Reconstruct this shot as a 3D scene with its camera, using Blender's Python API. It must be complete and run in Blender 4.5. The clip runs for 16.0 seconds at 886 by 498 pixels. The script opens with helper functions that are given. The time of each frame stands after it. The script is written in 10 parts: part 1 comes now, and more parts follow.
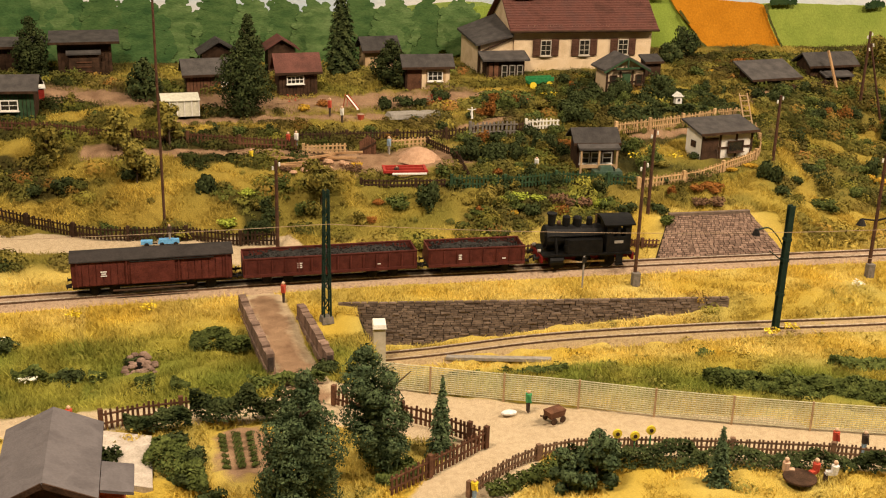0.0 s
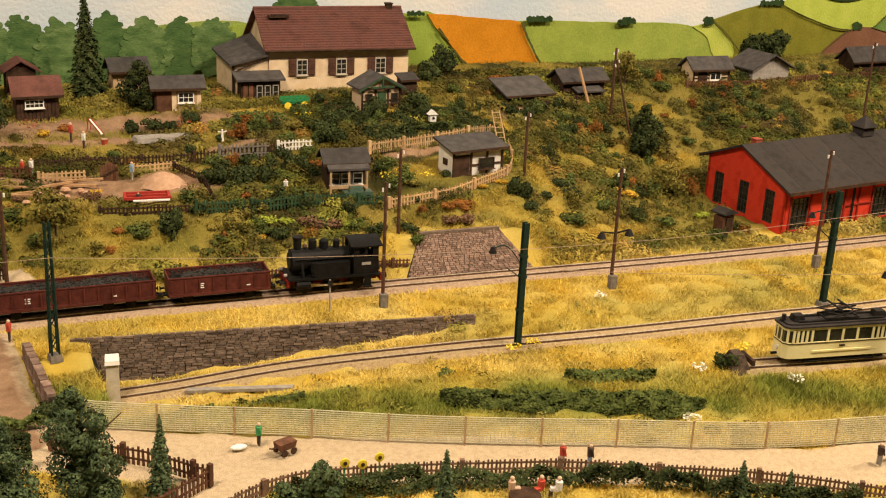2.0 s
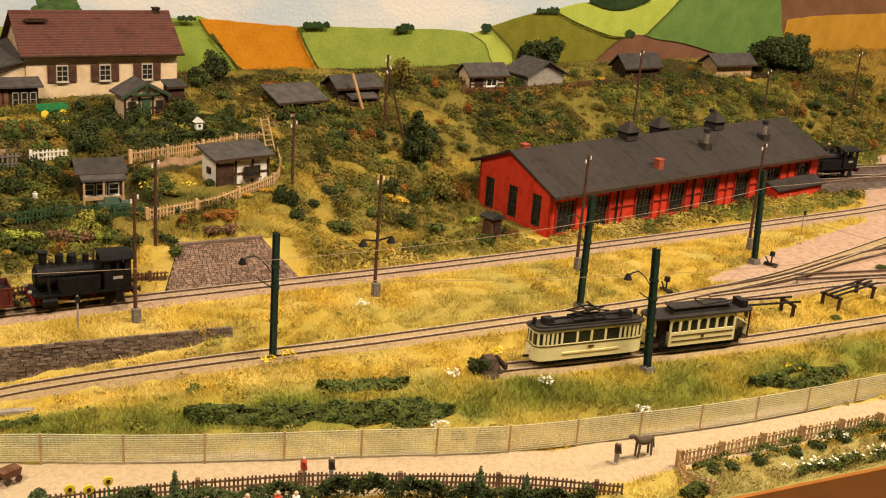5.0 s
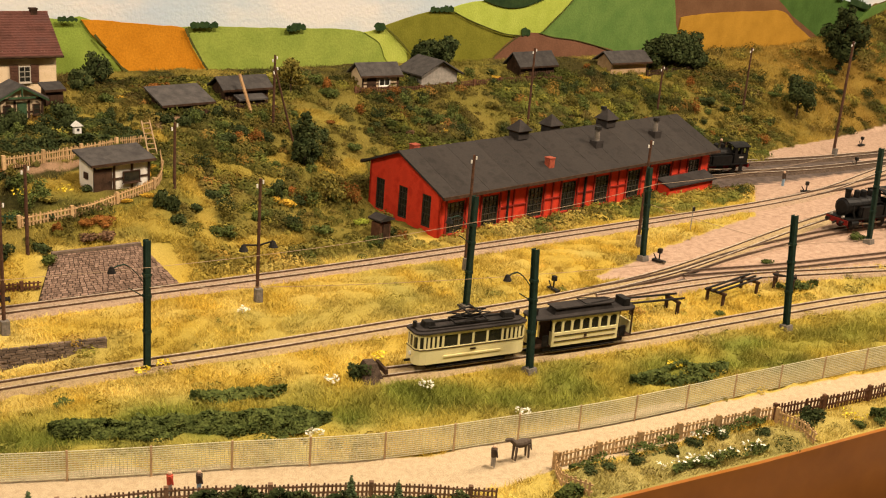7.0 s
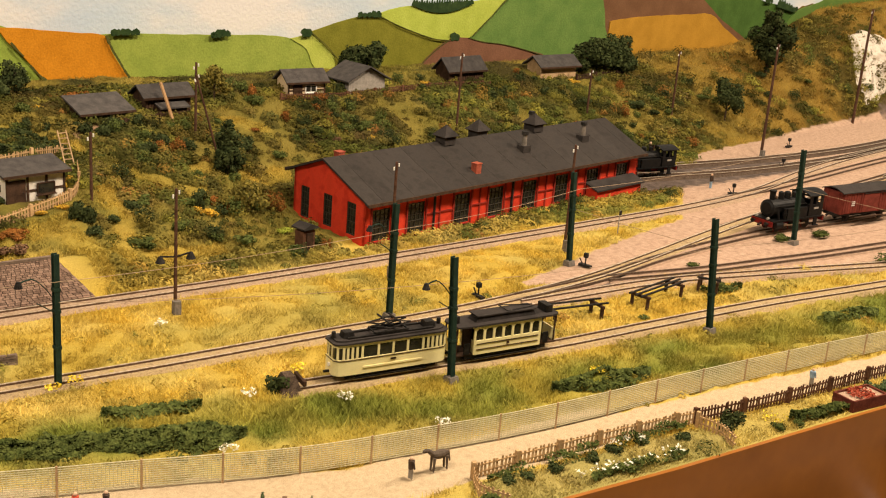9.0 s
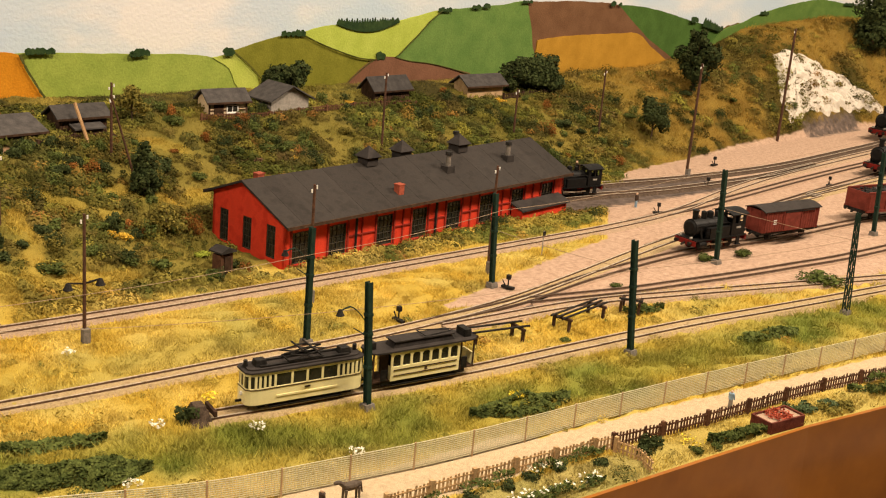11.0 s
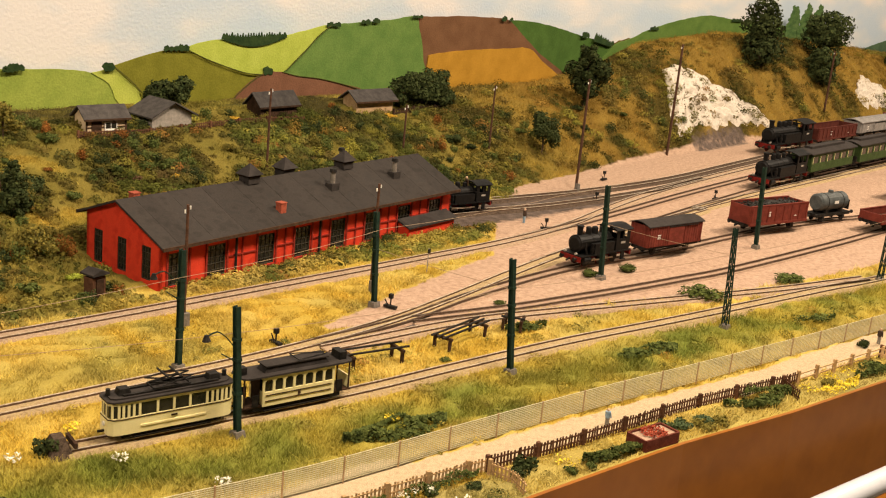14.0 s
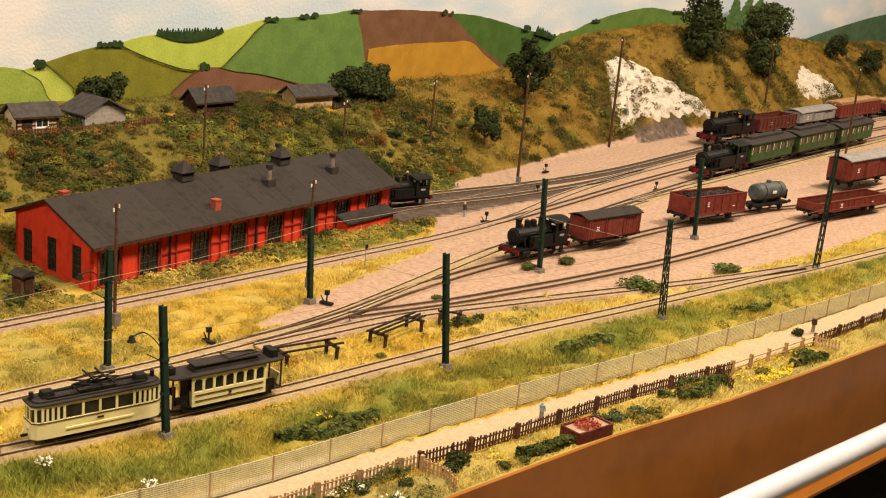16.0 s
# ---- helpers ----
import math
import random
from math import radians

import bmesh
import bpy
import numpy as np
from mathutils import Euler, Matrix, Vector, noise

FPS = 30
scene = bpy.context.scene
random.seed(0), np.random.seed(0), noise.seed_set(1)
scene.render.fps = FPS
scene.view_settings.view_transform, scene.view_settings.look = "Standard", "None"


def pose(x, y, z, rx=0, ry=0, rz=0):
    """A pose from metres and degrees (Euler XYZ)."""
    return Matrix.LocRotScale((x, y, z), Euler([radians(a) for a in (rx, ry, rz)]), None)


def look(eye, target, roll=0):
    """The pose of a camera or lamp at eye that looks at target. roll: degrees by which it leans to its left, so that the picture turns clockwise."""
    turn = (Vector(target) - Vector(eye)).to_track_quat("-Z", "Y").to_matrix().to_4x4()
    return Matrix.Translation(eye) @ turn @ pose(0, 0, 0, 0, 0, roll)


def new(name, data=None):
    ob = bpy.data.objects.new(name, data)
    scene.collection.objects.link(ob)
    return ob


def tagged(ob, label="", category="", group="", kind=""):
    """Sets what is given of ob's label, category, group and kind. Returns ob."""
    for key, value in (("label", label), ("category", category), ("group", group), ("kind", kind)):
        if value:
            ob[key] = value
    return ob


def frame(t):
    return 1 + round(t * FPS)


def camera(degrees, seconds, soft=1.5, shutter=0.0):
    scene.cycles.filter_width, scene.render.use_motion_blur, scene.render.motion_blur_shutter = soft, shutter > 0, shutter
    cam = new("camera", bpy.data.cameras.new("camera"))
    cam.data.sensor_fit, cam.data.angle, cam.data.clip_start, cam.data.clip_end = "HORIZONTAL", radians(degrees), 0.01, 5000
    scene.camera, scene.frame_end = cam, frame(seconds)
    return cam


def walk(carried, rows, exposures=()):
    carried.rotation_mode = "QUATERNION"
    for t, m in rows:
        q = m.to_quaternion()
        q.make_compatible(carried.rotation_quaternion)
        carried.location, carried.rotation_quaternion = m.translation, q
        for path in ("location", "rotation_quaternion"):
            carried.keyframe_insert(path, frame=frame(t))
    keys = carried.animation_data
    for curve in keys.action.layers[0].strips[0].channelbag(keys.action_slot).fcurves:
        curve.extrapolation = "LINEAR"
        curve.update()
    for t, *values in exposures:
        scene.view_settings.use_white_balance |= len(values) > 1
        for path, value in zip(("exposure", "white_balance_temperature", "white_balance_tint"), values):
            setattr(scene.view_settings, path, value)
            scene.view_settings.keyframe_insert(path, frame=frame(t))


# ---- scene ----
# A model railway layout at 1:87 on a table, seen by a hand-held camera. z = 0 is the level of the yard.
cam = camera(41.5, 16.0, 1.15)
PATH = [
    (0, (0.064, 0.016, 0.455), (0.55, 1.833, -0.225), 1.7),
    (0.5, (0.089, 0.021, 0.459), (0.652, 1.821, -0.205), 1.6),
    (1, (0.107, 0.02, 0.462), (0.751, 1.798, -0.19), 2.0),
    (1.5, (0.121, 0.016, 0.462), (0.843, 1.765, -0.186), 2.5),
    (2, (0.138, 0.013, 0.461), (0.927, 1.734, -0.185), 2.8),
    (2.5, (0.151, 0.009, 0.462), (0.997, 1.702, -0.184), 3.2),
    (3, (0.158, 0.005, 0.461), (1.048, 1.676, -0.183), 3.3),
    (3.5, (0.173, 0.0, 0.463), (1.104, 1.65, -0.178), 3.6),
    (4, (0.186, -0.004, 0.466), (1.162, 1.623, -0.167), 3.8),
    (4.5, (0.197, -0.007, 0.467), (1.214, 1.598, -0.158), 4.1),
    (5, (0.205, -0.008, 0.466), (1.259, 1.574, -0.155), 4.4),
    (7.5, (0.254, -0.02, 0.471), (1.44, 1.469, -0.143), 4.6),
    (8, (0.258, -0.022, 0.472), (1.462, 1.453, -0.14), 4.6),
    (8.5, (0.265, -0.024, 0.473), (1.488, 1.437, -0.134), 4.6),
    (9, (0.276, -0.023, 0.472), (1.516, 1.426, -0.129), 4.6),
    (11.5, (0.311, -0.023, 0.479), (1.653, 1.351, -0.079), 5.3),
    (12, (0.316, -0.025, 0.481), (1.677, 1.333, -0.069), 5.6),
    (12.5, (0.324, -0.028, 0.48), (1.705, 1.312, -0.063), 5.8),
    (13, (0.329, -0.032, 0.481), (1.726, 1.292, -0.062), 5.7),
    (13.5, (0.337, -0.034, 0.483), (1.751, 1.273, -0.058), 5.7),
    (14, (0.345, -0.034, 0.484), (1.78, 1.253, -0.05), 5.7),
    (14.5, (0.354, -0.038, 0.486), (1.807, 1.23, -0.042), 5.6),
    (15, (0.358, -0.04, 0.486), (1.826, 1.21, -0.042), 5.6),
    (15.5, (0.361, -0.042, 0.486), (1.841, 1.194, -0.046), 5.5),
    (16, (0.366, -0.046, 0.485), (1.852, 1.18, -0.051), 5.5),
]
walk(cam, [(t, look(eye, target, roll)) for t, eye, target, roll in PATH])

# ---- light: ceiling lamps of the exhibition room ----
world = bpy.data.worlds.new("world")
scene.world = world
world.use_nodes = True
world.node_tree.nodes["Background"].inputs[0].default_value = (1.0, 0.86, 0.68, 1)
world.node_tree.nodes["Background"].inputs[1].default_value = 0.05
scene.view_settings.exposure = 0.0


def lamp(x, y, z, sx, sy, watts, aim):
    d = bpy.data.lights.new("ceiling_lamp_light", "AREA")
    d.shape, d.size, d.size_y, d.energy, d.color = "RECTANGLE", sx, sy, watts, (1.0, 0.805, 0.605)
    ob = new("ceiling_lamp_light", d)
    ob.matrix_basis = look((x, y, z), aim)
    return ob


lamp(3.0, 0.18, 1.86, 0.5, 0.16, 56, (2.6, 1.0, 0))
lamp(1.3, 0.16, 1.86, 0.5, 0.16, 53, (1.0, 1.0, 0))
lamp(4.8, 0.28, 1.86, 0.5, 0.16, 50, (4.4, 1.1, 0))
lamp(-0.5, 0.22, 1.86, 0.5, 0.16, 48, (-0.3, 1.0, 0))

# ---- materials ----
def material(name, colours, rough=0.8, scale=150.0, fine=900.0, metal=0.0, bump=0.25, spread=(0.35, 0.65), grain=0.25, per_object=0.0, per_island=0.0, attr="", spec=0.12):
    """A surface mixed from two or three colours by noise at two sizes, with grain and fine relief."""
    m = bpy.data.materials.new(name)
    m.use_nodes = True
    nt = m.node_tree
    n, link = nt.nodes, nt.links.new
    b = n["Principled BSDF"]
    b.inputs["Roughness"].default_value, b.inputs["Metallic"].default_value = rough, metal
    b.inputs["Specular IOR Level"].default_value = spec
    tc = n.new("ShaderNodeTexCoord")
    big = n.new("ShaderNodeTexNoise")
    big.inputs["Scale"].default_value, big.inputs["Detail"].default_value = scale, 5
    small = n.new("ShaderNodeTexNoise")
    small.inputs["Scale"].default_value, small.inputs["Detail"].default_value = fine, 4
    link(tc.outputs["Object"], big.inputs["Vector"])
    link(tc.outputs["Object"], small.inputs["Vector"])
    if attr:
        at = n.new("ShaderNodeAttribute")
        at.attribute_name = attr
        base = at.outputs["Color"]
    else:
        ramp = n.new("ShaderNodeValToRGB")
        els = ramp.color_ramp.elements
        while len(els) < len(colours):
            els.new(0.5)
        for i, c in enumerate(colours):
            els[i].position = spread[0] + (spread[1] - spread[0]) * i / max(1, len(colours) - 1)
            els[i].color = (*c, 1)
        link(big.outputs["Fac"], ramp.inputs["Fac"])
        base = ramp.outputs["Color"]
    hsv = n.new("ShaderNodeHueSaturation")
    link(base, hsv.inputs["Color"])
    rng = n.new("ShaderNodeMapRange")
    rng.inputs["From Min"].default_value, rng.inputs["From Max"].default_value = 0.25, 0.75
    rng.inputs["To Min"].default_value, rng.inputs["To Max"].default_value = 1 - grain, 1 + grain
    link(small.outputs["Fac"], rng.inputs["Value"])
    val = rng.outputs["Result"]
    for src, amount in (("obj", per_object), ("isl", per_island)):
        if amount:
            info = n.new("ShaderNodeObjectInfo") if src == "obj" else n.new("ShaderNodeNewGeometry")
            out = info.outputs["Random"] if src == "obj" else info.outputs["Random Per Island"]
            r2 = n.new("ShaderNodeMapRange")
            r2.inputs["To Min"].default_value, r2.inputs["To Max"].default_value = 1 - amount, 1 + amount
            link(out, r2.inputs["Value"])
            mul = n.new("ShaderNodeMath")
            mul.operation = "MULTIPLY"
            link(val, mul.inputs[0])
            link(r2.outputs["Result"], mul.inputs[1])
            val = mul.outputs["Value"]
    link(val, hsv.inputs["Value"])
    link(hsv.outputs["Color"], b.inputs["Base Color"])
    if bump:
        bp = n.new("ShaderNodeBump")
        bp.inputs["Strength"].default_value, bp.inputs["Distance"].default_value = bump, 0.0015
        link(small.outputs["Fac"], bp.inputs["Height"])
        link(bp.outputs["Normal"], b.inputs["Normal"])
    return m


M_RED = material("red_brick_paint", [(0.50, 0.035, 0.016), (0.62, 0.05, 0.022), (0.56, 0.045, 0.02)], 0.75, 60, 700, grain=0.12)
M_REDBEAM = material("dark_red_timber", [(0.20, 0.02, 0.012), (0.28, 0.03, 0.018)], 0.8, 120)
M_ROOF = material("tarred_felt", [(0.025, 0.022, 0.020), (0.041, 0.035, 0.032), (0.032, 0.028, 0.026)], 0.85, 40, 500, grain=0.2)
M_FELT = material("grey_roofing_felt", [(0.046, 0.042, 0.040), (0.074, 0.067, 0.062)], 0.85, 90, 600, grain=0.18, per_object=0.25)
M_ROOFSTRIP = material("tarred_felt_strip", [(0.030, 0.026, 0.023), (0.040, 0.034, 0.030), (0.034, 0.030, 0.027)], 0.85, 60, 500, grain=0.15, per_object=0.10)
M_YARDBED = material("brown_yard_bed", [(0.33, 0.225, 0.158), (0.44, 0.305, 0.215)], 0.95, 120, 1200, bump=0.6, grain=0.3)
M_GLASS = material("dark_window_glass", [(0.012, 0.012, 0.010), (0.03, 0.028, 0.02)], 0.25, 80, bump=0.0, spec=0.5)
M_WINBAR = material("window_bar_paint", [(0.03, 0.028, 0.02), (0.06, 0.05, 0.035)], 0.7)
M_WINFRAME = material("weathered_window_paint", [(0.40, 0.36, 0.29), (0.50, 0.45, 0.37)], 0.75, 100, grain=0.1)
M_SHUTTER = material("brown_shutter_paint", [(0.070, 0.034, 0.022), (0.105, 0.052, 0.034)], 0.8, 120, 700, grain=0.2)
M_WHITE = material("white_paint", [(0.70, 0.66, 0.58), (0.78, 0.74, 0.66)], 0.75, 100, grain=0.1)
M_PLASTER = material("cream_plaster", [(0.56, 0.42, 0.26), (0.68, 0.53, 0.35), (0.62, 0.47, 0.29)], 0.9, 35, 600, grain=0.12)
M_TILE = material("red_brown_roof_tile", [(0.090, 0.040, 0.031), (0.130, 0.054, 0.042), (0.108, 0.050, 0.041)], 0.85, 40, 600, grain=0.2, per_object=0.15)
M_TIMBER = material("dark_brown_timber", [(0.030, 0.017, 0.010), (0.062, 0.034, 0.020)], 0.85, 120, 700, grain=0.3, per_object=0.2)
M_FENCE = material("brown_fence_wood", [(0.080, 0.037, 0.021), (0.132, 0.063, 0.035)], 0.85, 120, 800, grain=0.3, per_object=0.3)
M_LIGHTFENCE = material("weathered_brown_fence_wood", [(0.13, 0.075, 0.045), (0.20, 0.12, 0.072)], 0.85, 120, 800, grain=0.3, per_object=0.25)
M_PALE = material("pale_fence_wood", [(0.42, 0.27, 0.13), (0.55, 0.37, 0.19)], 0.85, 120, 800, grain=0.25, per_object=0.2)
M_GREENFENCE = material("green_fence_paint", [(0.025, 0.055, 0.025), (0.045, 0.085, 0.04)], 0.8, 120, per_object=0.2)
M_TRIM = material("tan_timber", [(0.36, 0.24, 0.13), (0.46, 0.32, 0.18)], 0.85, 120)
M_POLE = material("wooden_pole_brown", [(0.055, 0.028, 0.018), (0.10, 0.05, 0.03)], 0.8, 150, 800, grain=0.3)
M_MAST = material("dark_green_mast_paint", [(0.010, 0.024, 0.017), (0.018, 0.038, 0.026)], 0.6, 150, grain=0.2)
M_CONC = material("grey_concrete", [(0.24, 0.22, 0.19), (0.33, 0.30, 0.26)], 0.9, 200)
M_DARKCONC = material("dirty_concrete", [(0.13, 0.115, 0.095), (0.20, 0.175, 0.15)], 0.9, 200)
M_IRON = material("dark_iron", [(0.012, 0.011, 0.010), (0.03, 0.027, 0.024)], 0.6, 200, metal=0.3)
M_LOCO = material("black_locomotive_enamel", [(0.004, 0.004, 0.004), (0.010, 0.0095, 0.009)], 0.55, 200, bump=0.1, spec=0.16)
M_REDWHEEL = material("red_wheel_enamel", [(0.12, 0.010, 0.008), (0.18, 0.016, 0.012)], 0.5, 200)
M_WAGON = material("oxide_red_wagon_paint", [(0.070, 0.018, 0.013), (0.105, 0.028, 0.020)], 0.7, 120, grain=0.25, per_object=0.15)
M_BRIGHTWAGON = material("red_wagon_paint", [(0.125, 0.026, 0.018), (0.18, 0.038, 0.026)], 0.7, 120, grain=0.2)
M_COAL = material("coal", [(0.012, 0.011, 0.010), (0.035, 0.032, 0.028)], 0.5, 300, 1200, bump=0.6, per_island=0.5)
M_CREAM = material("cream_tram_enamel", [(0.76, 0.68, 0.33), (0.82, 0.74, 0.40)], 0.45, 60, grain=0.07, bump=0.08, spec=0.5)
M_COACH = material("green_coach_paint", [(0.030, 0.055, 0.016), (0.05, 0.085, 0.025)], 0.55, 120, grain=0.15)
M_TANK = material("grey_tank_enamel", [(0.055, 0.062, 0.062), (0.09, 0.10, 0.10)], 0.45, 120, bump=0.1)
M_GREYROOF = material("grey_wagon_roof", [(0.20, 0.19, 0.18), (0.28, 0.265, 0.25)], 0.7, 120)
M_LOAD = material("sawn_timber_load", [(0.30, 0.17, 0.08), (0.42, 0.26, 0.13)], 0.85, 150, per_island=0.2)
M_RAIL = material("rusty_rail_steel", [(0.085, 0.050, 0.032), (0.14, 0.085, 0.055)], 0.55, 300, metal=0.3)
M_RAILTOP = material("polished_rail_head", [(0.42, 0.33, 0.23), (0.74, 0.65, 0.53)], 0.34, 300, metal=0.4, bump=0.0)
M_YARDRAIL = material("brown_yard_rail", [(0.075, 0.045, 0.03), (0.13, 0.085, 0.06)], 0.6, 300, metal=0.2)
M_YARDHEAD = material("dull_yard_rail_head", [(0.13, 0.095, 0.07), (0.22, 0.165, 0.12)], 0.45, 300, metal=0.4, bump=0.0)
M_BEDBOARD = material("weathered_red_board", [(0.10, 0.025, 0.016), (0.15, 0.042, 0.026)], 0.85, 150)
M_TRAMBALLAST = material("grassy_tan_ballast", [(0.30, 0.215, 0.115), (0.45, 0.335, 0.185), (0.38, 0.285, 0.14)], 0.95, 250, 1500, bump=0.8, grain=0.45)
M_SLEEPER = material("brown_sleeper", [(0.16, 0.105, 0.068), (0.26, 0.18, 0.12)], 0.9, 300, per_island=0.2)
M_BALLAST = material("brown_ballast", [(0.29, 0.20, 0.13), (0.44, 0.32, 0.215), (0.37, 0.265, 0.175)], 0.95, 250, 1500, bump=0.8, grain=0.45)
M_DARKBALLAST = material("sooty_ballast", [(0.06, 0.042, 0.03), (0.12, 0.085, 0.06)], 0.95, 250, 1500, bump=0.8, grain=0.45)
M_STONE = material("dark_stone_block", [(0.098, 0.072, 0.054), (0.155, 0.116, 0.088)], 0.9, 200, 1200, grain=0.3, per_island=0.35, per_object=0.3)
M_PAVE = material("red_brown_slope_stone", [(0.15, 0.098, 0.072), (0.235, 0.16, 0.12)], 0.9, 200, 1200, grain=0.25, per_island=0.35, per_object=0.3)
M_JOINT = material("dark_mortar", [(0.04, 0.03, 0.024), (0.07, 0.052, 0.042)], 0.95, 300)
M_CHALK = material("white_chalk_rock", [(0.46, 0.40, 0.32), (0.62, 0.56, 0.47), (0.54, 0.48, 0.40)], 0.95, 45, 500, bump=0.7, grain=0.15)
M_BARK = material("tree_bark", [(0.06, 0.04, 0.025), (0.11, 0.075, 0.05)], 0.95, 300)
M_LEAFDARK = material("dark_green_foliage", [(0.024, 0.036, 0.013), (0.064, 0.078, 0.027)], 0.9, 120, per_island=0.24, per_object=0.2, bump=0, spec=0.05)
M_LEAFMID = material("green_foliage", [(0.050, 0.068, 0.018), (0.108, 0.130, 0.034)], 0.9, 120, per_island=0.24, per_object=0.25, bump=0, spec=0.05)
M_LEAFOLIVE = material("olive_foliage", [(0.105, 0.098, 0.024), (0.25, 0.20, 0.042)], 0.9, 120, per_island=0.24, per_object=0.25, bump=0, spec=0.05)
M_LEAFLIME = material("lime_foliage", [(0.24, 0.29, 0.035), (0.36, 0.40, 0.06)], 0.9, 120, per_island=0.25, per_object=0.15, bump=0, spec=0.05)
M_LEAFMAUVE = material("mauve_brown_foliage", [(0.12, 0.070, 0.040), (0.20, 0.115, 0.065)], 0.9, 120, per_island=0.3, per_object=0.15, bump=0, spec=0.05)
M_LEAFGOLD = material("golden_foliage", [(0.46, 0.27, 0.03), (0.60, 0.38, 0.05)], 0.9, 120, per_island=0.25, per_object=0.15, bump=0, spec=0.05)
M_LEAFAUTUMN = material("autumn_foliage", [(0.20, 0.075, 0.02), (0.30, 0.13, 0.03)], 0.9, 120, per_island=0.24, per_object=0.25, bump=0, spec=0.05)
M_NEEDLE = material("blue_green_needles", [(0.048, 0.074, 0.034), (0.105, 0.140, 0.060)], 0.9, 120, per_island=0.24, bump=0, spec=0.05)
M_FLOWER_Y = material("yellow_blossom", [(0.66, 0.50, 0.03), (0.80, 0.62, 0.06)], 0.8, 200, per_island=0.2, bump=0)
M_FLOWER_W = material("white_blossom", [(0.72, 0.70, 0.55), (0.80, 0.78, 0.66)], 0.8, 200, per_island=0.2, bump=0)
M_FLOWER_R = material("red_blossom", [(0.30, 0.05, 0.03), (0.42, 0.10, 0.05)], 0.8, 200, per_island=0.3, bump=0)
M_GRASS = material("static_grass", [], 0.9, 20, 500, attr="tint", per_island=0.13, grain=0.08, bump=0, spec=0.05)
M_COVER = material("flock_ground_cover", [], 0.95, 20, 500, attr="tint", per_island=0.10, grain=0.10, bump=0, spec=0.05)
M_FASCIA = material("brown_fascia_board", [(0.24, 0.082, 0.008), (0.30, 0.106, 0.012), (0.27, 0.094, 0.010)], 0.42, 9, 60, grain=0.08, bump=0.05, spec=0.3)
M_TUBE = material("white_enamelled_tube", [(0.60, 0.63, 0.68), (0.66, 0.69, 0.74)], 0.3, 10, 80, grain=0.03, bump=0.0, spec=0.5)
M_FLOOR = material("grey_floor_covering", [(0.20, 0.17, 0.14), (0.26, 0.22, 0.18)], 0.8, 20, 200)
M_ROOM = material("brown_grey_room_paint", [(0.10, 0.09, 0.078), (0.13, 0.117, 0.10)], 0.9, 5, 80, grain=0.05, bump=0.05)
M_WIRE = material("copper_wire", [(0.34, 0.24, 0.16), (0.42, 0.31, 0.20)], 0.5, 200, metal=0.3, bump=0)
M_MESH = material("pale_wire_mesh", [(0.54, 0.51, 0.33), (0.64, 0.60, 0.41)], 0.6, 200, bump=0)
M_BLUE = material("light_blue_enamel", [(0.10, 0.30, 0.55), (0.16, 0.40, 0.66)], 0.5, 200, bump=0)
M_GREENPAINT = material("green_enamel", [(0.02, 0.16, 0.05), (0.04, 0.22, 0.08)], 0.5, 200, bump=0)
M_SKIN = material("figure_paint_tan", [(0.55, 0.36, 0.24), (0.62, 0.42, 0.28)], 0.7, 200, bump=0)
M_FIGWHITE = material("figure_paint_white", [(0.70, 0.68, 0.63), (0.78, 0.76, 0.70)], 0.7, 200, bump=0)
M_FIGRED = material("figure_paint_red", [(0.42, 0.06, 0.035), (0.50, 0.09, 0.05)], 0.7, 200, bump=0)
M_FIGGREEN = material("figure_paint_green", [(0.05, 0.25, 0.09), (0.08, 0.32, 0.12)], 0.7, 200, bump=0)
M_FIGBLUE = material("figure_paint_blue", [(0.22, 0.32, 0.42), (0.30, 0.42, 0.52)], 0.7, 200, bump=0)
M_FIGDARK = material("figure_paint_dark", [(0.05, 0.035, 0.028), (0.08, 0.055, 0.04)], 0.7, 200, bump=0)
M_HORSE = material("grey_painted_horse", [(0.08, 0.06, 0.045), (0.12, 0.095, 0.07)], 0.7, 300, bump=0)
M_REDPAINT = material("bright_red_paint", [(0.30, 0.028, 0.02), (0.37, 0.04, 0.028)], 0.6, 200, bump=0)
M_BRICK = material("brick_red_stack", [(0.26, 0.06, 0.035), (0.36, 0.09, 0.05)], 0.85, 300)
M_GREENHOUSE = material("milky_greenhouse_panel", [(0.52, 0.50, 0.40), (0.62, 0.60, 0.48)], 0.4, 200, bump=0)
M_SLATE = material("weathered_grey_felt", [(0.105, 0.094, 0.095), (0.14, 0.126, 0.127), (0.12, 0.108, 0.109)], 0.85, 40, 500, grain=0.1)
M_CARPAINT = material("dull_green_car_enamel", [(0.04, 0.075, 0.05), (0.06, 0.10, 0.07)], 0.4, 200, bump=0, spec=0.5)
M_TERRACE = material("pale_terrace_slabs", [(0.42, 0.36, 0.29), (0.54, 0.47, 0.39)], 0.9, 120, 900, bump=0.4)
M_SANDPILE = material("sand_heap", [(0.42, 0.25, 0.15), (0.52, 0.33, 0.21)], 0.95, 150, 1200, bump=0.6)

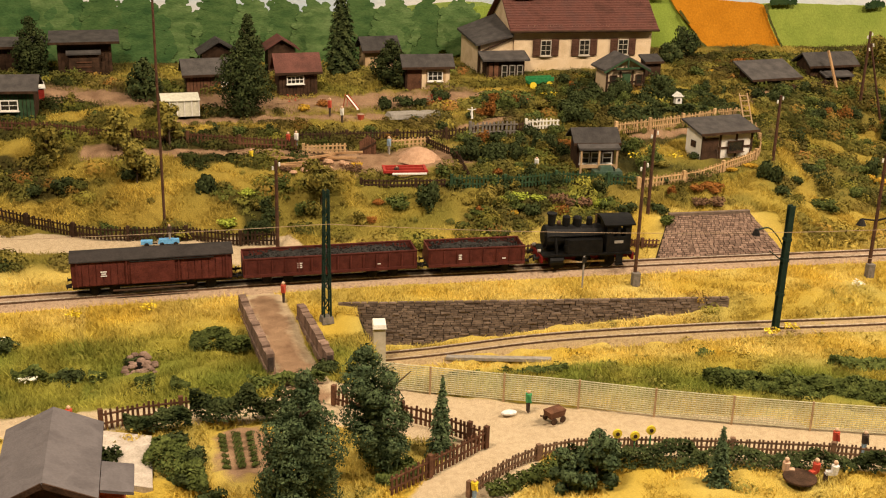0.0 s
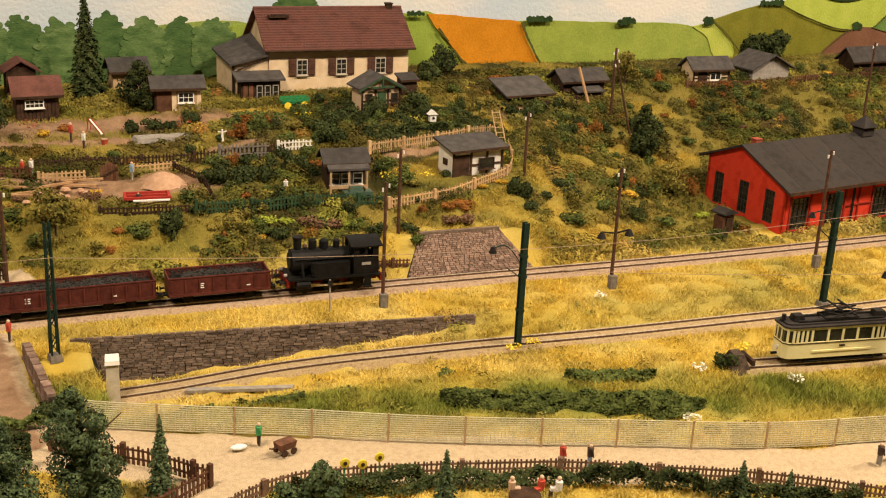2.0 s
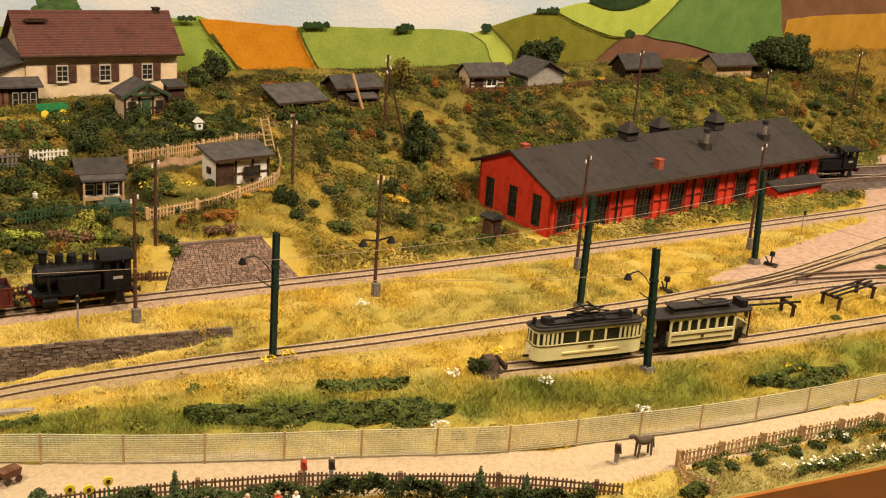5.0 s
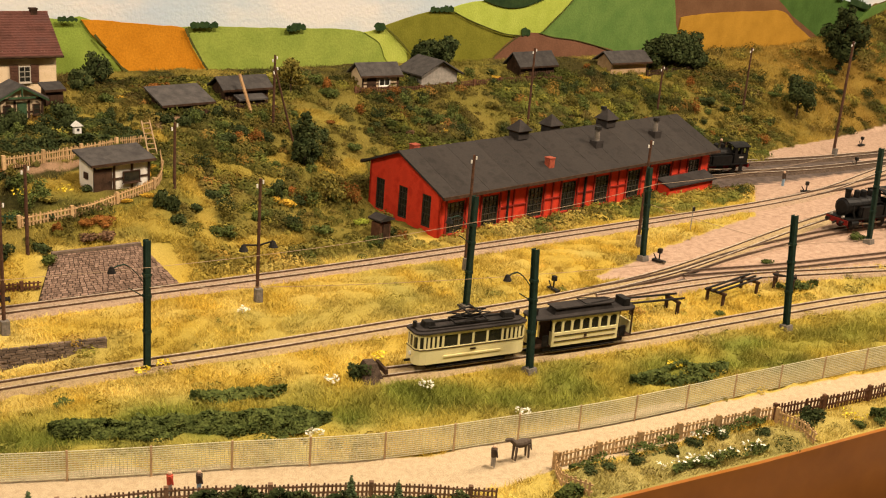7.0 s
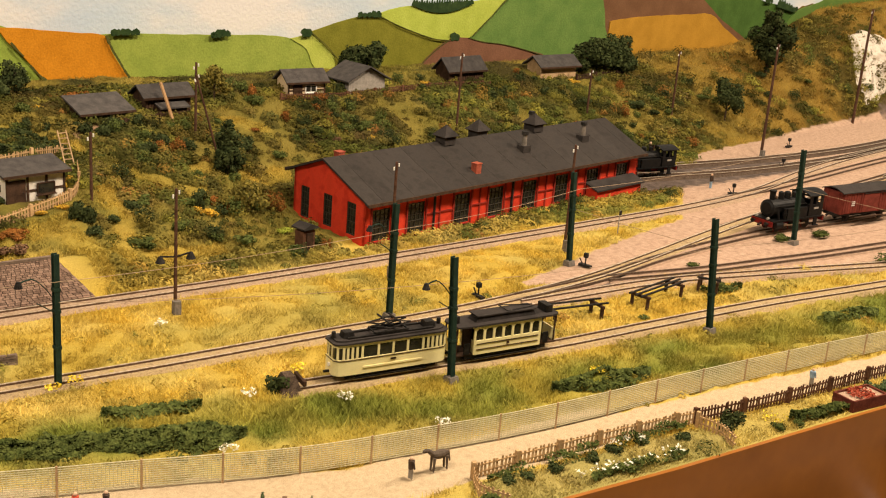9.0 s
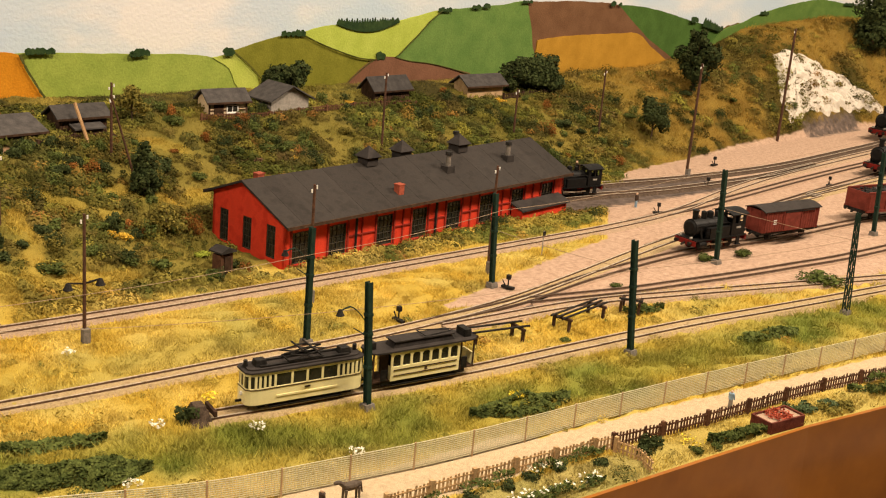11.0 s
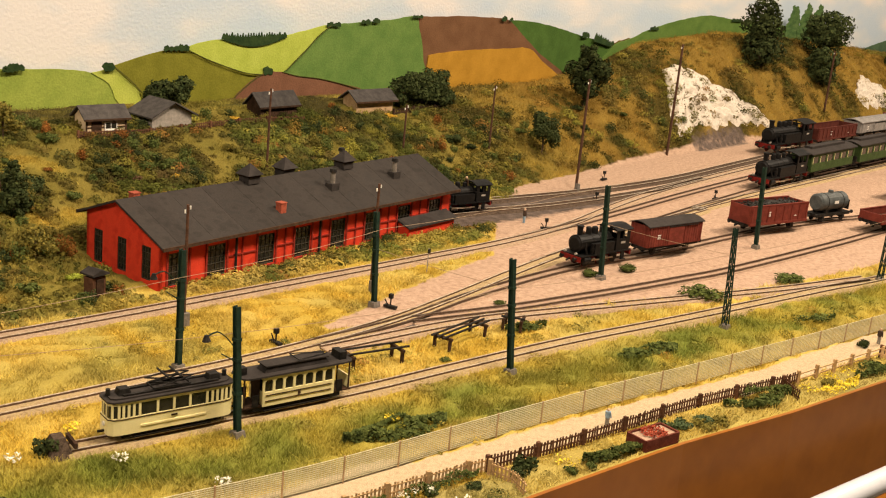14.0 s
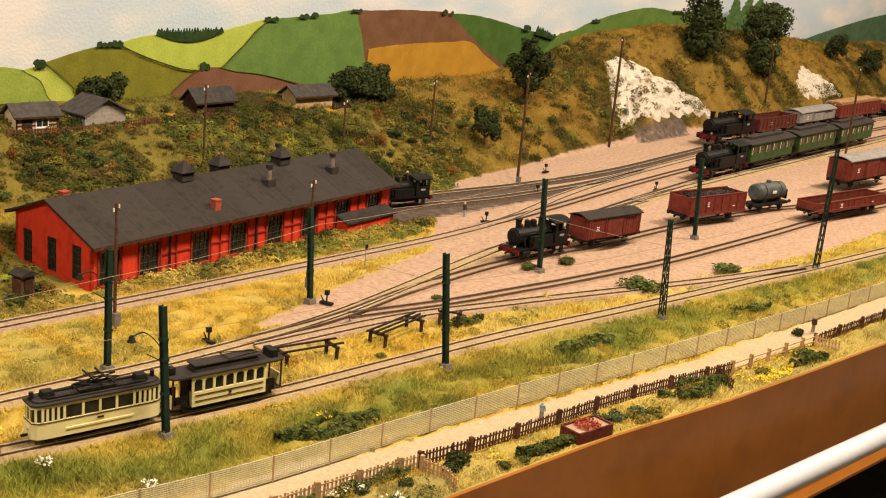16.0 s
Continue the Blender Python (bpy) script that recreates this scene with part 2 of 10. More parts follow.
# ---- builders ----
class MB:
    """Gathers faces for one mesh."""

    def __init__(self):
        self.v, self.f = [], []

    def add(self, verts, faces):
        k = len(self.v)
        self.v += [tuple(p) for p in verts]
        self.f += [tuple(i + k for i in f) for f in faces]
        return self

    def box(self, c, s, rz=0.0, taper=1.0, ry=0.0):
        pts = []
        for z, k in ((-0.5, 1.0), (0.5, taper)):
            for x, y in ((-0.5, -0.5), (0.5, -0.5), (0.5, 0.5), (-0.5, 0.5)):
                pts.append(Vector((x * s[0] * k, y * s[1] * k, z * s[2])))
        m = Matrix.Translation(c) @ Euler((0, radians(ry), radians(rz))).to_matrix().to_4x4()
        return self.add([m @ p for p in pts], [(0, 3, 2, 1), (4, 5, 6, 7), (0, 1, 5, 4), (1, 2, 6, 5), (2, 3, 7, 6), (3, 0, 4, 7)])

    def bar(self, a, b, w, h=None):
        """A square bar from a to b."""
        a, b = Vector(a), Vector(b)
        h = h or w
        d = (b - a).normalized()
        side = d.cross(Vector((0, 0, 1)))
        side = side.normalized() if side.length > 1e-4 else Vector((1, 0, 0))
        up = side.cross(d)
        pts = [p + side * (sx * w / 2) + up * (sz * h / 2) for p in (a, b) for sx, sz in ((-1, -1), (1, -1), (1, 1), (-1, 1))]
        return self.add(pts, [(0, 1, 2, 3), (7, 6, 5, 4), (0, 4, 5, 1), (1, 5, 6, 2), (2, 6, 7, 3), (3, 7, 4, 0)])

    def cyl(self, a, b, r0, r1=None, n=10, cap=True):
        a, b = Vector(a), Vector(b)
        r1 = r0 if r1 is None else r1
        d = (b - a).normalized()
        u = d.orthogonal().normalized()
        w = d.cross(u)
        pts = [p + (u * math.cos(6.28318 * i / n) + w * math.sin(6.28318 * i / n)) * r for p, r in ((a, r0), (b, r1)) for i in range(n)]
        fs = [(i, (i + 1) % n, n + (i + 1) % n, n + i) for i in range(n)]
        if cap:
            fs += [tuple(reversed(range(n))), tuple(range(n, 2 * n))]
        return self.add(pts, fs)

    def prism(self, poly, axis, lo, hi):
        """A polygon pushed along an axis: for axis x it is given in (y, z), for y in (x, z), for z in (x, y)."""
        put = {"x": lambda p, q: (q, p[0], p[1]), "y": lambda p, q: (p[0], q, p[1]), "z": lambda p, q: (p[0], p[1], q)}[axis]
        n = len(poly)
        pts = [put(p, lo) for p in poly] + [put(p, hi) for p in poly]
        return self.add(pts, [tuple(range(n)), tuple(reversed(range(n, 2 * n)))] + [(i, n + i, n + (i + 1) % n, (i + 1) % n) for i in range(n)])

    def ball(self, c, r, sq=(1, 1, 1), n=8, rings=5):
        pts = [Vector((0, 0, -1))]
        for j in range(1, rings):
            t = math.pi * j / rings
            pts += [Vector((math.sin(t) * math.cos(6.28318 * i / n), math.sin(t) * math.sin(6.28318 * i / n), -math.cos(t))) for i in range(n)]
        pts.append(Vector((0, 0, 1)))
        top = len(pts) - 1
        fs = [(0, 1 + (i + 1) % n, 1 + i) for i in range(n)]
        for j in range(rings - 2):
            fs += [(1 + j * n + i, 1 + j * n + (i + 1) % n, 1 + (j + 1) * n + (i + 1) % n, 1 + (j + 1) * n + i) for i in range(n)]
        fs += [(top, 1 + (rings - 2) * n + i, 1 + (rings - 2) * n + (i + 1) % n) for i in range(n)]
        return self.add([(c[0] + p.x * r * sq[0], c[1] + p.y * r * sq[1], c[2] + p.z * r * sq[2]) for p in pts], fs)

    def ribbon(self, path, profile):
        """Sweep a closed profile of (sideways, up) along a path of points."""
        n, rings = len(profile), []
        for i, p in enumerate(path):
            a, b = path[max(0, i - 1)], path[min(len(path) - 1, i + 1)]
            d = Vector((b[0] - a[0], b[1] - a[1], 0)).normalized()
            s = Vector((-d.y, d.x, 0))
            rings += [(p[0] + s.x * u, p[1] + s.y * u, p[2] + w) for u, w in profile]
        fs = []
        for i in range(len(path) - 1):
            fs += [(i * n + j, i * n + (j + 1) % n, (i + 1) * n + (j + 1) % n, (i + 1) * n + j) for j in range(n)]
        fs += [tuple(reversed(range(n))), tuple(range((len(path) - 1) * n, len(path) * n))]
        return self.add(rings, fs)

    def mesh(self, name, smooth=False):
        me = bpy.data.meshes.new(name)
        me.from_pydata(self.v, [], self.f)
        me.validate()
        bm = bmesh.new()
        bm.from_mesh(me)
        bmesh.ops.recalc_face_normals(bm, faces=bm.faces)
        bm.to_mesh(me)
        bm.free()
        if smooth:
            me.polygons.foreach_set("use_smooth", [True] * len(me.polygons))
        return me


def part(name, mb, mat, parent=None, label="", smooth=False):
    me = mb.mesh(name, smooth) if isinstance(mb, MB) else mb
    if not me.materials:
        me.materials.append(mat)
    ob = new(name, me)
    if parent is not None:
        ob.parent = parent
    return tagged(ob, label)


def thing(name, label, category, at=(0, 0, 0), rz=0.0, group="", kind=""):
    ob = new(name)
    ob.empty_display_size = 0.01
    ob.matrix_basis = pose(*at, 0, 0, rz)
    return tagged(ob, label, category, group, kind)


def curve_points(pts, step=0.02):
    """A smooth line through a few points, at even steps."""
    pts = [Vector(p if len(p) == 3 else (*p, 0)) for p in pts]
    ext = [pts[0] * 2 - pts[1], *pts, pts[-1] * 2 - pts[-2]]
    out = []
    for i in range(1, len(ext) - 2):
        a, b, c, d = ext[i - 1 : i + 3]
        n = max(1, int((c - b).length / step))
        for k in range(n):
            t = k / n
            out.append(0.5 * (2 * b + (c - a) * t + (2 * a - 5 * b + 4 * c - d) * t * t + (3 * b - a - 3 * c + d) * t**3))
    out.append(pts[-1])
    return out


# ---- ground ----
STATIONS = [
    (-0.7, (0.9, 0), (1.0, -0.014), (1.09, -0.003), (1.19, 0.0), (1.26, 0.016), (1.38, 0.02), (1.42, 0.05), (1.47, 0.088), (1.56, 0.11), (1.66, 0.128)),
    (-0.05, (0.9, 0), (1.0, -0.014), (1.09, -0.003), (1.19, 0.0), (1.22, 0.014), (1.335, 0.02), (1.37, 0.05), (1.44, 0.086), (1.54, 0.108), (1.66, 0.128)),
    (0.15, (0.9, 0), (1.0, -0.01), (1.09, -0.002), (1.19, 0.0), (1.205, 0.014), (1.245, 0.018), (1.29, 0.058), (1.36, 0.08), (1.48, 0.098), (1.62, 0.122)),
    (0.4, (0.9, 0), (1.0, -0.004), (1.09, -0.002), (1.18, 0.0), (1.2, 0.026), (1.245, 0.055), (1.31, 0.078), (1.4, 0.083), (1.48, 0.097), (1.62, 0.12)),
    (0.6, (0.9, 0), (1.0, -0.004), (1.09, -0.002), (1.165, 0.0), (1.19, 0.038), (1.23, 0.054), (1.29, 0.076), (1.37, 0.084), (1.45, 0.112), (1.62, 0.124)),
    (0.8, (0.9, 0), (1.0, 0), (1.09, 0), (1.155, 0.0), (1.185, 0.036), (1.24, 0.058), (1.3, 0.076), (1.38, 0.082), (1.45, 0.114), (1.62, 0.13)),
    (0.92, (0.9, 0), (1.0, 0), (1.09, 0), (1.16, 0.002), (1.22, 0.026), (1.28, 0.044), (1.36, 0.07), (1.43, 0.092), (1.5, 0.118), (1.62, 0.132)),
    (1.05, (0.9, 0), (1.0, 0), (1.09, 0), (1.165, 0.0), (1.23, 0.016), (1.3, 0.034), (1.38, 0.062), (1.46, 0.094), (1.54, 0.122), (1.62, 0.132)),
    (1.15, (0.9, 0), (1.0, 0), (1.09, 0), (1.165, 0.0), (1.26, 0.004), (1.33, 0.014), (1.41, 0.046), (1.48, 0.082), (1.56, 0.114), (1.62, 0.128)),
    (1.8, (0.9, 0), (1.0, 0), (1.09, 0), (1.165, 0.0), (1.26, 0.0), (1.4, 0.002), (1.44, 0.02), (1.52, 0.068), (1.59, 0.104), (1.66, 0.13)),
    (2.15, (0.9, 0), (1.0, 0), (1.09, 0), (1.165, 0.0), (1.26, 0.0), (1.39, 0.002), (1.44, 0.026), (1.5, 0.062), (1.58, 0.096), (1.7, 0.128)),
    (2.6, (0.9, 0), (1.0, 0), (1.09, 0), (1.165, 0.0), (1.26, 0.0), (1.43, 0.002), (1.48, 0.034), (1.56, 0.084), (1.63, 0.116), (1.72, 0.138)),
    (2.85, (0.9, 0), (1.0, 0), (1.09, 0), (1.165, 0.0), (1.26, 0.0), (1.445, 0.002), (1.5, 0.05), (1.56, 0.11), (1.64, 0.158), (1.74, 0.176)),
    (3.0, (0.9, 0), (1.0, 0), (1.09, 0), (1.165, 0.0), (1.26, 0.0), (1.45, 0.002), (1.5, 0.07), (1.56, 0.15), (1.63, 0.212), (1.74, 0.228)),
    (3.4, (0.9, 0), (1.0, 0), (1.09, 0), (1.165, 0.0), (1.26, 0.0), (1.47, 0.002), (1.52, 0.075), (1.58, 0.16), (1.65, 0.235), (1.74, 0.258)),
    (3.7, (0.9, 0), (1.0, 0), (1.09, 0), (1.165, 0.0), (1.26, 0.0), (1.47, 0.002), (1.53, 0.075), (1.59, 0.155), (1.66, 0.225), (1.74, 0.25)),
    (4.2, (0.9, 0), (1.0, 0), (1.09, 0), (1.165, 0.0), (1.26, 0.0), (1.46, 0.002), (1.52, 0.06), (1.58, 0.13), (1.64, 0.185), (1.74, 0.215)),
    (4.6, (0.9, 0), (1.0, 0), (1.09, 0), (1.165, 0.0), (1.26, 0.0), (1.46, 0.002), (1.52, 0.06), (1.58, 0.115), (1.64, 0.16), (1.74, 0.185)),
    (5.2, (0.9, 0), (1.0, 0), (1.09, 0), (1.165, 0.0), (1.26, 0.0), (1.46, 0.002), (1.52, 0.06), (1.58, 0.115), (1.64, 0.16), (1.74, 0.185)),
]
SX = np.array([s[0] for s in STATIONS])
SY = np.array([[p[0] for p in s[1:]] for s in STATIONS])
SZ = np.array([[p[1] for p in s[1:]] for s in STATIONS])


def front_edge(x):
    """The y of the table's front edge."""
    return np.interp(x, [-0.7, 0.0, 0.88, 1.04, 1.2, 1.34, 1.52, 1.71, 2.5, 5.2], [0.70, 0.66, 0.554, 0.535, 0.521, 0.508, 0.479, 0.457, 0.38, 0.14])


def tram_level(x):
    return -0.045 * np.clip((0.72 - x) / 0.40, 0, 1)


def heights(x, y):
    x, y = np.atleast_1d(np.asarray(x, float)), np.atleast_1d(np.asarray(y, float))
    i = np.clip(np.searchsorted(SX, x) - 1, 0, len(SX) - 2)
    f = np.clip((x - SX[i]) / (SX[i + 1] - SX[i]), 0, 1)[:, None]
    yy, zz = SY[i] * (1 - f) + SY[i + 1] * f, SZ[i] * (1 - f) + SZ[i + 1] * f
    k = np.clip((yy < y[:, None]).sum(1) - 1, 0, yy.shape[1] - 2)
    r = np.arange(len(x))
    g = np.clip((y - yy[r, k]) / (yy[r, k + 1] - yy[r, k]), 0, 1)
    z = zz[r, k] * (1 - g) + zz[r, k + 1] * g
    back = 1.102 - 0.06 * np.clip((x - 0.25) / 0.4, 0, 1)
    yc = 1.02 - 0.03 * np.clip((x - 0.45) / 0.3, 0, 1)
    w = np.where(y > yc, np.where(y < back, 1.0, 0.0), np.clip(1 - (yc - 0.03 - y) / 0.085, 0, 1)) * np.where(x < 0.262, 0, 1)
    return z * (1 - w) + np.minimum(z, tram_level(x)) * w


def hz(x, y):
    return float(heights(x, y)[0])


def line_dist(x, y, line):
    """Distance of many points from a polyline."""
    best = np.full(x.shape, 9.0)
    for (ax, ay), (bx, by) in zip(line, line[1:]):
        dx, dy = bx - ax, by - ay
        t = np.clip(((x - ax) * dx + (y - ay) * dy) / (dx * dx + dy * dy), 0, 1)
        best = np.minimum(best, np.hypot(x - ax - t * dx, y - ay - t * dy))
    return best


ROAD = [(-0.75, 0.93), (-0.06, 0.893), (0.10, 0.888), (0.20, 0.885)]
ROAD_MAIN = [(0.20, 0.890), (0.30, 0.835), (0.42, 0.790), (0.55, 0.746)]
ROAD_MID = [(0.55, 0.746), (0.66, 0.703), (0.78, 0.650), (0.90, 0.640), (1.05, 0.628)]
ROAD_FAR = [(1.05, 0.620), (1.30, 0.590), (1.60, 0.548), (2.00, 0.512), (2.6, 0.46), (5.2, 0.23)]
BRIDGE = [(0.172, 1.12), (0.180, 1.01), (0.190, 0.90)]
SIDE_ROAD = [(0.335, 0.80), (0.27, 0.72), (0.20, 0.62)]
PATH_UP = [(-0.75, 1.33), (-0.05, 1.285), (0.10, 1.235), (0.20, 1.215)]
YARD = [(1.30, 0.90), (1.75, 0.90), (2.2, 0.92), (3.0, 1.02), (5.2, 1.05)]


def zones(x, y):
    """How far the ground is sand, yard gravel or ash at each point (0 to 1)."""
    sand = np.clip(1.25 - line_dist(x, y, ROAD) / 0.026, 0, 1)
    for line, w in ((ROAD_MAIN, 0.040), (ROAD_MID, 0.033), (ROAD_FAR, 0.022), (BRIDGE, 0.023), (SIDE_ROAD, 0.034), (PATH_UP, 0.026)):
        sand = np.maximum(sand, np.clip((1.25 - line_dist(x, y, line) / w) * 2.0, 0, 1))
    low = np.interp(x, [1.25, 1.45, 1.75, 2.0, 2.3, 5.2], [0.955, 0.90, 0.80, 0.735, 0.70, 0.66])
    top = np.interp(x, [1.25, 1.45, 1.70, 1.85, 2.1, 2.6, 3.0, 5.2], [0.965, 1.02, 1.075, 1.20, 1.37, 1.44, 1.47, 1.47])
    yard = np.clip(np.minimum(y - low, top - y) / 0.02 + 0.5, 0, 1) * (x > 1.25)
    ash = np.clip(1.4 - line_dist(x, y, [(1.80, 1.265), (1.95, 1.255), (2.18, 1.250)]) / 0.060, 0, 1)
    ash = np.maximum(ash, np.clip(1.3 - line_dist(x, y, [(1.24, 0.905), (1.42, 0.915)]) / 0.028, 0, 1) * 0.8)
    ash = np.maximum(ash, np.clip(1.3 - line_dist(x, y, [(2.92, 1.455), (3.16, 1.470)]) / 0.036, 0, 1) * 0.62)
    garden = np.clip(1.3 - line_dist(x, y, [(0.30, 1.345), (0.42, 1.335)]) / 0.045, 0, 1)
    garden = np.maximum(garden, np.clip(1.3 - line_dist(x, y, [(0.00, 1.415), (0.10, 1.394), (0.20, 1.380), (0.30, 1.375)]) / 0.014, 0, 1))
    garden = np.maximum(garden, np.clip(1.2 - line_dist(x, y, [(-0.1, 1.60), (0.1, 1.55), (0.30, 1.53), (0.50, 1.53)]) / 0.045, 0, 1) * 0.8)
    for line, w in (([(0.10, 1.488), (0.24, 1.484), (0.42, 1.474)], 0.016), ([(0.545, 1.500), (0.575, 1.475), (0.610, 1.470)], 0.012), ([(0.665, 1.530), (0.690, 1.488), (0.700, 1.462)], 0.010), ([(0.740, 1.478), (0.780, 1.470)], 0.010), ([(0.655, 1.372), (0.74, 1.384), (0.80, 1.390)], 0.012), ([(0.885, 1.470), (0.930, 1.488)], 0.010), ([(0.46, 1.430), (0.53, 1.440)], 0.012)):
        garden = np.maximum(garden, np.clip(1.3 - line_dist(x, y, line) / w, 0, 1) * 0.75)
    garden = np.maximum(garden, np.clip(1.3 - line_dist(x, y, [(0.126, 0.795), (0.126, 0.838)]) / 0.026, 0, 1))
    garden = np.maximum(garden, np.clip(1.3 - line_dist(x, y, BRIDGE) / 0.020, 0, 1) * 0.85)
    return sand, yard, ash, garden


def vnoise(x, y, scale, seed):
    """Smooth random values over the plan."""
    g = np.random.default_rng(seed).random((64, 64))
    u, v = (x * scale) % 63, (y * scale) % 63
    i, j = u.astype(int), v.astype(int)
    f, k = u - i, v - j
    f, k = f * f * (3 - 2 * f), k * k * (3 - 2 * k)
    return g[i, j] * (1 - f) * (1 - k) + g[i + 1, j] * f * (1 - k) + g[i, j + 1] * (1 - f) * k + g[i + 1, j + 1] * f * k


def mixc(a, b, t):
    return np.asarray(a)[None] * (1 - t)[:, None] + np.asarray(b)[None] * t[:, None]


GOLD, STRAW, OLIVE, GREEN, RUST, DEEP, BROWN = (0.55, 0.39, 0.062), (0.66, 0.51, 0.14), (0.26, 0.22, 0.04), (0.15, 0.165, 0.034), (0.34, 0.13, 0.04), (0.052, 0.064, 0.019), (0.15, 0.095, 0.04)


GLADES = (
    ([(-0.14, 1.365), (-0.06, 1.349), (0.026, 1.322), (0.088, 1.300), (0.150, 1.270)], 0.016), ([(0.027, 1.330), (0.065, 1.337), (0.108, 1.312), (0.155, 1.336)], 0.024),
    ([(-0.12, 1.445), (-0.074, 1.438)], 0.016), ([(-0.040, 1.405), (-0.01, 1.385), (0.020, 1.378)], 0.014), ([(0.055, 1.405), (0.092, 1.368), (0.110, 1.345)], 0.016), ([(-0.03, 1.508), (0.020, 1.520), (0.064, 1.524)], 0.016), ([(0.105, 1.520), (0.142, 1.520)], 0.010),
    ([(0.171, 1.306), (0.200, 1.322)], 0.014), ([(0.283, 1.311), (0.304, 1.250), (0.361, 1.241)], 0.013), ([(0.210, 1.232), (0.247, 1.215)], 0.014),
    ([(0.712, 1.227), (0.752, 1.237), (0.790, 1.250), (0.782, 1.205), (0.795, 1.170)], 0.020), ([(0.868, 1.335), (0.863, 1.273), (0.845, 1.225), (0.835, 1.195)], 0.017),
    ([(0.915, 1.385), (0.964, 1.352), (1.000, 1.335)], 0.018), ([(0.868, 1.186), (0.949, 1.200)], 0.018), ([(1.020, 1.385), (1.112, 1.381), (1.179, 1.407)], 0.017),
    ([(1.142, 1.519), (1.197, 1.506)], 0.016), ([(0.558, 1.180), (0.596, 1.182)], 0.012), ([(0.640, 1.205), (0.660, 1.210)], 0.010), ([(0.690, 1.320), (0.740, 1.335)], 0.022), ([(0.535, 1.535), (0.600, 1.525)], 0.018), ([(0.720, 1.485), (0.775, 1.495), (0.800, 1.500)], 0.014), ([(0.640, 1.500), (0.655, 1.480)], 0.012), ([(0.10, 1.462), (0.22, 1.458)], 0.010), ([(0.84, 1.445), (0.88, 1.44)], 0.012), ([(0.49, 1.51), (0.53, 1.52)], 0.012),
)


def glade(x, y):
    """Open golden grass between the shrubs of the hillside (0 to 1)."""
    edge = vnoise(x, y, 55, 71) * 0.9 - 0.45
    g = np.zeros(len(x))
    for line, w in GLADES:
        g = np.maximum(g, np.clip((1.15 - line_dist(x, y, line) / w + edge) * 2.2, 0, 1))
    return g


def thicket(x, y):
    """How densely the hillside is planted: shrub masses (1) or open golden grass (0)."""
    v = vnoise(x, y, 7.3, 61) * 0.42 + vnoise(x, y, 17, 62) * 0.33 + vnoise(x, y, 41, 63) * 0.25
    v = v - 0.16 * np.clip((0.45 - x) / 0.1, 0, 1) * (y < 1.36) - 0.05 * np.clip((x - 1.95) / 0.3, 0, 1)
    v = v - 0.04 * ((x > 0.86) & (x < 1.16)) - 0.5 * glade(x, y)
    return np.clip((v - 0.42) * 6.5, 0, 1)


def bank_weight(x, y):
    """How far a point lies on the greener bank before the wire fence."""
    return np.clip(1.2 - np.abs(y - np.interp(x, [0, 0.2, 0.6, 1.0, 2.5], [0.985, 0.95, 0.845, 0.725, 0.585])) / np.interp(x, [0.15, 0.35], [0.105, 0.068]), 0, 1) * (y < 1.06)


